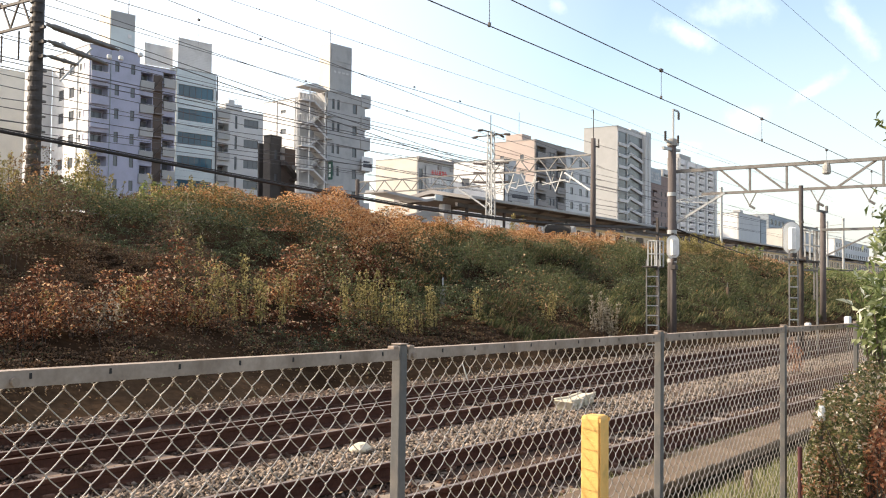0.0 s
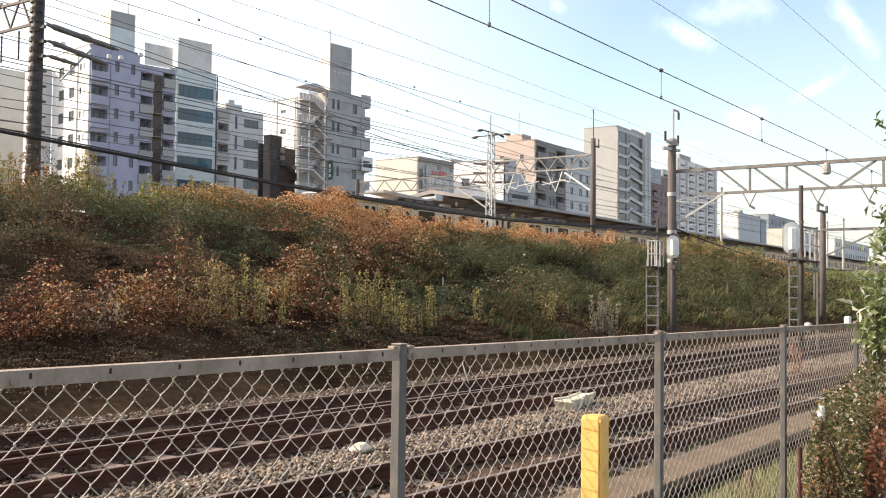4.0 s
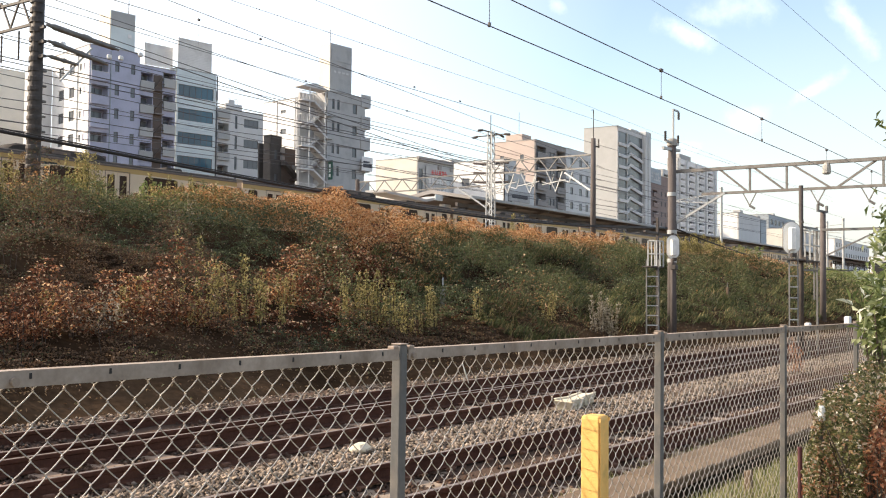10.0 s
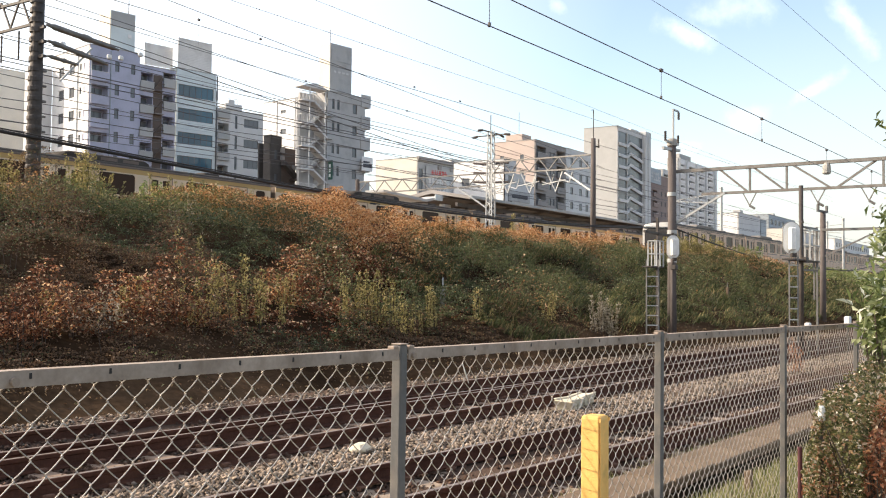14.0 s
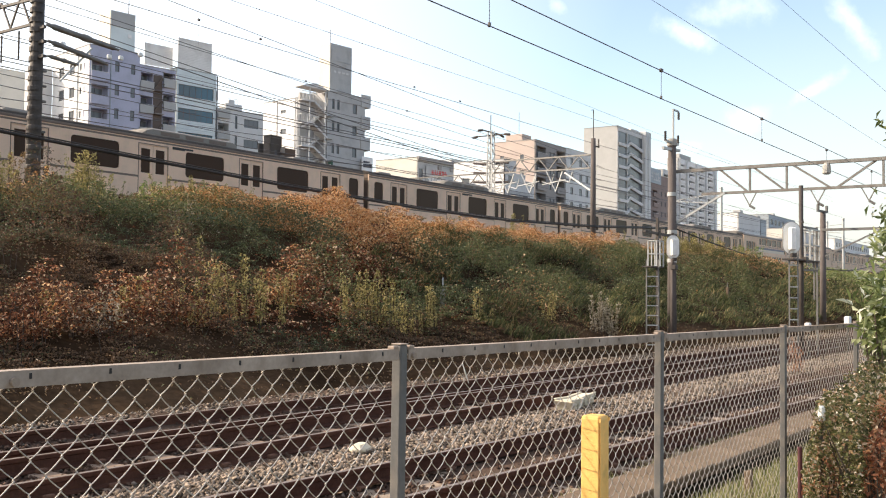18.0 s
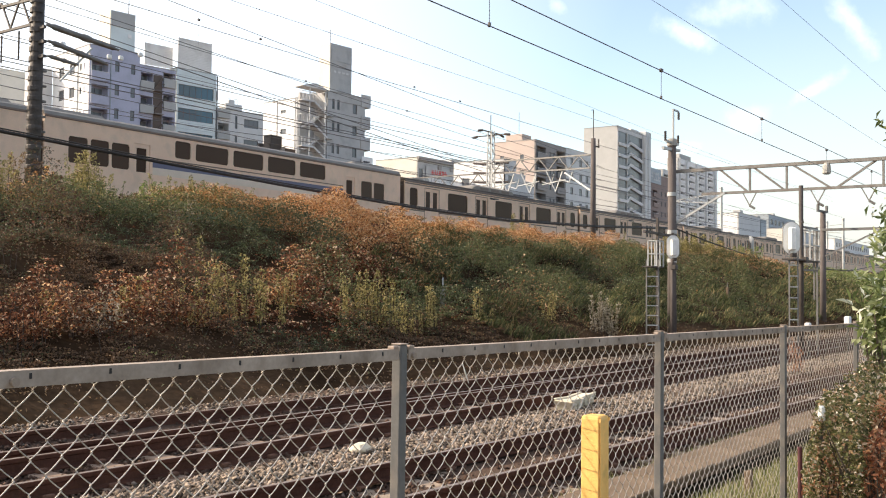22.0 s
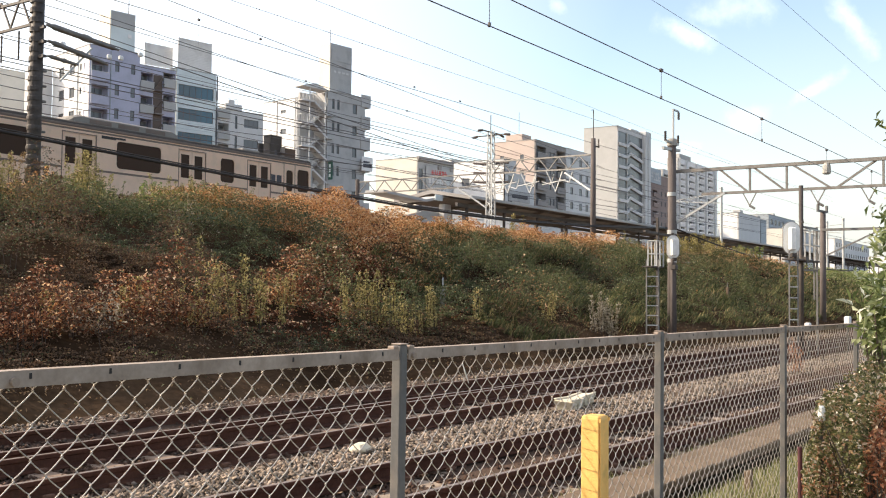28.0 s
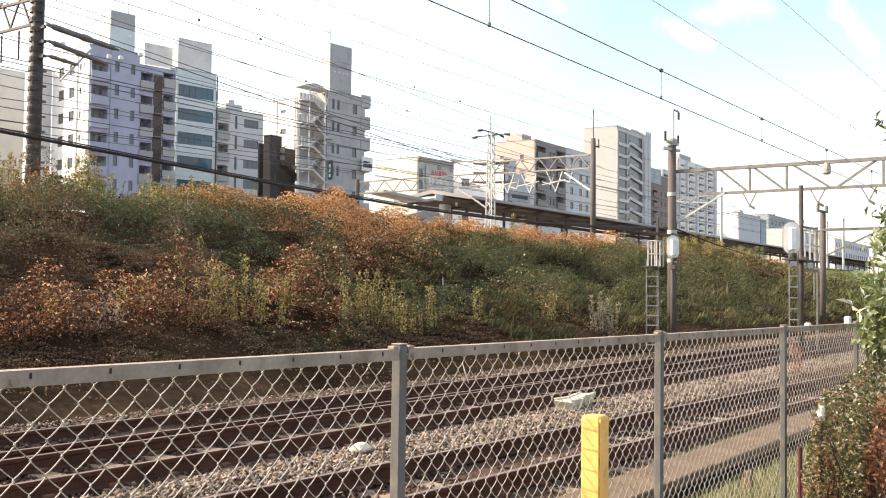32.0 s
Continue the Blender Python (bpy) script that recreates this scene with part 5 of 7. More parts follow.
    b = building("shop_building", "low beige and grey commercial building with a faded roof sign", 127.9, 95.0, 17.6, 9, t, M["w_grey"], M["w_beige"],
                 front=[q for c in (11.5, 14.5) for q in rows(t, 2.2, 3.2, 4, c, c + 1.6, 1.4)] + [(0.4, 8, 1.4, 18.0)], turn=-2)
    h = t - BASE
    block(b, "roof_edge", Shape().box(-0.2, -0.5, h - 0.5, 17.7, -0.02, h + 0.1, 0.03), M["w_taupe"])
    block(b, "sign_board", Shape().box(2.0, -0.25, h - 5.6, 10.5, -0.10, h - 1.2, 0.03), M["w_stone"], "grey sign board with red and white bars")
    glyphs(b, 3.4, h - 2.5, 5, 0.75, 0.75, -0.30, M["red_sign"], rng)
    glyphs(b, 2.4, h - 4.2, 7, 0.9, 1.1, -0.30, M["w_white"], rng)
    glyphs(b, 3.0, h - 5.5, 6, 0.9, 0.9, -0.30, M["w_white"], rng)
    for k in range(3):
        block(b, "wall_unit", Shape().box(5.0 + k * 3.4, -0.5, h - 1.6, 5.9 + k * 3.4, -0.26, h - 0.9, 0.04), M["w_taupe"])
    # white sides with grey fronts: sun and shade put into the wall colours
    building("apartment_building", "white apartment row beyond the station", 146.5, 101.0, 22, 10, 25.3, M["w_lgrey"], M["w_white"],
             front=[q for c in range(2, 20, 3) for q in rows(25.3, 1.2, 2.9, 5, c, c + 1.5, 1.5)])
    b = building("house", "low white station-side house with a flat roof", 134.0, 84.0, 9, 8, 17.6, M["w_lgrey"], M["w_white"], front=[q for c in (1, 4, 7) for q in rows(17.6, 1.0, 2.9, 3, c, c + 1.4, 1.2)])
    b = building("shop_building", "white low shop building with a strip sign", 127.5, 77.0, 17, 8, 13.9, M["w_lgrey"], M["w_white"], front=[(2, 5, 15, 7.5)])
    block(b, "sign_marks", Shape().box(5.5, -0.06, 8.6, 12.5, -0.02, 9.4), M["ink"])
    # white house that steps down; its lit side and greyer front are wall colours
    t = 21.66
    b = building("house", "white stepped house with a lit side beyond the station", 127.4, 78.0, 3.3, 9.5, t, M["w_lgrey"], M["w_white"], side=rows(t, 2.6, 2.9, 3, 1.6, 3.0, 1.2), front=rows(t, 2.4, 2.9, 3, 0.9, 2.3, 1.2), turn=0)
    for x0, x1, top in ((3.3, 6.2, 19.6), (6.2, 9.0, 18.7)):
        block(b, "lower_wing", Shape().box(x0 + 0.01, 0.06, 0, x1, 8.0, top - BASE, 0.03), M["w_lgrey"])
        block(b, "wing_roof", Shape().box(x0 - 0.02, -0.02, top - BASE, x1 + 0.1, 8.1, top - BASE + 0.12), M["w_white"])
    block(b, "strip_sign", Shape().box(1.0, -0.12, 12.0, 7.4, -0.02, 13.6, 0.02), M["w_grey"])
    block(b, "sign_bar", Shape().box(1.8, -0.16, 12.5, 6.6, -0.125, 13.1), M["ink"])
    # pink house
    t = 29.3
    b = building("apartment_building", "pink-walled apartment house with a dark grey front and open stair", 156.1, 89.1, 12.4, 8.6, t, M["w_taupe"], M["w_pink"],
                 side=[q for c in (1.2, 5.4) for q in rows(t, 2.6, 2.9, 5, c, c + 0.8, 1.2)],
                 recess=rows(t, 1.0, 2.9, 8, 0.5, 4.2, 2.2) + rows(t, 1.0, 2.9, 8, 8.6, 12.0, 2.2), front=rows(t, 1.6, 2.9, 8, 5.4, 6.4, 1.3) + rows(t, 1.6, 2.9, 8, 7.0, 7.8, 1.3))
    h = t - BASE
    block(b, "plant_room", Shape().box(0.5, 3, h - 0.6, 4, 6.5, h + 1.4, 0.05), M["w_pink"])
    block(b, "antenna", Shape().tube([(1, 4, h + 1.4), (1, 4, h + 5.5)], 0.05), M["steel_dark"])
    stairs(b, 4.6, 6.4, 9.2, -1.5, 12.0, 8, 2.9, M["w_taupe"], M["w_lgrey"])
    building("apartment_building", "grey apartment house between two taller ones", 168.3, 89.3, 11.4, 9, 29.3, M["w_lgrey"], M["w_lgrey"], front=[q for c in (2, 6, 9) for q in rows(29.3, 1.6, 2.9, 8, c, c + 1.3, 1.4)])
    # white tower with a stair front
    t = 44.2
    b = building("apartment_building", "tall white apartment tower with a blank side and a stair front", 230.6, 107.5, 21.0, 9.5, t, M["w_lgrey"], M["w_stone"],
                 front=rows(t, 1.2, 50.0, 1, 0.5, 16.8, 39.0))
    h = t - BASE
    # taupe instead of pale grey puts the recess's shade into this wall
    block(b, "stair_back", Shape().box(0.4, 2.0, 0.3, 17.0, 2.18, h - 0.9), M["w_taupe"], "shaded rear wall of the stair")
    for k in range(13):
        z = h - 3.4 - k * 2.9
        line = ((0.5, z - 1.1), (6.0, z - 1.1), (8.0, z), (16.8, z - 1.3))
        block(b, "stair_band", Shape().loft([[(x, y, q - 0.45), (x, y, q + 0.35)] + [(x, y2, q + 0.35), (x, y2, q - 0.45)] for x, q in line for y, y2 in ((-0.35, -0.12),)]), M["w_lgrey"], "pale stair parapet")
        block(b, "stair_flight", Shape().loft([[(x, -0.1, q - 0.4), (x, -0.1, q - 0.2), (x, 1.9, q - 0.2), (x, 1.9, q - 0.4)] for x, q in line]), M["w_grey"])
        block(b, "stair_window", Shape().box(1.6, 1.9, z - 0.2, 2.8, 1.96, z + 1.0).box(10.4, 1.9, z - 0.2, 11.6, 1.96, z + 1.0), M["pane"])
    block(b, "stair_post", Shape().box(5.9, -0.1, 0.3, 6.4, 0.4, h - 1.0), M["w_grey"])
    block(b, "lift_shaft", Shape().box(17.0, -0.9, 0, 20.9, 4.2, h + 0.9, 0.05), M["w_lgrey"])
    block(b, "roof_house", Shape().box(11.5, 1.0, h - 0.6, 16.9, 4.0, h + 1.0, 0.05), M["w_lgrey"])
    block(b, "drain_pipe", Shape().tube([(18.6, -1.0, 0), (18.6, -1.0, h)], 0.1), M["w_grey"])
    # brown house with roof sign
    t = 34.6
    b = building("apartment_building", "brown tiled apartment house with a dark roof sign", 252.4, 109.0, 17.0, 6, t, M["w_brown"], M["w_brown"], recess=rows(t, 4.4, 2.9, 9, 4.6, 8.2, 1.7), front=[q for c in (0.8, 2.6) for q in rows(t, 4.4, 2.9, 9, c, c + 1.0, 1.5)] + [q for c in (11.0, 14.0) for q in rows(t, 4.4, 2.9, 9, c, c + 0.9, 1.3)])
    h = t - BASE
    block(b, "roof_sign", Shape().box(0.3, -0.3, h - 2.6, 10.4, -0.1, h + 1.6, 0.03), M["w_slate"], "slate-blue roof sign with pale bars")
    glyphs(b, 1.2, h - 1.8, 5, 1.4, 2.4, -0.36, M["w_lgrey"], rng)
    # white residential tower, far off
    t = 61.4
    b = building("apartment_building", "far white residential tower with many small balconies", 414.5, 164.2, 56, 5, t, M["w_white"], M["w_stone"],
                 recess=[q for c in (1.6, 15.0, 28.4, 41.8) for q in rows(t, 2.4, 3.1, 17, c, c + 7.6, 2.0)], front=[q for c in (11.0, 24.4, 37.8, 51.2) for q in rows(t, 2.4, 3.1, 17, c, c + 2.6, 1.8)])
    h = t - BASE
    block(b, "plant_room", Shape().box(5, 1, h - 0.6, 20, 4.5, h + 2.6, 0.1), M["w_stone"])
    for q in (0.6, 10.0, 23.4, 36.8, 50.2):
        block(b, "pier", Shape().box(q, -0.9, 0, q + 0.7, -0.02, h, 0.02), M["w_lgrey"])
    building("apartment_building", "lower pale wing beside the far residential tower", 394.4, 163.0, 19.8, 6, 54.1, M["w_lgrey"], M["w_stone"], recess=[q for c in (1.2, 10.6) for q in rows(54.1, 2.0, 3.1, 14, c, c + 7.2, 2.0)])
    # low halls and houses at the end of the line; paler ends paint sunlight
    for x, y, w, d, tt, m, sm, lab in ((181.5, 60, 14.5, 4, 16.6, "w_lgrey", "w_white", "pale grey hall beside the line"), (196.2, 60.4, 4, 5, 16.3, "w_slate", "w_slate", "narrow blue-grey house beside the line"), (211, 60, 26, 4.2, 15.4, "w_lgrey", "w_beige", "low hall with a sunlit beige end"),
                                       (270, 81, 29, 6, 23.2, "w_slate", "w_slate", "slate-coloured hall behind the low houses"), (330, 78, 60, 6, 19.5, "w_lgrey", "w_white", "distant grey apartment slab"),
                                       (330, 62, 40, 6, 13.5, "w_lgrey", "w_white", "distant low white houses"), (430, 72, 80, 6, 18.0, "w_lgrey", "w_white", "distant pale apartment slab")):
        b = building("building", lab, x, y, w, d, tt, M[m], M[sm], front=[q for c in range(2, int(w) - 3, 4) for q in rows(tt, 1.2, 3.0, 4, c, c + 2.2, 1.4) if w > 28])
        block(b, "roof_unit", Shape().box(w * 0.3, 1.0, tt - BASE - 0.5, w * 0.3 + 1.8, 2.4, tt - BASE + 0.9, 0.05), M["w_stone"])


# ---- vegetation ----
def mound(x, y):
    """Where the bushes swell (positive) and where gaps lie between them (negative)."""
    return noise.noise((x * 0.48, y * 0.62, 2.0)) + 0.55 * noise.noise((x * 1.25, y * 1.35, 5.0))


def bush_height(x, y):
    s = (y - 11.0) / 10.0
    h = 0.12 + (2.5 if s < 0.7 else 0.9) * max(0.0, mound(x, y) - 0.02)
    if s > 0.7:
        h += 0.12 + 0.20 * max(0.0, min(1.0, (x - 25.0) / 3.0))
    if s > 0.75:
        h += 0.35 * min(1.0, (s - 0.75) / 0.2) * (0.6 + 0.8 * noise.noise((x * 0.4, 0.0, 9.0)))
    if s > 0.7:
        h += 0.50 * math.exp(-((x - 23.0) / 2.6) ** 2) + 0.26 * math.exp(-((x - 19.3) / 2.0) ** 2) - 0.34 * max(0.0, min(1.0, (19.0 - x) / 3.0)) + 0.36 * math.exp(-((x - 16.3) / 3.6) ** 2) * min(1.0, (s - 0.7) / 0.15)
    if s < 0.12:
        h *= 0.45 + 4 * s
    h *= 1.0 - 0.55 * max(0.0, min(1.0, (x - 66.0) / 12.0))
    for cx, cy, rx, ry in ((12.8, 12.9, 1.3, 0.8), (16.9, 12.7, 1.9, 0.8)):       # hollows in which the goldenrod stands
        h *= 1.0 - 0.75 * math.exp(-((x - cx) / rx) ** 2 - ((y - cy) / ry) ** 2)
    return max(0.10, h)


# where kinds of leaves grow in drifts: kind, centre x and y, half widths, weight
DRIFTS = (
    ("orange", 23.0, 21.1, 4.8, 1.7, 3.6), ("orange", 21.8, 18.4, 2.0, 1.9, 3.0), ("orange", 12.4, 21.2, 0.8, 0.7, 1.3), ("lime", 16.4, 21.9, 3.0, 0.7, 1.3), ("lime", 19.4, 21.7, 1.6, 0.6, 1.4), ("dry", 18.0, 21.5, 2.5, 0.7, 1.4), ("orange", 10.8, 14.5, 1.3, 0.5, 2.9), ("orange", 9.3, 13.7, 1.0, 0.4, 2.8), ("orange", 12.2, 13.9, 0.7, 0.4, 2.4), ("lime", 11.0, 14.1, 0.4, 0.4, 2.2), ("dry", 10.0, 15.1, 1.6, 0.5, 2.0), ("orange", 8.6, 13.6, 0.6, 0.4, 2.8), ("orange", 9.4, 14.6, 0.4, 0.3, 2.0), ("orange", 13.0, 14.4, 1.0, 0.6, 1.5),
    ("orange", 36.0, 21.3, 11.0, 1.5, 3.8), ("orange", 46.5, 21.6, 2.4, 1.5, 2.6), ("orange", 24.4, 13.8, 0.6, 0.9, 1.2), ("orange", 14.8, 14.1, 1.1, 0.7, 1.6),
    ("red", 20.6, 16.5, 1.9, 0.9, 2.2), ("red", 8.6, 14.1, 1.9, 1.0, 3.0), ("red", 11.4, 14.0, 2.6, 0.9, 2.6), ("red", 12.0, 19.4, 2.6, 0.8, 1.4), ("red", 17.8, 15.6, 2.4, 0.8, 1.8), ("pale", 10.2, 13.9, 0.5, 0.2, 1.6), ("brown", 9.6, 12.9, 3.4, 0.7, 2.2), ("shade", 13.5, 12.8, 3.0, 0.6, 1.6), ("lime", 9.9, 12.5, 0.4, 0.3, 2.2), ("lime", 11.9, 14.6, 0.5, 0.3, 1.6), ("brown", 18.5, 12.6, 3.0, 0.6, 1.6), ("red", 15.6, 16.9, 1.6, 0.5, 1.4), ("red", 61.0, 20.0, 6.0, 2.0, 1.8), ("red", 14.9, 14.0, 1.3, 0.8, 2.2), ("red", 23.0, 12.9, 5.0, 0.6, 0.9),
    # the shade entries darken parts of the slope through leaf colour
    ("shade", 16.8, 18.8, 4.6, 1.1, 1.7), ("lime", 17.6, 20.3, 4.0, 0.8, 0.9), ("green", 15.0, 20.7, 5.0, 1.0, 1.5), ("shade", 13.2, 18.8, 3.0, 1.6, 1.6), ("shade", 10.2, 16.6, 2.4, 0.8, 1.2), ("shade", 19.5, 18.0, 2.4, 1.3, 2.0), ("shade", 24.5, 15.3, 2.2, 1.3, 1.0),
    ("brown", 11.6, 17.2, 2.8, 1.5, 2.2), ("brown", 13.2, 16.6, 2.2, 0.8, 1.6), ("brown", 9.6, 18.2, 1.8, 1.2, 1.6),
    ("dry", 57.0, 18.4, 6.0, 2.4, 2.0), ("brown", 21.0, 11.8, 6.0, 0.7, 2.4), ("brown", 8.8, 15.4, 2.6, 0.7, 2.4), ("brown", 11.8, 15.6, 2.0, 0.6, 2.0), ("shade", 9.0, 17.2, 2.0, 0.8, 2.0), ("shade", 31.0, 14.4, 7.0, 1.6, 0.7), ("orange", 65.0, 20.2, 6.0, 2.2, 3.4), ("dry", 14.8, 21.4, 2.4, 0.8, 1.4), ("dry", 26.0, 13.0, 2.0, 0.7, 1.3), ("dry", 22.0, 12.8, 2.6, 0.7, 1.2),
    ("lime", 94.0, 17.2, 16.0, 4.0, 6.0), ("lime", 56.0, 22.1, 5.0, 0.8, 1.6), ("dry", 58.0, 21.6, 8.0, 1.2, 3.4), ("orange", 62.0, 21.4, 5.0, 1.2, 3.4), ("lime", 14.6, 21.6, 1.0, 0.6, 1.2), ("pale", 16.7, 19.5, 0.3, 0.3, 2.6), ("pale", 9.9, 13.75, 0.9, 0.25, 3.2),
)
KINDS = ("orange", "red", "green", "shade", "dry", "lime", "pale", "brown")


def leaf_weights(x, y, s):
    """How strongly each kind of leaf grows at a place; s runs from the foot (0) to the edge (1) of the slope."""
    a, b, d = noise.noise((x * 0.22, y * 0.30, 21.0)), noise.noise((x * 0.9, y * 1.0, 33.0)), noise.noise((x * 0.45, y * 0.55, 47.0))
    e = noise.noise((x * 2.1, y * 2.3, 61.0))
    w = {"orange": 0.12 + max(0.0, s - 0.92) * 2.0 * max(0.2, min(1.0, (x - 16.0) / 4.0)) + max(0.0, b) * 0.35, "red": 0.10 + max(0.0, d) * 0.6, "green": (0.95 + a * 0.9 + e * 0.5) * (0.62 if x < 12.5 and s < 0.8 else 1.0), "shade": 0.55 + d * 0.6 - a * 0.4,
         "dry": 0.30 + max(0.0, 0.25 - s) * 4 + max(0.0, -b) * 0.6, "lime": 0.07 + max(0.0, e - 0.25) * 0.9, "pale": 0.06, "brown": (0.62 if x < 13.0 else 0.40) + max(0.0, 0.3 - s) * 3.0 + max(0.0, -e) * 0.7}
    for kind, cx, cy, rx, ry, amount in DRIFTS:
        q = ((x - cx) / rx) ** 2 + ((y - cy) / ry) ** 2
        if q < 5:
            w[kind] += amount * math.exp(-q * 0.9) * (0.75 + 0.7 * e + 0.4 * b)
    tot = np.cumsum([max(0.0, w[k]) ** 3.0 for k in KINDS])
    return (tot / tot[-1]).tolist()


def embankment_plants():
    """Leaves over the slope, sorted into kinds that grow in drifts."""
    rng = np.random.default_rng(11)
    bins = {k: ([], []) for k in KINDS}
    sizes = {"orange": 0.058, "red": 0.066, "green": 0.057, "shade": 0.055, "dry": 0.058, "pale": 0.060, "lime": 0.064, "brown": 0.051}
    n_near, n_far = 800000, 150000
    xs = np.concatenate([4.0 + 42.0 * rng.random(n_near) ** 1.25, 42.0 + 120.0 * rng.random(n_far) ** 1.4])
    ys = 10.75 + 12.45 * rng.random(len(xs)) ** 0.95
    u = rng.random(len(xs))
    pick = rng.random(len(xs))
    cell = {}
    for x, y, q, c in zip(xs.tolist(), ys.tolist(), u.tolist(), pick.tolist()):
        if x < 0.5 * y and c > 0.15:
            continue
        key = (round(x * 5), round(y * 5))
        got = cell.get(key)
        if got is None:
            s = (y - 11.0) / 10.0
            foot = 0.06 * (1 + noise.noise((x * 0.5, 0.0, 81.0))) + 0.14 * max(0.0, min(1.0, (x - 20) / 8))
            bare = max(0.0, min(1.0, 1.0 - (s - foot) * 6.0)) if s < foot + 0.17 else 0.0
            got = (leaf_weights(x, y, s), bank_height(x, y), bush_height(x, y), s, mound(x, y), bare)
            cell[key] = got
        cum, g, h, s, b, bare = got
        for k, lim in zip(KINDS, cum):
            if c <= lim:
                break
        if y < 10.9 and c < 0.6 or q < bare * 0.96 or (b < -0.10 and q < 0.30 and s < 0.85):
            continue
        bins[k][0].append((x, y, g + h * (1 - 0.82 * q * q)))
        bins[k][1].append(0.80 + 0.25 * min(1.0, max(0.0, (x - 9) / 14)) if x < 44 else 1.05 + min(1.2, (x - 44) / 50))
    labels = {"orange": "rust-orange autumn creeper leaves along the embankment top", "red": "dull red and brown autumn leaves on the lower slope",
              "green": "dark green creeper leaves covering the embankment slope", "shade": "darkened green creeper leaves that paint shade into parts of the slope", "dry": "dry brown leaves and stalks on the slope",
              "pale": "pale dried leaves scattered over the slope, some standing in for glints", "lime": "bright grass-green leaves on the slope", "brown": "withered dark brown creeper leaves on the slope"}
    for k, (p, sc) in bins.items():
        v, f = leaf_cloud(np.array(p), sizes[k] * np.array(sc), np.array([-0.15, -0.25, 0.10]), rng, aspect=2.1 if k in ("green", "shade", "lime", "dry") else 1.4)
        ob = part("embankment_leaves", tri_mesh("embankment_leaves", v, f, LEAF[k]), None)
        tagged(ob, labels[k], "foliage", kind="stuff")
    # long grass hanging over the middle of the slope
    n = 60000
    x, y = 20.0 + 50 * rng.random(n) ** 1.4, 11.9 + 8.9 * rng.random(n)
    keep = np.array([noise.noise((a * 0.3, b * 0.4, 71.0)) + 0.012 * (a - 34.0) > 0.0 for a, b in zip(x.tolist(), y.tolist())])
    x, y = x[keep], y[keep]
    n = len(x)
    g = np.array([bank_height(a, b) + 0.6 * bush_height(a, b) for a, b in zip(x.tolist(), y.tolist())])
    ang, L = rng.uniform(0, 6.28, n), rng.uniform(0.12, 0.30, n)
    p = np.stack([x, y, g], 1)
    w = np.stack([np.cos(ang), np.sin(ang), 0 * ang], 1) * (0.008 + 0.00016 * x)[:, None]
    lean = np.stack([rng.normal(0, 0.35, n), rng.normal(-0.45, 0.3, n), np.ones(n)], 1) * L[:, None]
    mid = p + lean * 0.62
    tip = p + lean * np.array([1.35, 1.35, 0.72])
    v = np.stack([p - w, p + w, mid + w * 0.8, mid - w * 0.8, tip], 1).reshape(-1, 3)
    i = np.arange(n) * 5
    f = np.stack([i, i + 1, i + 2, i, i + 2, i + 3, i + 3, i + 2, i + 4], 1).reshape(-1, 3)
    tagged(part("slope_grass", tri_mesh("slope_grass", v, f, LEAF["blade"]), None), "long green and straw-coloured grass hanging over the slope", "grass", kind="stuff")
    # fine dry stems standing among the leaves
    st = Shape()
    for i in range(700):
        x, y = 5 + 60 * rng.random() ** 1.3, 11.6 + 10.2 * rng.random()
        g, L = bank_height(x, y), rng.uniform(0.3, 0.8)
        dx, dy = rng.normal(0, 0.16, 2)
        st.tube([(x, y, g), (x + dx * 0.4, y + dy * 0.4, g + L * 0.6), (x + dx, y + dy, g + L)], [0.006, 0.005, 0.002], 3, caps=False)
    tagged(part("dry_stems", st, M["stem"]), "thin brown weed stems standing on the embankment", "weeds", kind="stuff")


def weed(name, label, x, y, stalks, height, spread, leaf, size, rng, plume=0.0, slim=0.06):
    """A clump of upright weeds: stems, leaves in a slim column round each stem."""
    g = bank_height(x, y)
    t = thing(name, label, "plant", Matrix.Translation((x, y, g)), group="tall weeds on the embankment")
    st, pos = Shape(), []
    for i in range(stalks):
        a, r = rng.uniform(0, 6.28), spread * math.sqrt(rng.random())
        bx, by = math.cos(a) * r, math.sin(a) * r * 0.6
        H = height * rng.uniform(0.45, 1.1)
        lx, ly = rng.normal(0, 0.08, 2) * H
        st.tube([(bx, by, -0.05), (bx + lx * 0.4, by + ly * 0.4, H * 0.6), (bx + lx, by + ly, H)], [0.008, 0.006, 0.003], 4, caps=False)
        n = int(70 * H)
        tt = rng.uniform(0.15, 1.0, n)
        rad = slim * (1.15 - 0.7 * tt) + (plume * np.clip((tt - 0.7) * 3.3, 0, 1) * np.sin(np.clip((tt - 0.7) * 3.3, 0, 1) * 3.1))
        ang = rng.uniform(0, 6.28, n)
        ox = bx + lx * tt ** 1.5 + np.cos(ang) * rad
        oy = by + ly * tt ** 1.5 + np.sin(ang) * rad
        pos.append(np.stack([ox, oy, tt * H], 1))
    tagged(part("stalk", st, M["stem"], t), kind="stuff")
    v, f = leaf_cloud(np.concatenate(pos), size, np.array([0, -0.2, 0.0]), rng, aspect=2.6, up_bias=0.1)
    part("leaves", tri_mesh("leaves", v, f, LEAF[leaf]), None, t)


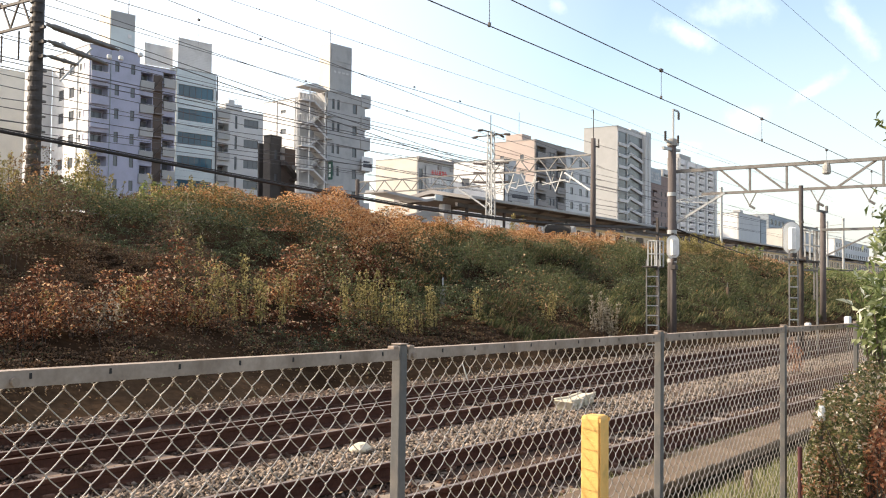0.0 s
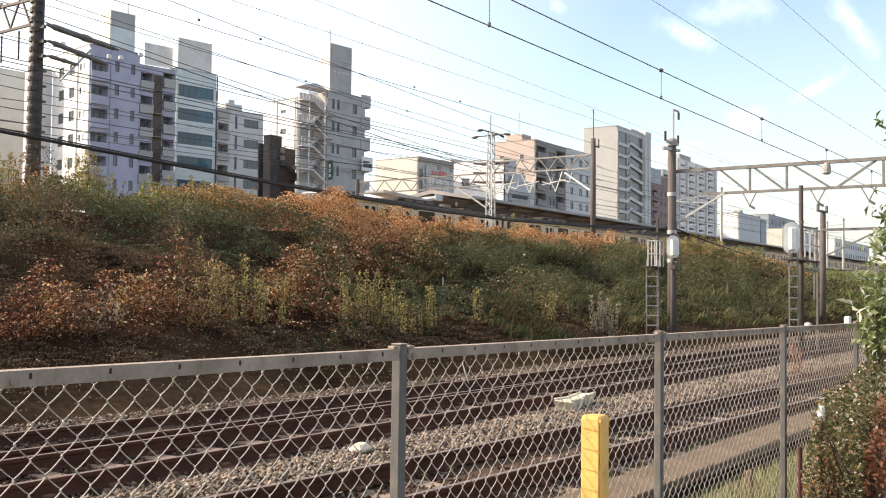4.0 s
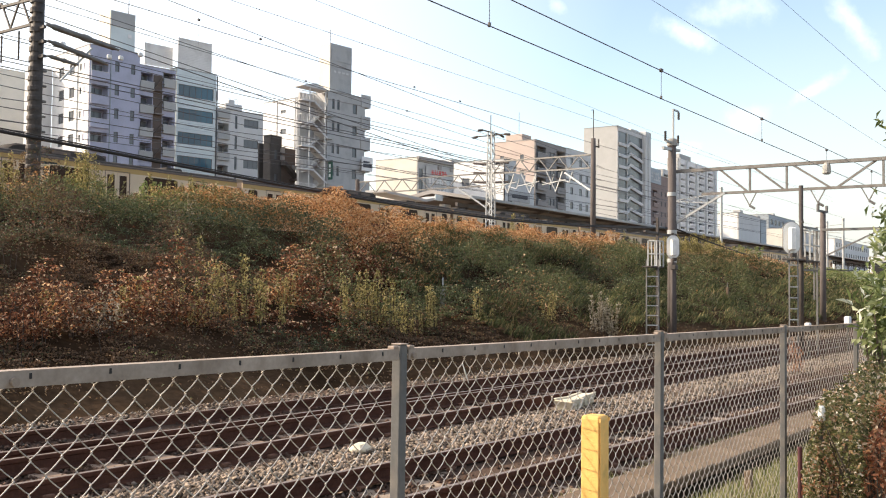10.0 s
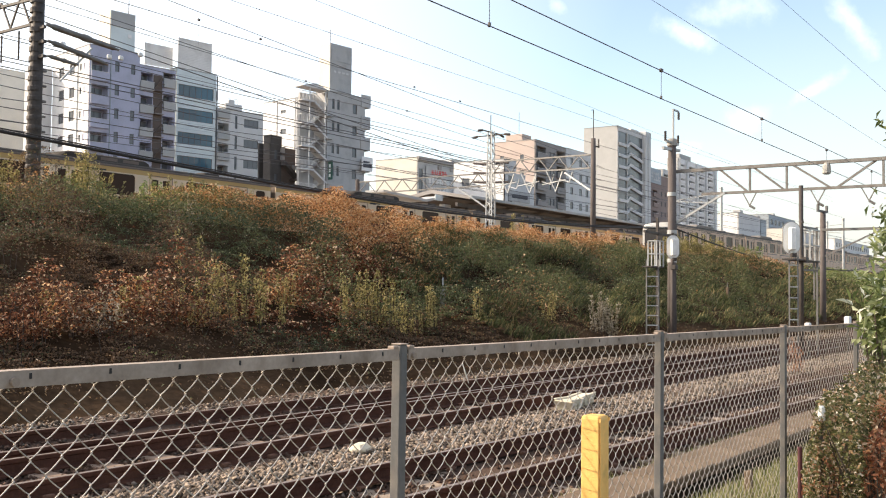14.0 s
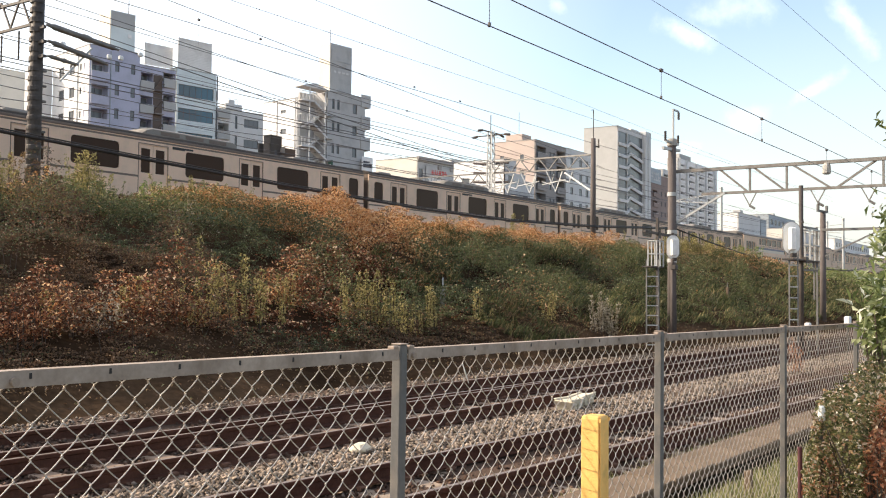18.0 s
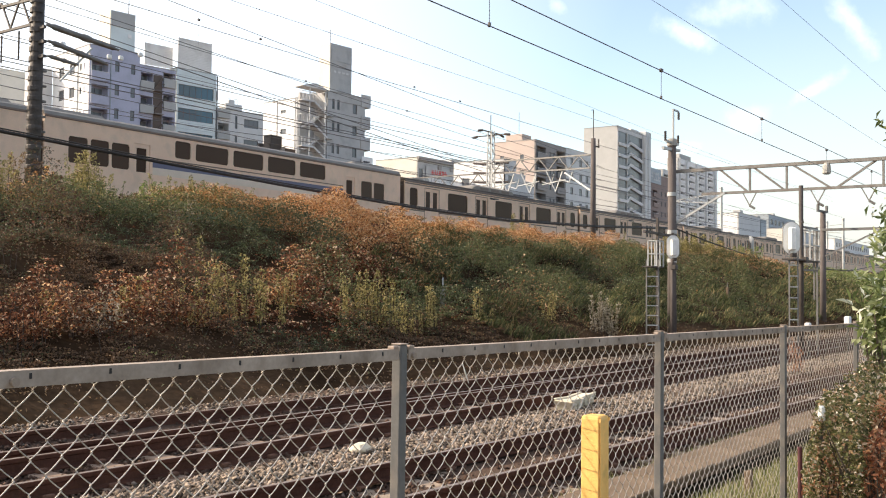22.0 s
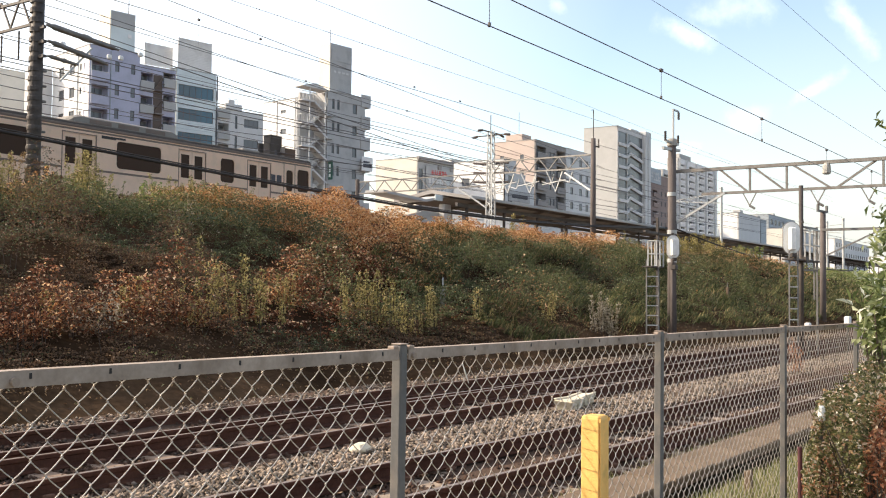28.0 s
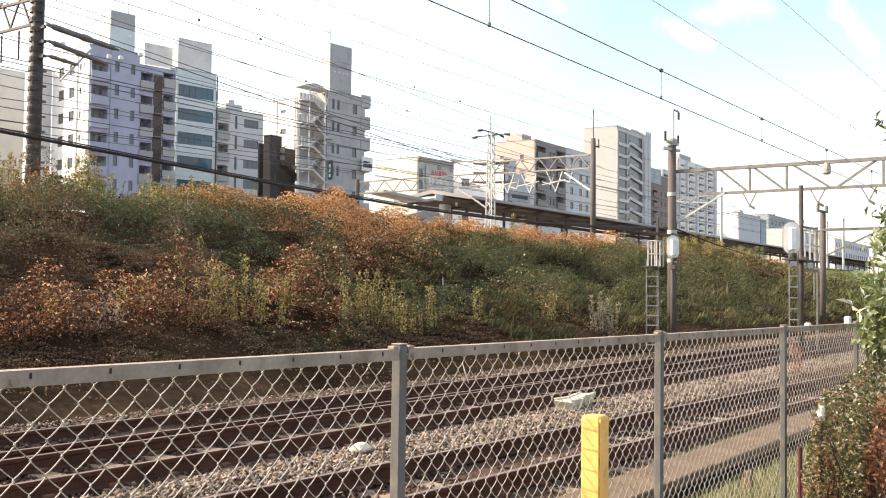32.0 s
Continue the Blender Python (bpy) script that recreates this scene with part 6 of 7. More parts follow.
def weeds():
    rng = np.random.default_rng(5)
    rod = "yellow-green goldenrod clump growing on the embankment slope"
    for x, y, n, h in ((13.6, 15.9, 4, 1.0), (11.7, 13.6, 5, 0.9), (12.4, 13.7, 8, 1.15), (12.9, 13.5, 9, 1.2), (13.5, 13.4, 7, 0.95), (15.7, 13.4, 9, 1.1), (16.3, 13.4, 12, 1.15), (16.8, 13.2, 10, 1.1),
                       (17.4, 13.0, 9, 0.9), (18.2, 13.2, 11, 1.0), (20.2, 13.0, 4, 0.8), (14.4, 14.1, 5, 0.8), (9.3, 14.2, 4, 0.7), (23.5, 13.0, 6, 0.9), (10.4, 13.8, 4, 0.8)):
        weed("goldenrod", rod, x, y, n, h * 1.08, 0.38, "rod", 0.066, rng, plume=0.04, slim=0.045)
    tall = "tall green weed stalks on the embankment top"
    for x, y, n, h, lf in ((12.9, 22.0, 9, 1.7, "rod"), (12.2, 21.5, 7, 1.2, "dry"), (12.55, 21.8, 8, 1.6, "rod"), (17.9, 22.2, 7, 1.3, "rod"), (18.9, 22.3, 7, 1.2, "dry"), (15.4, 22.2, 8, 1.75, "rod"), (14.2, 22.2, 5, 1.1, "rod"), (13.7, 22.4, 6, 1.9, "dry"), (18.6, 22.0, 6, 1.0, "rod"), (19.4, 22.2, 8, 1.2, "rod"), (20.3, 22.4, 7, 1.0, "rod"), (16.2, 22.3, 6, 1.1, "rod"), (16.9, 22.0, 6, 0.9, "dry"), (17.6, 22.3, 7, 1.1, "lime"), (18.1, 22.4, 6, 0.9, "rod"), (21.2, 22.4, 6, 1.0, "dry"), (22.0, 22.3, 5, 0.9, "rod"), (14.8, 22.4, 6, 1.3, "lime"), (13.2, 21.9, 6, 1.0, "lime"), (35.8, 22.3, 5, 0.9, "dry"), (46.5, 22.3, 5, 0.9, "dry"),
                           (37.5, 22.4, 6, 1.5, "rod"), (39.5, 22.4, 4, 1.2, "dry"), (41.8, 22.2, 5, 1.2, "dry"), (44.0, 22.4, 5, 1.1, "dry"), (49.0, 22.3, 5, 1.4, "rod"), (54.0, 22.0, 9, 1.6, "rod"), (57.5, 21.8, 10, 1.7, "rod"), (62.0, 22.0, 10, 1.6, "rod"), (66.0, 22.2, 8, 1.4, "lime"), (18.3, 21.6, 9, 1.35, "rod"), (19.2, 21.6, 9, 1.3, "rod"), (20.4, 21.6, 9, 1.25, "rod"), (13.7, 21.6, 9, 2.0, "orange"), (15.2, 21.6, 10, 1.9, "rod"), (43.5, 21.8, 7, 1.2, "dry"), (60.0, 21.6, 10, 1.6, "rod"), (64.0, 21.6, 10, 1.5, "rod"), (68.0, 21.6, 8, 1.5, "lime")):
        far = x > 50
        weed("weed_clump", tall, x, y, n * 3 if far else n + 3, h * (0.62 if lf == "orange" else 0.86 if x < 16 else 1.0), 1.2 if far else 0.45, lf, 0.12 if far else 0.082, rng, slim=0.16 if far else 0.09)
    for x, y in ((25.4, 12.3), (26.1, 12.4), (24.8, 12.2)):
        weed("pampas_clump", "pale dry pampas grass at the embankment foot", x, y, 9, 1.1, 0.35, "pale", 0.07, rng, plume=0.07, slim=0.03)
    for x, y, n, h in ((21.6, 5.95, 5, 0.85), (22.1, 6.0, 4, 0.6)):
        weed("ballast_weed", "thin reddish weed growing in the ballast beside a track", x, y, n, h, 0.22, "hedgered", 0.05, rng, slim=0.07)
    # pale-leaved shrub and red shrubs low on the slope
    for x, y, lf, n in ((16.6, 19.7, "pale", 3), (16.5, 19.2, "pale", 2), (9.7, 13.6, "pale", 6), (9.0, 13.5, "red", 9), (8.3, 13.2, "red", 7), (10.6, 13.3, "red", 8), (11.2, 14.3, "orange", 7), (14.8, 14.6, "orange", 12), (17.4, 16.4, "orange", 10)):
        weed("shrub", "low autumn-coloured shrub on the embankment slope", x, y, n, 0.70, 0.5, lf, 0.074, rng, slim=0.24)


def hedge():
    """Clipped dark shrub in front of the fence, and grass at the fence foot."""
    rng = np.random.default_rng(8)
    t = thing("hedge_shrub", "dark green glossy shrub beside the fence, its glints painted as pale leaves", "shrub", Matrix.Translation((5.86, 1.40, -0.10)))
    n = 26000
    x = 2.6 * rng.random(n) ** 1.2
    top = 1.0 + 0.13 * x + np.array([0.10 * noise.noise((q * 3.0, 0.0, 3.0)) + 0.06 * noise.noise((q * 9.0, 0.0, 5.0)) for q in x.tolist()]) - 0.35 * np.clip(0.25 - x, 0, 1)
    y, z = rng.uniform(-1, 1, n), rng.random(n) ** 0.8
    y = np.sign(y) * np.abs(y) ** 0.5 * (0.15 - 0.06 * np.clip(z - 0.7, 0, 1))
    x = x + np.array([0.14 * noise.noise((a * 4.0, b * 4.0, 8.0)) for a, b in zip(y.tolist(), z.tolist())])
    v, f = leaf_cloud(np.stack([x, y, 0.03 + z * top], 1), 0.027, np.array([-0.1, -0.1, 0.2]), rng, aspect=1.8, up_bias=0.2)
    part("leaves", tri_mesh("leaves", v, f, LEAF["hedge"]), None, t)
    st = Shape()
    for i in range(30):
        a = rng.uniform(0.1, 2.3)
        st.tube([(a, 0, 0), (a + rng.normal(0, 0.08), rng.normal(0, 0.06), 0.5), (a + rng.normal(0, 0.16), rng.normal(0, 0.12), 0.95)], [0.012, 0.008, 0.003], 4, caps=False)
    part("branch", st, M["bark"], t)
    for name, lab, cx, cy, cz, rx, ry, rz, n, leaf, size in (
            ("red_shrub", "shrub with rusty red young leaves beside the fence", 6.05, 1.20, 0.52, 0.12, 0.10, 0.26, 900, "hedgered", 0.034),
            ("red_shrub", "shrub with rusty red young leaves beside the fence", 6.42, 1.22, 0.72, 0.16, 0.10, 0.24, 900, "hedgered", 0.036),
            ("olive_shrub", "shrub with long pale green leaves in front of the fence", 7.62, 1.45, 1.30, 0.36, 0.18, 0.27, 520, "slender", 0.075),
            ("low_shrub", "thin shrub with reddish dry leaves at the fence foot", 6.02, 1.50, 0.25, 0.17, 0.12, 0.46, 1100, "hedgered", 0.026)):
        t = thing(name, lab, "shrub", Matrix.Translation((cx, cy, -0.10)))
        d = rng.normal(size=(n, 3))
        d /= np.linalg.norm(d, axis=1)[:, None]
        lump = np.array([1.0 + 0.22 * noise.noise(tuple(q * 2.6)) + 0.12 * noise.noise(tuple(q * 7.0)) for q in d])
        r = (rng.random(n) ** 0.33) * lump
        pos = d * r[:, None] * np.array([rx, ry, rz]) + np.array([0, 0, cz + 0.1])
        pos = pos[pos[:, 2] > 0.02]
        v, f = leaf_cloud(pos, size, np.array([0, 0, 0.2]), rng, aspect=1.9, up_bias=0.2)
        part("leaves", tri_mesh("leaves", v, f, LEAF[leaf]), None, t)
        st = Shape()
        for i in range(26):
            a = d[i] * np.array([rx, ry, rz]) * 0.85
            st.tube([(0.05 * a[0], 0.05 * a[1], 0), (a[0] * 0.4, a[1] * 0.4, (cz + 0.1 + a[2]) * 0.55), (a[0], a[1], max(0.1, cz + 0.1 + a[2]))], [0.012, 0.008, 0.003], 4, caps=False)
        part("branch", st, M["bark"], t)
    # tree standing beside the view, its twigs hanging in
    t = thing("tree", "slender tree with long pale green leaves beside the fence", "tree", Matrix.Translation((8.78, 1.2, -0.1)))
    part("trunk", Shape().tube([(0, 0, 0), (0.02, 0.03, 1.2), (-0.03, 0.05, 2.4), (0.0, 0.0, 3.6)], [0.06, 0.05, 0.04, 0.02], 8), M["bark"], t)
    tips = []
    for z0, tx, ty, tz, n, sp in ((1.3, -1.20, 0.30, 1.66, 90, 0.15), (1.2, -1.0, 0.22, 1.52, 70, 0.14), (1.4, -1.38, 0.25, 1.76, 45, 0.11), (1.0, -1.15, 0.30, 1.40, 70, 0.13), (1.6, -0.80, 0.30, 2.05, 60, 0.10), (1.7, -0.95, 0.30, 2.0, 40, 0.08),
                                  (1.9, -1.12, 0.30, 2.24, 12, 0.09), (2.0, -0.9, 0.28, 2.30, 9, 0.08), (2.4, -0.85, 0.30, 2.90, 14, 0.09), (2.6, 0.5, -0.4, 3.4, 60, 0.2), (2.4, 0.6, 0.3, 3.0, 60, 0.2), (2.0, 0.5, -0.3, 2.6, 60, 0.2)):
        part("limb", Shape().tube([(0, 0.03, z0), (tx * 0.5, ty * 0.5, (z0 + tz) / 2 + 0.10), (tx, ty, tz)], [0.014, 0.008, 0.003], 5), M["bark"], t)
        for k in range(n):
            tips.append((tx + rng.normal(0, sp * 1.2), ty + rng.normal(0, sp * 0.6), tz + rng.normal(0, sp * 0.6)))
    v, f = leaf_cloud(np.array(tips), 0.095, np.array([0, 0, 0.0]), rng, aspect=3.8, up_bias=0.0)
    part("crown", tri_mesh("crown", v, f, LEAF["slender"]), None, t)
    # grass along the fence foot
    n = 26000
    x, y = np.where(rng.random(n) < 0.75, rng.uniform(2.5, 14, n), rng.uniform(-12, 24, n)), np.where(rng.random(n) < 0.8, rng.uniform(1.2, 3.0, n), rng.normal(3.85, 0.07, n))
    z = np.array([bank_height(a, b) for a, b in zip(x, y)])
    L = rng.uniform(0.04, 0.16, n)
    ang = rng.uniform(0, 6.28, n)
    w = 0.005
    p = np.stack([x, y, z], 1)
    side = np.stack([np.cos(ang), np.sin(ang), 0 * ang], 1) * w
    tip = p + np.stack([rng.normal(0, 0.04, n), rng.normal(0, 0.04, n), L], 1)
    v = np.stack([p - side, p + side, tip], 1).reshape(-1, 3)
    f = np.arange(3 * n).reshape(-1, 3)
    tagged(part("grass", tri_mesh("grass", v, f, LEAF["verge"]), None), "short yellow-green grass at the fence foot", "grass", kind="stuff")


# ---- railway equipment ----
ALONG = turn_z(1.85)


def wires():
    """Overhead lines: each one runs along its track; a height at two places sets its slope."""
    def run(label, y, a, b, x0, x1, r, m=ALONG, sag=0.03):
        (xa, za), (xb, zb) = a, b
        slope = (zb - za) / (xb - xa)
        pts, n = [], max(8, int((x1 - x0) / 4))
        for i in range(n + 1):
            x = x0 + (x1 - x0) * i / n
            ph = ((x - 15.4) % 34.0) / 34.0
            pts.append((x, y, za + slope * (x - xa) - sag * 4 * ph * (1 - ph) + sag * 0.6))
        t = part("overhead_wire", Shape().tube(pts, r, 4), M["line"])
        t.matrix_basis = m
        tagged(t, label, "wire", group="overhead wires")
    up = "thin dark overhead wire above the upper tracks"
    for y, a, b, r in ((29.4, (26.7, 11.10), (49.85, 10.23), 0.013), (29.4, (28.9, 11.99), (59.8, 12.16), 0.014), (29.4, (25.2, 12.61), (54.8, 11.17), 0.014), (33.4, (36.1, 12.22), (56.5, 11.99), 0.014),
                       (29.4, (20.8, 10.44), (31.8, 9.68), 0.02), (29.3, (20.8, 10.6), (31.8, 9.9), 0.016), (33.4, (20.0, 9.36), (36.2, 9.30), 0.014), (33.4, (20.0, 8.95), (36.2, 8.67), 0.014), (33.4, (36.1, 10.93), (54.3, 11.05), 0.014),
                       (33.4, (36.1, 10.73), (55.0, 10.76), 0.018), (37.4, (40.5, 9.90), (62.5, 10.69), 0.016), (37.4, (22.5, 8.32), (40.5, 8.94), 0.016), (37.4, (22.5, 8.0), (40.5, 8.45), 0.014),
                       (33.4, (60.0, 9.9), (120.0, 10.3), 0.02), (37.4, (60.0, 9.3), (120.0, 9.9), 0.02), (29.4, (60.0, 9.2), (120.0, 9.5), 0.018), (41.5, (60.0, 9.6), (120.0, 10.4), 0.02), (26.0, (60.0, 8.3), (120.0, 8.7), 0.015)):
        s = (b[1] - a[1]) / (b[0] - a[0])
        lo = 15.0 if abs(s) > 0.03 else -20.0
        run(up, y, a, b, lo, (66.0 if abs(s) < 0.06 else 49.0) if abs(s) > 0.03 else 150.0, r)
    for a, b in (((27.6, 12.59), (52.5, 12.51)), ((28.1, 11.51), (52.5, 11.84))):
        run("thin feeder wire along the upper poles", 24.5, a, b, 0.0, 120.0, 0.008)
    low = "dark overhead wire above the lower tracks"
    for y, a, b, r in ((7.7, (10.5, 5.45), (29.9, 5.43), 0.010), (7.7, (12.7, 5.99), (33.5, 6.05), 0.011), (4.9, (11.5, 5.23), (25.8, 5.15), 0.0035), (4.4, (15.3, 6.11), (23.2, 6.04), 0.004)):
        run(low, y, a, b, 2.0, 90.0, r, Matrix(), 0.0)
    for x in (12.1, 18.55, 25.1, 31.6, 38.0):
        d = part("dropper", Shape().tube([(x, 7.7, 5.45), (x, 7.7, 6.0)], 0.006, 4).box(x - 0.05, 7.67, 5.98, x + 0.05, 7.73, 6.05, 0.01).box(x - 0.02, 7.68, 5.43, x + 0.02, 7.72, 5.50, 0.005), M["line"])
        tagged(d, "thin dropper between two overhead wires", "wire", group="droppers of the lower catenary")
    for x, y, z0, z1 in ((30.5, 29.4, 11.0, 12.2), (42.0, 29.4, 11.2, 12.2), (46.5, 29.4, 11.5, 12.2), (47.0, 33.4, 11.2, 12.1), (38.0, 33.4, 10.9, 12.2), (27.0, 29.4, 11.1, 12.2)):
        d = part("dropper", Shape().tube([(x, y, z0), (x, y, z1)], 0.004, 4).box(x - 0.06, y - 0.04, z1 - 0.045, x + 0.06, y + 0.04, z1 + 0.045, 0.015), M["line"])
        d.matrix_basis = ALONG
        tagged(d, "thin dropper between two overhead wires", "wire", group="droppers of the upper catenary")
    # thick black cable sagging along the embankment top
    pts = [(-6, 20.5, 6.0), (3, 20.5, 5.42), (12.1, 20.5, 4.97), (15.9, 20.5, 4.80), (20.9, 20.5, 4.60), (27.7, 20.5, 4.41), (33.8, 20.5, 4.38), (41.4, 20.5, 4.58), (51.4, 20.5, 5.06)]
    tagged(part("black_cable", Shape().tube(pts, 0.042, 8).tube([(x, y - 0.01, z + 0.062) for x, y, z in pts], 0.018, 5), M["cable"], smooth=True), "thick black cable hung along the embankment top", "cable")
    pts = [(51.4, 20.5, 5.06), (56, 20.3, 4.55), (61.2, 20.2, 4.12), (67, 20.1, 3.75), (73.7, 20.0, 3.47), (90, 20, 3.6), (110, 20, 5.0)]
    tagged(part("black_cable", Shape().tube(pts, 0.04, 7), M["cable"], smooth=True), "black cable sagging down from a pole", "cable")
    p = thing("cable_pole", "thin brown pole carrying the black cable", "pole", Matrix.Translation((51.4, 20.5, bank_height(51.4, 20.5))))
    part("pole", Shape().tube([(0, 0, -0.3), (0, 0, 2.2)], 0.09, 8), M["polec"], p)


def insulator(s, a, b, r, n=8):
    """A ribbed insulator bar."""
    a, b = Vector(a), Vector(b)
    s.tube([a, b], r * 0.8, 8)
    for i in range(n):
        q = a.lerp(b, (i + 0.5) / n)
        d = (b - a).normalized() * 0.02
        s.tube([q - d, q + d], r, 10)


def upper_poles():
    # big concrete pole at the crest with three insulated cable ends
    g = 3.3
    t = thing("catenary_pole", "dark banded concrete catenary pole on the embankment top", "catenary pole", Matrix.Translation((15.4, 24.5, g)))
    part("shaft", Shape().tube([(0, 0, -0.4), (0.02, 0, 3.5), (0.05, 0, 7.4)], [0.20, 0.18, 0.16], 14), M["steel_dark"], t, "dark weathered shaft", smooth=True)
    for i in range(20):
        z = 0.9 + i * 0.27
        part("band", Shape().tube([(0.005, 0, z - 0.03), (0.005, 0, z), (0.005, 0, z + 0.08), (0.005, 0, z + 0.11)], [0.192, 0.207 - 0.0012 * i, 0.207 - 0.0012 * i, 0.182], 14), M["steel_dark"], t)
    for i in range(9):
        z = 1.6 + i * 0.42
        part("clamp", Shape().box(0.14, -0.14, z, 0.27, -0.05, z + 0.06, 0.01), M["steel_mid"], t)
    for a, b, r in (((0.05, -0.4, 5.37), (2.3, -0.5, 5.12), 0.09), ((0.1, -0.4, 4.93), (1.95, -0.5, 4.62), 0.075), ((0.1, -0.4, 4.52), (1.0, -0.5, 4.42), 0.058)):
        va, vb = Vector(a), Vector(b)
        part("cable_termination", Shape().tube([va.lerp(vb, q) for q in (0, 0.06, 0.10, 0.45, 0.5, 0.56, 0.62, 0.92, 0.95, 1.0)], [r * k for k in (0.5, 0.6, 0.95, 0.9, 1.15, 1.15, 0.85, 0.75, 0.5, 0.35)], 10), M["steel_pale"], t, "grey-brown cable termination", smooth=True)
    part("brace", Shape().bar((0.5, -0.4, 3.9), (1.45, -0.45, 5.0), 0.05), M["steel_light"], t)
    part("support_arm", Shape().bar((0.0, -0.4, 5.3), (0.0, 0.2, 5.3), 0.08).bar((0, -0.4, 4.9), (0, 0.2, 4.9), 0.08).bar((0, -0.4, 4.5), (0, 0.2, 4.5), 0.08), M["steel_dark"], t)
    s = Shape()
    for z in (5.45, 5.95):
        s.bar((0.0, 0.1, z + (0.2 if z > 5.6 else 0)), (0.3, 12.0, z + (0.5 if z > 5.6 else 0.1)), 0.07)
    for i in range(12):
        s.bar((0.02 * i, 0.3 + i, 5.47), (0.02 * i + 0.01, 0.8 + i, 6.3), 0.045)
        s.bar((0.02 * i, 0.8 + i, 6.3), (0.02 * i + 0.01, 1.3 + i, 5.47), 0.045)
    part("portal_beam", s, M["steel_dark"], t, "steel lattice portal beam")
    s = Shape()
    for k in range(4):
        insulator(s, (0.1 + k * 0.02, 1.0 + k * 0.9, 5.4), (0.1 + k * 0.02, 1.0 + k * 0.9, 4.6), 0.03, 6)
    part("insulator_string", s, M["steel_dark"], t)
    # white junction boxes on the wires
    for u, y, z in ((20.5, 28.9, 9.75), (22.4, 28.9, 9.7), (22.9, 28.9, 9.76), (19.6, 28.9, 9.76), (24.0, 29.2, 10.15)):
        o = part("wire_clamp", Shape().box(u - 0.09, y - 0.06, z - 0.08, u + 0.09, y + 0.06, z + 0.08, 0.03), M["white"])
        o.matrix_basis = ALONG
        tagged(o, "small white clamp on the overhead wires", "wire clamp", group="wire clamps")
    # pole and lattice mast with the portal between them
    t = thing("catenary_pole", "slim dark concrete catenary pole carrying a portal", "catenary pole", Matrix.Translation((49.4, 24.5, g)))
    part("shaft", Shape().tube([(0, 0, -0.4), (0, 0, 6.8)], [0.17, 0.13], 12), M["polec"], t, smooth=True)
    part("top_bracket", Shape().bar((-0.1, 0, 6.4), (0.7, 0, 6.4), 0.07).bar((0.66, 0, 6.35), (0.66, 0, 6.85), 0.06).tube([(0, 0, 6.8), (0, 0, 8.4)], 0.03, 6).bar((0, 0, 8.4), (-0.25, 0, 8.35), 0.04), M["steel_dark"], t)
    t = thing("lattice_mast", "pale steel lattice mast carrying portal beams and insulators", "catenary mast", Matrix.Translation((52.5, 33.2, 3.4)))
    s = Shape()
    for sx in (-0.24, 0.24):
        for sy in (-0.24, 0.24):
            s.bar((sx, sy, 0), (sx * 0.6, sy * 0.6, 8.3), 0.06)
    for i in range(17):
        z = i * 0.48
        k = 1 - 0.4 * z / 8.3
        q = 1 - 0.4 * (z + 0.48) / 8.3
        e = 0.24
        sg = 1 if i % 2 else -1
        for y in (-e, e):
            s.bar((-e * k * sg, y * k, z), (e * q * sg, y * q, z + 0.48), 0.035)
        for x in (-e, e):
            s.bar((x * k, -e * k * sg, z), (x * q, e * q * sg, z + 0.48), 0.035)
    part("lattice", s, M["steel_light"], t)
    part("cross_arm", Shape().bar((-0.9, 0, 8.2), (0.9, 0, 8.2), 0.07).bar((0, -1.0, 8.0), (0, 1.0, 8.0), 0.07), M["steel_dark"], t)
    s = Shape()
    for q in (-1.0, 1.0):
        insulator(s, (q, 0, 8.2), (q * 1.5, 0, 8.1), 0.08, 5)
        insulator(s, (0, q, 8.0), (0, q * 1.4, 7.95), 0.08, 5)
    for z in (5.0, 5.6, 6.2):
        insulator(s, (0.1, -0.3, z), (0.2, -1.2, z), 0.08, 7)
        insulator(s, (0.0, 0.3, z), (0.0, 1.3, z + 0.1), 0.08, 7)
    part("insulators", s, M["polec"], t, "dark ribbed insulators")
    part("top_rod", Shape().tube([(-0.05, 0, 8.3), (-0.05, 0, 9.3)], 0.03, 6), M["steel_dark"], t)
    b = thing("portal_beam", "pale steel lattice portal beam over the upper tracks", "portal beam", Matrix.Translation((49.4, 24.5, 0)))
    def beam(p, q, zt, zb, n):
        s = Shape()
        p, q = Vector(p), Vector(q)         # z: rise over the common height
        s.bar(p + Vector((0, 0, zt)), q + Vector((0, 0, zt)), 0.08)
        s.bar(p + Vector((0, 0, zb)), q + Vector((0, 0, zb)), 0.08)
        for i in range(n):
            a, c = p.lerp(q, i / n), p.lerp(q, (i + 1) / n)
            m_ = a.lerp(c, 0.5)
            s.bar(a + Vector((0, 0, zb)), m_ + Vector((0, 0, zt)), 0.05)
            s.bar(m_ + Vector((0, 0, zt)), c + Vector((0, 0, zb)), 0.05)
        return s
    part("near_span", beam((0, 0.2, 0), (3.1, 8.5, 0.5), 9.2, 8.45, 5), M["steel_mid"], b)
    part("far_span", beam((3.1, 8.9, 0), (3.0, 19.5, 0), 9.0, 8.2, 7), M["steel_mid"], b)
    part("knee_brace", Shape().bar((0, 0.15, 7.2), (0.8, 2.2, 8.4), 0.09).bar((3.1, 9.0, 6.8), (3.0, 11.2, 8.2), 0.09), M["steel_light"], b)
    for k in range(5):
        y = 1.6 + k * 1.5
        part("hanger", Shape().bar((y * 0.37, y, 8.4), (y * 0.37, y + 0.2, 7.8), 0.05).bar((y * 0.37, y + 0.2, 7.8), (y * 0.37, y + 0.8, 8.0), 0.045), M["steel_light"], b)
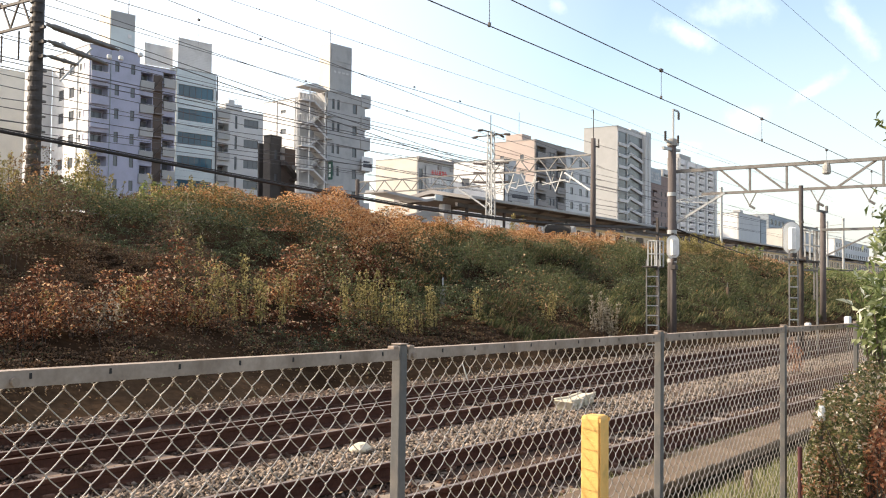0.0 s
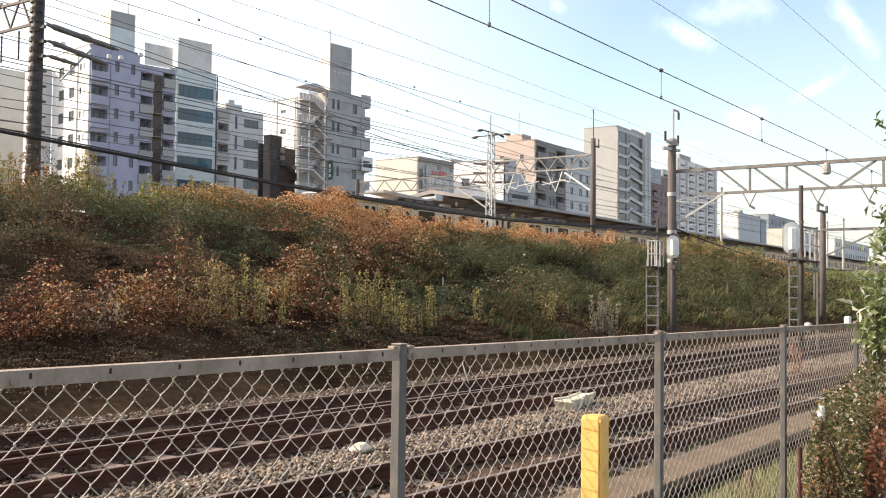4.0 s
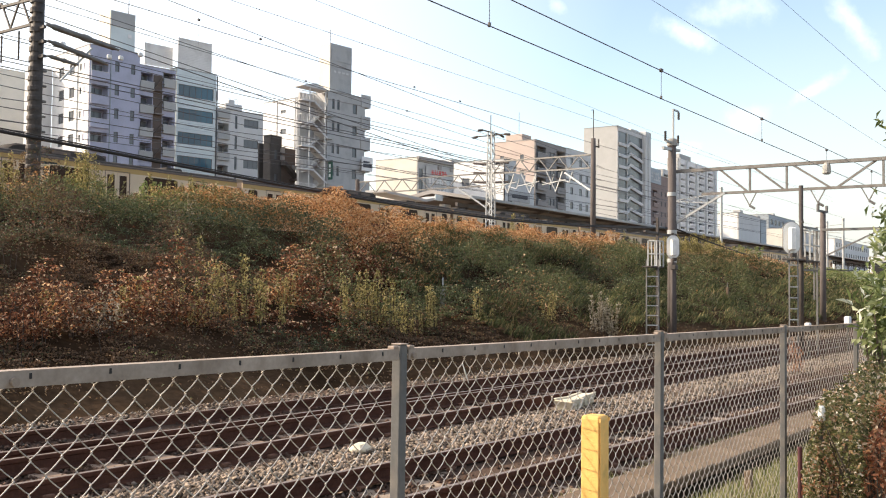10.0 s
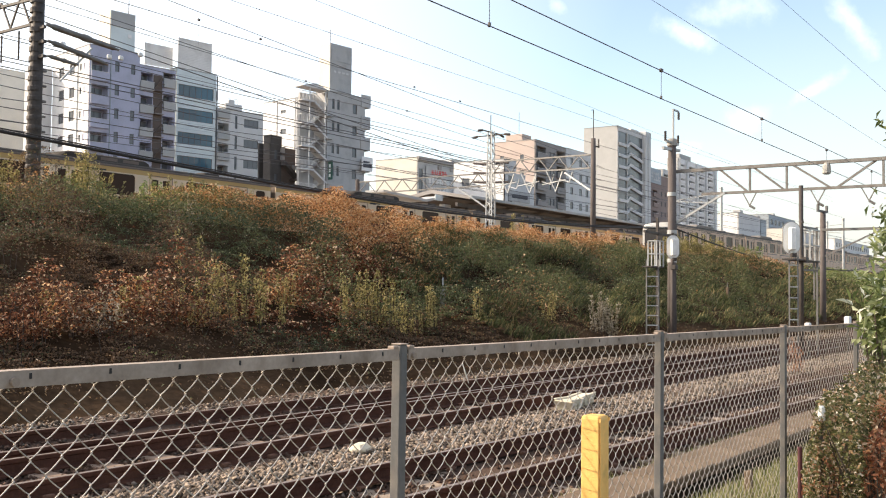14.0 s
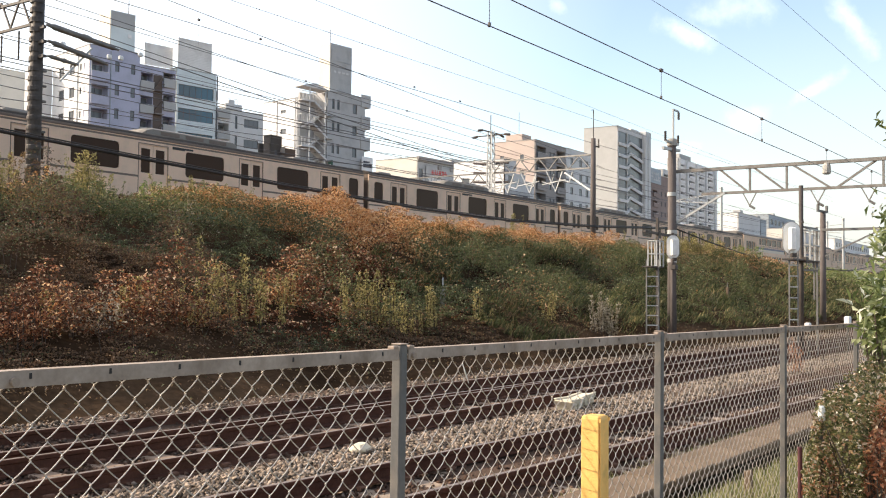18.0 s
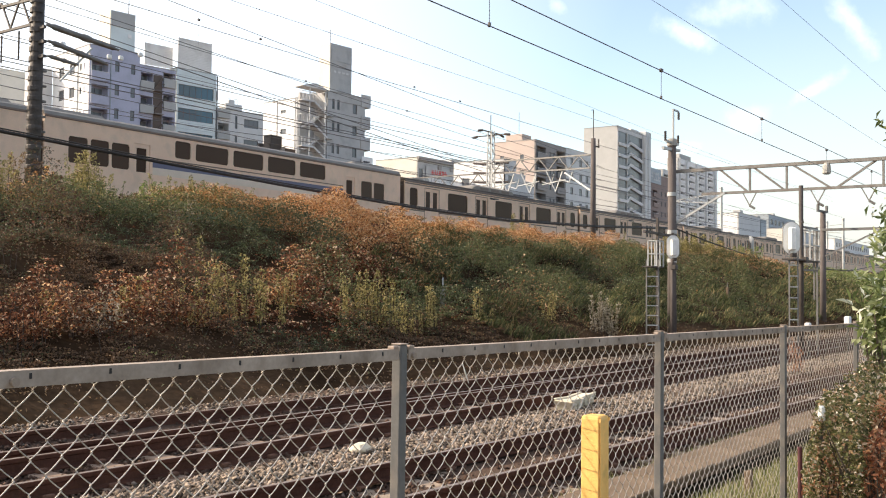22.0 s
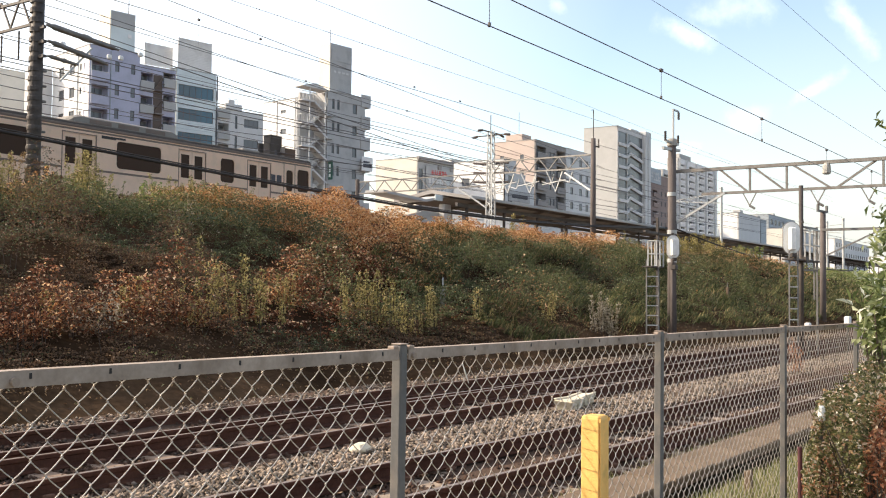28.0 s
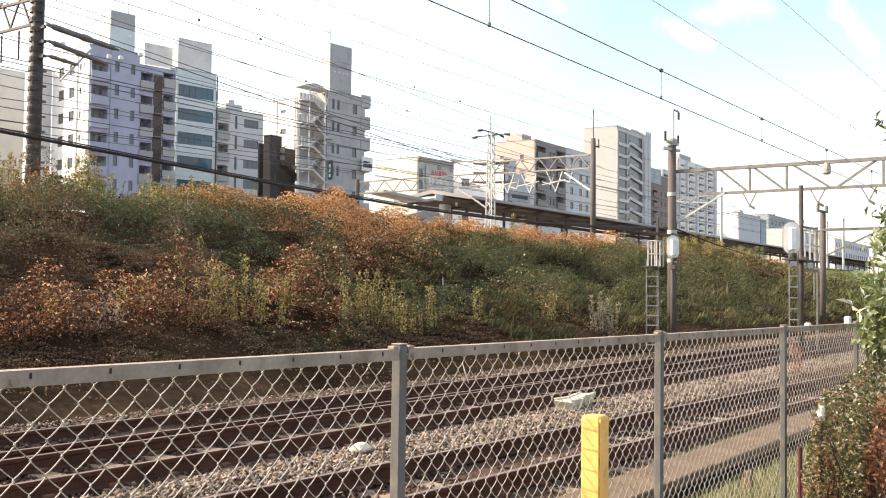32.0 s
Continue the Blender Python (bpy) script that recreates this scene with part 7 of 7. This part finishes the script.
    for y, z in ((2.4, 8.5), (4.6, 8.6), (6.6, 8.75)):
        part("cantilever", Shape().bar((y * 0.37, y, z), (y * 0.37 + 0.1, y + 0.5, z - 1.15), 0.06).bar((y * 0.37 + 0.1, y + 0.5, z - 1.15), (y * 0.37 + 0.05, y + 1.1, z + 0.1), 0.06).bar((y * 0.37, y - 0.2, z - 0.5), (y * 0.37 + 0.1, y + 1.4, z - 0.7), 0.05), M["steel_light"], b)
    part("far_leg", Shape().tube([(3.0, 19.6, 3.4), (3.0, 19.6, 9.2)], 0.14, 8), M["polec"], b)
    # thin mast further off
    for x, y, z in ((94.6, 33.0, 12.0), (112.0, 25.6, 9.8), (138.0, 33.6, 11.4), (150.0, 26.6, 10.2)):
        t = thing("catenary_pole", "distant grey steel catenary mast", "catenary pole", Matrix.Translation((x, y, 3.38)), group="distant masts")
        part("shaft", Shape().tube([(0, 0, 0), (0, 0, z - 3.38)], 0.13, 8), M["steel_light"], t)
        part("cross_arm", Shape().bar((0, -0.1, z - 5.0), (0, 5.0, z - 4.6), 0.08).bar((0, 0, z - 4.0), (0, 4.9, z - 4.55), 0.06).bar((-0.6, 0, z - 3.6), (0.6, 0, z - 3.6), 0.06), M["steel_light"], t)


def lower_poles():
    # concrete pole at the embankment foot with the truss beam over the lower tracks
    t = thing("catenary_pole", "weathered brown concrete catenary pole at the embankment foot", "catenary pole", Matrix.Translation((29.55, 11.9, 0.0)))
    part("shaft", Shape().tube([(0, 0, -0.6), (0, 0, 6.2)], [0.145, 0.125], 14), M["polec"], t, smooth=True)
    part("cap", Shape().tube([(0, 0, 6.2), (0, 0, 6.42)], [0.17, 0.14], 12), M["concrete"], t)
    part("cross_arm", Shape().bar((-0.75, 0, 6.05), (0.6, 0, 6.12), 0.09).bar((-0.5, 0, 6.3), (0.5, 0, 6.3), 0.07), M["steel_light"], t)
    for q in (-0.55, 0.5):
        s = Shape()
        insulator(s, (q, 0, 6.3), (q, 0, 6.6), 0.04, 5)
        part("insulator", s, M["steel_dark"], t)
    s = Shape()
    insulator(s, (0.55, 0, 7.12), (0.55, 0, 7.35), 0.04, 4)
    part("insulator", s, M["steel_dark"], t)
    part("top_rod", Shape().tube([(0.1, 0, 6.4), (0.1, 0, 7.4)], 0.035, 6).bar((0.1, 0, 7.38), (0.55, 0, 7.38), 0.05), M["steel_light"], t)
    for z in (4.6, 3.4, 2.5):
        part("band", Shape().tube([(0, 0, z), (0, 0, z + 0.12)], 0.15, 14), M["steel_light"], t)
    b = thing("truss_beam", "long steel truss beam across the lower tracks", "truss beam", Matrix.Translation((29.75, 11.6, 0)))
    L = -9.9
    zt, zb = 5.40, 4.64
    part("top_chord", Shape().bar((0, 0.3, zt), (0, L, zt), 0.11, 0.10), M["steel_pale"], b)
    part("bottom_chord", Shape().bar((0, -0.6, zb), (0, L, zb), 0.08, 0.08), M["steel_pale"], b)
    for side in (1, -1):
        for a, c in ((3.40, 2.50), (2.35, 1.40), (1.20, 0.08)):
            part("diagonal", Shape().bar((0, -4.55 + side * a, zt), (0, -4.55 + side * c, zb), 0.06), M["steel_pale"], b)
        for a in (2.44, 1.34):
            part("upright", Shape().bar((0, -4.55 + side * a, zb), (0, -4.55 + side * a, zt), 0.06), M["steel_pale"], b)
    part("knee_brace", Shape().bar((-0.1, 0.2, 3.75), (-0.05, -1.35, zb), 0.07), M["steel_light"], b)
    part("leg", Shape().tube([(0, L, -0.2), (0, L, zt + 0.2)], 0.17, 10), M["polec"], b)
    for y in (-2.1, -4.1, -5.5):
        sh = Shape().bar((0, y - 0.22, zb), (0, y, zb - 0.42), 0.03).bar((0, y + 0.22, zb), (0, y, zb - 0.42), 0.03)
        insulator(sh, (0, y, zb - 0.42), (0, y - 0.16, zb - 0.52), 0.04, 3)
        part("contact_arm", sh, M["steel_pale"], b)
    part("insulator_box", Shape().tube([(0, -4.35, zt - 0.02), (0, -4.35, zt - 0.1), (0, -4.35, zt - 0.32), (0, -4.35, zt - 0.36)], [0.07, 0.11, 0.13, 0.08], 10), M["concrete"], b)
    # signals
    def signal(x, y, post_h, post_m, head_z, cage, ladder_dx, label, turn, cage_x, head_at, big=1.0, wide=0.2):
        t = thing("railway_signal", label, "signal", Matrix.Translation((x, y, -0.2)))
        part("post", Shape().tube([(0, 0, 0), (0, 0, post_h)], 0.06, 10), post_m, t, smooth=True)
        R_ = Matrix.Translation((*head_at, head_z - 0.4 * (big - 1))) @ turn_z(turn) @ Matrix.Diagonal((big, 1, big, 1))
        ring = [(0.23 * math.cos(a) * 1.0, (0.20 if math.sin(a) > 0 else -0.20) + 0.23 * math.sin(a)) for a in [2 * math.pi * (k + 0.5) / 20 for k in range(20)]]
        part("backboard", Shape().loft([[(px_, 0.0, pz) for px_, pz in ring], [(px_, 0.03, pz) for px_, pz in ring]]), M["white"], t, "white oval signal backboard seen from behind", at=R_)
        part("lamp_housing", Shape().box(-0.10, -0.17, -0.33, 0.08, -0.002, 0.28, 0.03), M["white"], t, "white lamp housing", at=R_)
        part("cable_box", Shape().box(-0.06, -0.14, -0.52, 0.10, -0.02, -0.40, 0.02), M["steel_dark"], t, at=R_)
        part("rim", Shape().loft([[(px_ * 1.06, 0.005, pz * 1.03) for px_, pz in ring], [(px_ * 1.06, 0.028, pz * 1.03) for px_, pz in ring]]), M["acgrey"], t, at=R_)
        part("lamp_hood", Shape().box(-0.06, 0.03, 0.1, 0.06, 0.2, 0.14, 0.01).box(-0.06, 0.03, -0.2, 0.06, 0.2, -0.16, 0.01), M["black"], t, at=R_)
        part("bracket", Shape().bar((-0.3, -0.12, head_z - 0.45), (0.1, 0, head_z - 0.45), 0.06).bar((-0.3, -0.12, head_z + 0.46), (0.1, 0, head_z + 0.46), 0.06).box(-0.3, -0.22, head_z - 0.62, -0.1, -0.05, head_z - 0.47, 0.02), M["steel_dark"], t)
        cz = head_z - 0.55
        lo, hi = cage_x
        for cx in (lo, (lo + hi) / 2, hi):
            for cy in (-0.14, 0.12):
                part("cage_post", Shape().bar((cx, cy, cz), (cx, cy, cz + cage), 0.035), M["steel_light"], t)
        for z in (cz + cage, cz + cage * 0.5):
            part("cage_rail", Shape().bar((lo, -0.14, z), (hi, -0.14, z), 0.03).bar((lo, 0.12, z), (hi, 0.12, z), 0.03).bar((lo, -0.14, z), (lo, 0.12, z), 0.03).bar((hi, -0.14, z), (hi, 0.12, z), 0.03), M["steel_light"], t)
        part("platform", Shape().box(min(lo, ladder_dx - 0.2), -0.16, cz - 0.03, max(hi, ladder_dx + 0.2), 0.14, cz + 0.01, 0.005), M["steel_dark"], t)
        side = Vector((0.574, -0.819, 0.0)) * wide
        mid = Vector((ladder_dx, -0.1, 0.0))
        for q in (mid - side, mid + side):
            part("ladder_rail", Shape().bar(q, q + Vector((0, 0, cz + 0.2)), 0.034), M["steel_mid"], t)
        for i in range(int(cz / 0.28)):
            up = Vector((0, 0, 0.25 + i * 0.28))
            part("rung", Shape().bar(mid - side + up, mid + side + up, 0.03), M["steel_light"], t)
        return t
    t = signal(28.35, 11.4, 3.4, M["polec"], 3.05, 0.75, -1.75, "white-backed railway signal with a service ladder at the embankment foot", -52, (-1.55, -1.05), (-0.26, -0.12), 0.82, 0.17)
    part("tall_post", Shape().bar((-1.15, 0, 0), (-1.15, 0, 3.95), 0.07).bar((-0.95, 0.05, 0), (-0.95, 0.05, 2.3), 0.05).bar((-2.1, 0, 3.5), (0.2, 0, 3.45), 0.07), M["steel_dark"], t)
    t = signal(26.95, 7.23, 4.65, M["steel_dark"], 3.2, 0.85, -1.1, "railway signal on a dark steel post with cage and ladder", -52, (0.35, 1.3), (-0.72, 0.05), 0.98, 0.11)
    part("side_frame", Shape().bar((0.15, 0.0, 2.4), (1.2, -0.1, 2.4), 0.05).bar((1.2, -0.1, 0.0), (1.2, -0.1, 3.6), 0.05).bar((0.9, -0.1, 1.6), (0.9, -0.1, 3.5), 0.04).bar((0.1, 0.0, 3.55), (1.2, -0.1, 3.55), 0.05), M["steel_mid"], t)
    # small equipment cases beside the line
    for x, y, w, h in ((26.7, 7.0, 0.10, 1.0), (31.1, 7.0, 0.12, 1.1)):
        c = thing("equipment_case", "small pale equipment case beside the track", "equipment case", Matrix.Translation((x, y, -0.2)), group="equipment cases")
        part("post", Shape().tube([(0, 0, 0), (0, 0, h - 0.3)], 0.035, 8), M["steel_dark"], c)
        part("case", Shape().box(-w, -w * 0.7, h - 0.24, w, w * 0.7, h, 0.03), M["white"], c)
    t = thing("catenary_pole", "dark brown catenary pole beside the lower tracks", "catenary pole", Matrix.Translation((48.4, 12.0, 0)))
    part("shaft", Shape().tube([(0, 0, -0.4), (0.1, 0, 5.5)], [0.16, 0.13], 12), M["polec"], t, smooth=True)
    part("cross_arm", Shape().bar((-0.9, 0, 5.45), (0.9, 0, 5.5), 0.09).tube([(-0.8, 0, 5.5), (-0.8, 0, 5.75)], 0.07, 6).tube([(0.8, 0, 5.5), (0.8, 0, 5.8)], 0.07, 6), M["steel_mid"], t)
    part("beam", Shape().bar((0, 0, 4.6), (0, -9.6, 4.6), 0.12).bar((0, 0, 3.3), (0, -2.6, 4.55), 0.07), M["steel_mid"], t)
    part("leg", Shape().tube([(0, -9.6, -0.3), (0, -9.6, 4.8)], 0.16, 8), M["polec"], t)


def track_clutter():
    for x, y, turn, tilt, half in ((12.55, 6.60, 10, 3, 0.28), (13.14, 6.70, 6, -3, 0.30)):
        c = thing("concrete_block", "broken pale concrete trough piece lying on the ballast", "concrete block", pose(x, y, -0.13, tilt, tilt, turn), group="broken trough pieces")
        part("slab", Shape().loft([[(px_, -d, z) for px_, d, z in ((-half * k, 0.13 * j, z0), (half * k, 0.13 * j, z0), (half * k, -0.13 * j, z0), (-half * k, -0.13 * j, z0))] for z0, k, j in ((0.0, 0.72, 0.7), (0.05, 0.80, 0.8), (0.125, 1.0, 1.0), (0.145, 0.97, 0.95))]), M["cream"], c)
        part("rim", Shape().box(-half, -0.14, 0.145, half, -0.09, 0.165, 0.008).box(-half, 0.09, 0.145, half, 0.14, 0.165, 0.008), M["cream"], c)
        for q in (-0.12, 0.1):
            part("lump", Shape().box(q - 0.045, -0.16, 0.0, q + 0.045, -0.08, 0.12, 0.035), M["cream"], c)
    c = thing("marker_stone", "small white painted stone beside the rail", "marker stone", pose(7.85, 6.52, -0.14, 0, 0, 20))
    part("stone", Shape().box(-0.13, -0.09, 0, 0.13, 0.09, 0.11, 0.045), M["cream"], c)
    t = thing("maroon_post", "thin maroon post at the fence foot", "post", Matrix.Translation((5.99, 1.62, -0.1)))
    part("shaft", Shape().tube([(0, 0, 0), (0, 0, 0.75)], 0.014, 8).tube([(0, 0, 0.3), (0, 0, 0.33)], 0.022, 8), M["maroon"], t)
    t = thing("white_stake", "white capped stake half hidden by the shrub", "stake", Matrix.Translation((6.00, 1.50, -0.075)))
    part("shaft", Shape().tube([(0, 0, 0), (0, 0, 0.92)], 0.012, 8), M["steel_dark"], t)
    part("cap", Shape().tube([(0, 0, 0.89), (0, 0, 0.93), (0, 0, 0.965), (0, 0, 0.975)], [0.022, 0.023, 0.021, 0.010], 10), M["white"], t)
    t = thing("wire_scrap", "bent scrap of pale wire caught in the fence mesh", "wire", Matrix.Translation((2.775, 1.852, 1.262)))
    part("strand", Shape().tube([(-0.016, 0, 0.045), (-0.006, -0.004, 0.016), (0.004, 0, 0.006), (0.03, 0.004, -0.026)], [0.0016, 0.0028, 0.0028, 0.0016], 6), M["white"], t)
    t = thing("grey_stake", "short grey concrete stake in the grass behind the fence", "stake", Matrix.Translation((8.1, 2.6, -0.12)))
    part("shaft", Shape().box(-0.03, -0.03, 0, 0.03, 0.03, 0.22, 0.008), M["trough"], t)
    t = thing("marker_stake", "short pale stake standing on the grown slope", "stake", Matrix.Translation((43.5, 14.9, bank_height(43.5, 14.9))))
    part("shaft", Shape().box(-0.06, -0.06, -0.1, 0.06, 0.06, 0.48, 0.015), M["trough"], t)
    part("tip", Shape().tube([(0, 0, 0.48), (0, 0, 0.68)], 0.025, 6), M["steel_mid"], t)
    t = thing("survey_post", "grey survey post standing on the slope", "post", Matrix.Translation((21.1, 14.8, bank_height(21.1, 14.8) - 0.26)))
    part("shaft", Shape().tube([(0, 0, 0), (0, 0, 0.75)], 0.07, 8), M["concrete"], t)
    part("tip", Shape().tube([(0, 0, 0.75), (0, 0, 1.05)], 0.02, 6), M["steel_light"], t)


# ---- station ----
def station():
    m = Matrix.Translation((0, 0, 3.4)) @ ALONG
    p = thing("station_platform", "long concrete station platform beside the upper track", "platform", m, kind="structure")
    part("slab", Shape().box(63, 39.3, 0.9, 270, 47.0, 1.27, 0.03), M["platform"], p)
    part("edge_wall", Shape().box(63, 39.5, 0.0, 270, 39.7, 0.9), M["concrete"], p)
    part("ramp", Shape().loft([[(x, 39.6, 0.0), (x, 46.8, 0.0), (x, 46.8, z), (x, 39.6, z)] for x, z in ((55, 0.1), (63, 1.27))]), M["platform"], p)
    c = thing("platform_canopy", "dark platform canopy with a pale gutter edge", "canopy", m)
    ring = lambda x, k: [(x, 40.0, 5.35 + k), (x, 43.6, 5.95 + k), (x, 47.2, 5.35 + k)]
    part("roof_sheet", Shape().loft([ring(x, 0.12) + list(reversed(ring(x, 0.0))) for x in (65, 270)]), M["canopy"], c)
    part("gutter", Shape().box(65, 39.86, 5.33, 270, 40.0, 5.55, 0.02), M["canopytop"], c, "pale gutter along the canopy edge")
    part("fascia", Shape().loft([[(64.8, 39.95, 5.25), (64.8, 43.6, 5.85), (64.8, 47.25, 5.25), (64.8, 47.25, 5.5), (64.8, 43.6, 6.15), (64.8, 39.95, 5.5)], [(65.0, 39.95, 5.25), (65.0, 43.6, 5.85), (65.0, 47.25, 5.25), (65.0, 47.25, 5.5), (65.0, 43.6, 6.15), (65.0, 39.95, 5.5)]]), M["w_taupe"], c)
    part("ceiling_beam", Shape().box(65, 41.2, 4.75, 270, 41.45, 5.05).box(65, 45.7, 4.75, 270, 45.95, 5.05), M["canopy"], c)
    for i in range(34):
        x = 66.5 + i * 6
        part("column", Shape().bar((x, 41.3, 1.27), (x, 41.3, 4.75), 0.18), M["steel_dark"], c)
        part("rafter", Shape().bar((x, 40.1, 5.22), (x, 43.6, 5.8), 0.12, 0.2).bar((x, 43.6, 5.8), (x, 47.1, 5.22), 0.12, 0.2), M["canopy"], c)
        if i < 20:
            part("strip_light", Shape().box(x + 1.0, 41.9, 3.95, x + 3.6, 42.05, 4.05, 0.01), M["white"], c, "white strip lamp housing")
    s = thing("platform_shed", "low grey roof and wall at the platform end", "shed", m)
    part("roof", Shape().loft([[(57, y, z), (62.5, y, z - 0.25), (65.6, y, z + 0.35), (65.6, y, z + 0.55), (62.5, y, z - 0.05), (57, y, z + 0.2)] for y, z in ((42.5, 5.2), (44.2, 5.2))]), M["w_grey"], s)
    part("wall", Shape().loft([[(59.0, y, 0.0), (66.4, y, 0.0), (66.4, y, 4.4), (63.0, y, 4.3), (59.0, y, 3.4)] for y in (43.2, 43.4)]), M["w_grey"], s, "grey sloping wall")
    part("pillar", Shape().box(65.2, 42.6, 0, 66.2, 43.1, 5.0, 0.03), M["w_lgrey"], s)
    part("red_gable", Shape().loft([[(54.6, y, 2.4), (58.8, y, 2.4), (57.6, y, 4.6), (56.8, y, 4.6)] for y in (50.0, 54.0)]), M["red_roof"], s)
    part("notice_panel", Shape().box(63.5, 42.3, 5.15, 64.5, 42.4, 5.6, 0.02), M["w_teal"], s)
    # rust-red barrier beside the line further on
    b = thing("trackside_barrier", "rust-brown steel barrier along the upper track", "barrier", Matrix.Translation((0, 26.9, 3.38)) @ ALONG, kind="structure")
    for i in range(44):
        part("panel", Shape().box(82 + i * 3, 0, 0.0, 84.94 + i * 3, 0.06, 1.15, 0.01), M["rust"], b)
    # railing at the foot of the lavender house
    f = thing("roadside_railing", "pale steel railing behind the upper tracks", "railing", Matrix.Translation((0, 47.5, 3.38)) @ ALONG)
    for i in range(26):
        part("post", Shape().bar((12 + i * 2, 0, 0), (12 + i * 2, 0, 1.3), 0.07), M["steel_light"], f)
    part("rail", Shape().bar((12, 0, 1.28), (62, 0, 1.28), 0.07).bar((12, 0, 0.8), (62, 0, 0.8), 0.05), M["steel_light"], f)


# ---- build ----
ground()
bed()
lower_tracks()
upper_tracks()
NEAR_CARS, FAR_CARS = trains()
embankment_plants()
weeds()
hedge()
wires()
upper_poles()
lower_poles()
track_clutter()
station()
buildings()
marker_post()
fence()


# ---- what moves ----
NEAR_HEAD = [(0.0, 432.0), (11.0, 154.0), (13.0, 102.2), (14.5, 62.8), (16.5, 12.0), (17.0, -0.5), (18.0, -24.8), (19.0, -49.3), (20.0, -73.6), (21.0, -98.0), (22.0, -121.9), (23.0, -145.9), (24.0, -170.3), (25.0, -194.6), (26.5, -231.0), (28.0, -267.9), (28.5, -280.3), (30.0, -317.2), (32.0, -366.5)]
FAR_HEAD = [(0.0, 73.4), (1.5, 62.8), (2.5, 54.8), (3.5, 46.2), (5.5, 27.7), (9.0, -12.0), (10.5, -32.0), (11.95, -52.0), (14.6, -92.0), (18.0, -146.0), (22.0, -212.0), (26.0, -282.0), (32.0, -390.0)]


def motions():
    for cars, y, head in ((NEAR_CARS, 29.45, NEAR_HEAD), (FAR_CARS, 37.45, FAR_HEAD)):
        line = Matrix.Translation((0, y, 0)) @ UP
        for ob, behind in cars:
            walk(ob, [(t, line @ Matrix.Translation((u + behind, 0, 0))) for t, u in head])


motions()
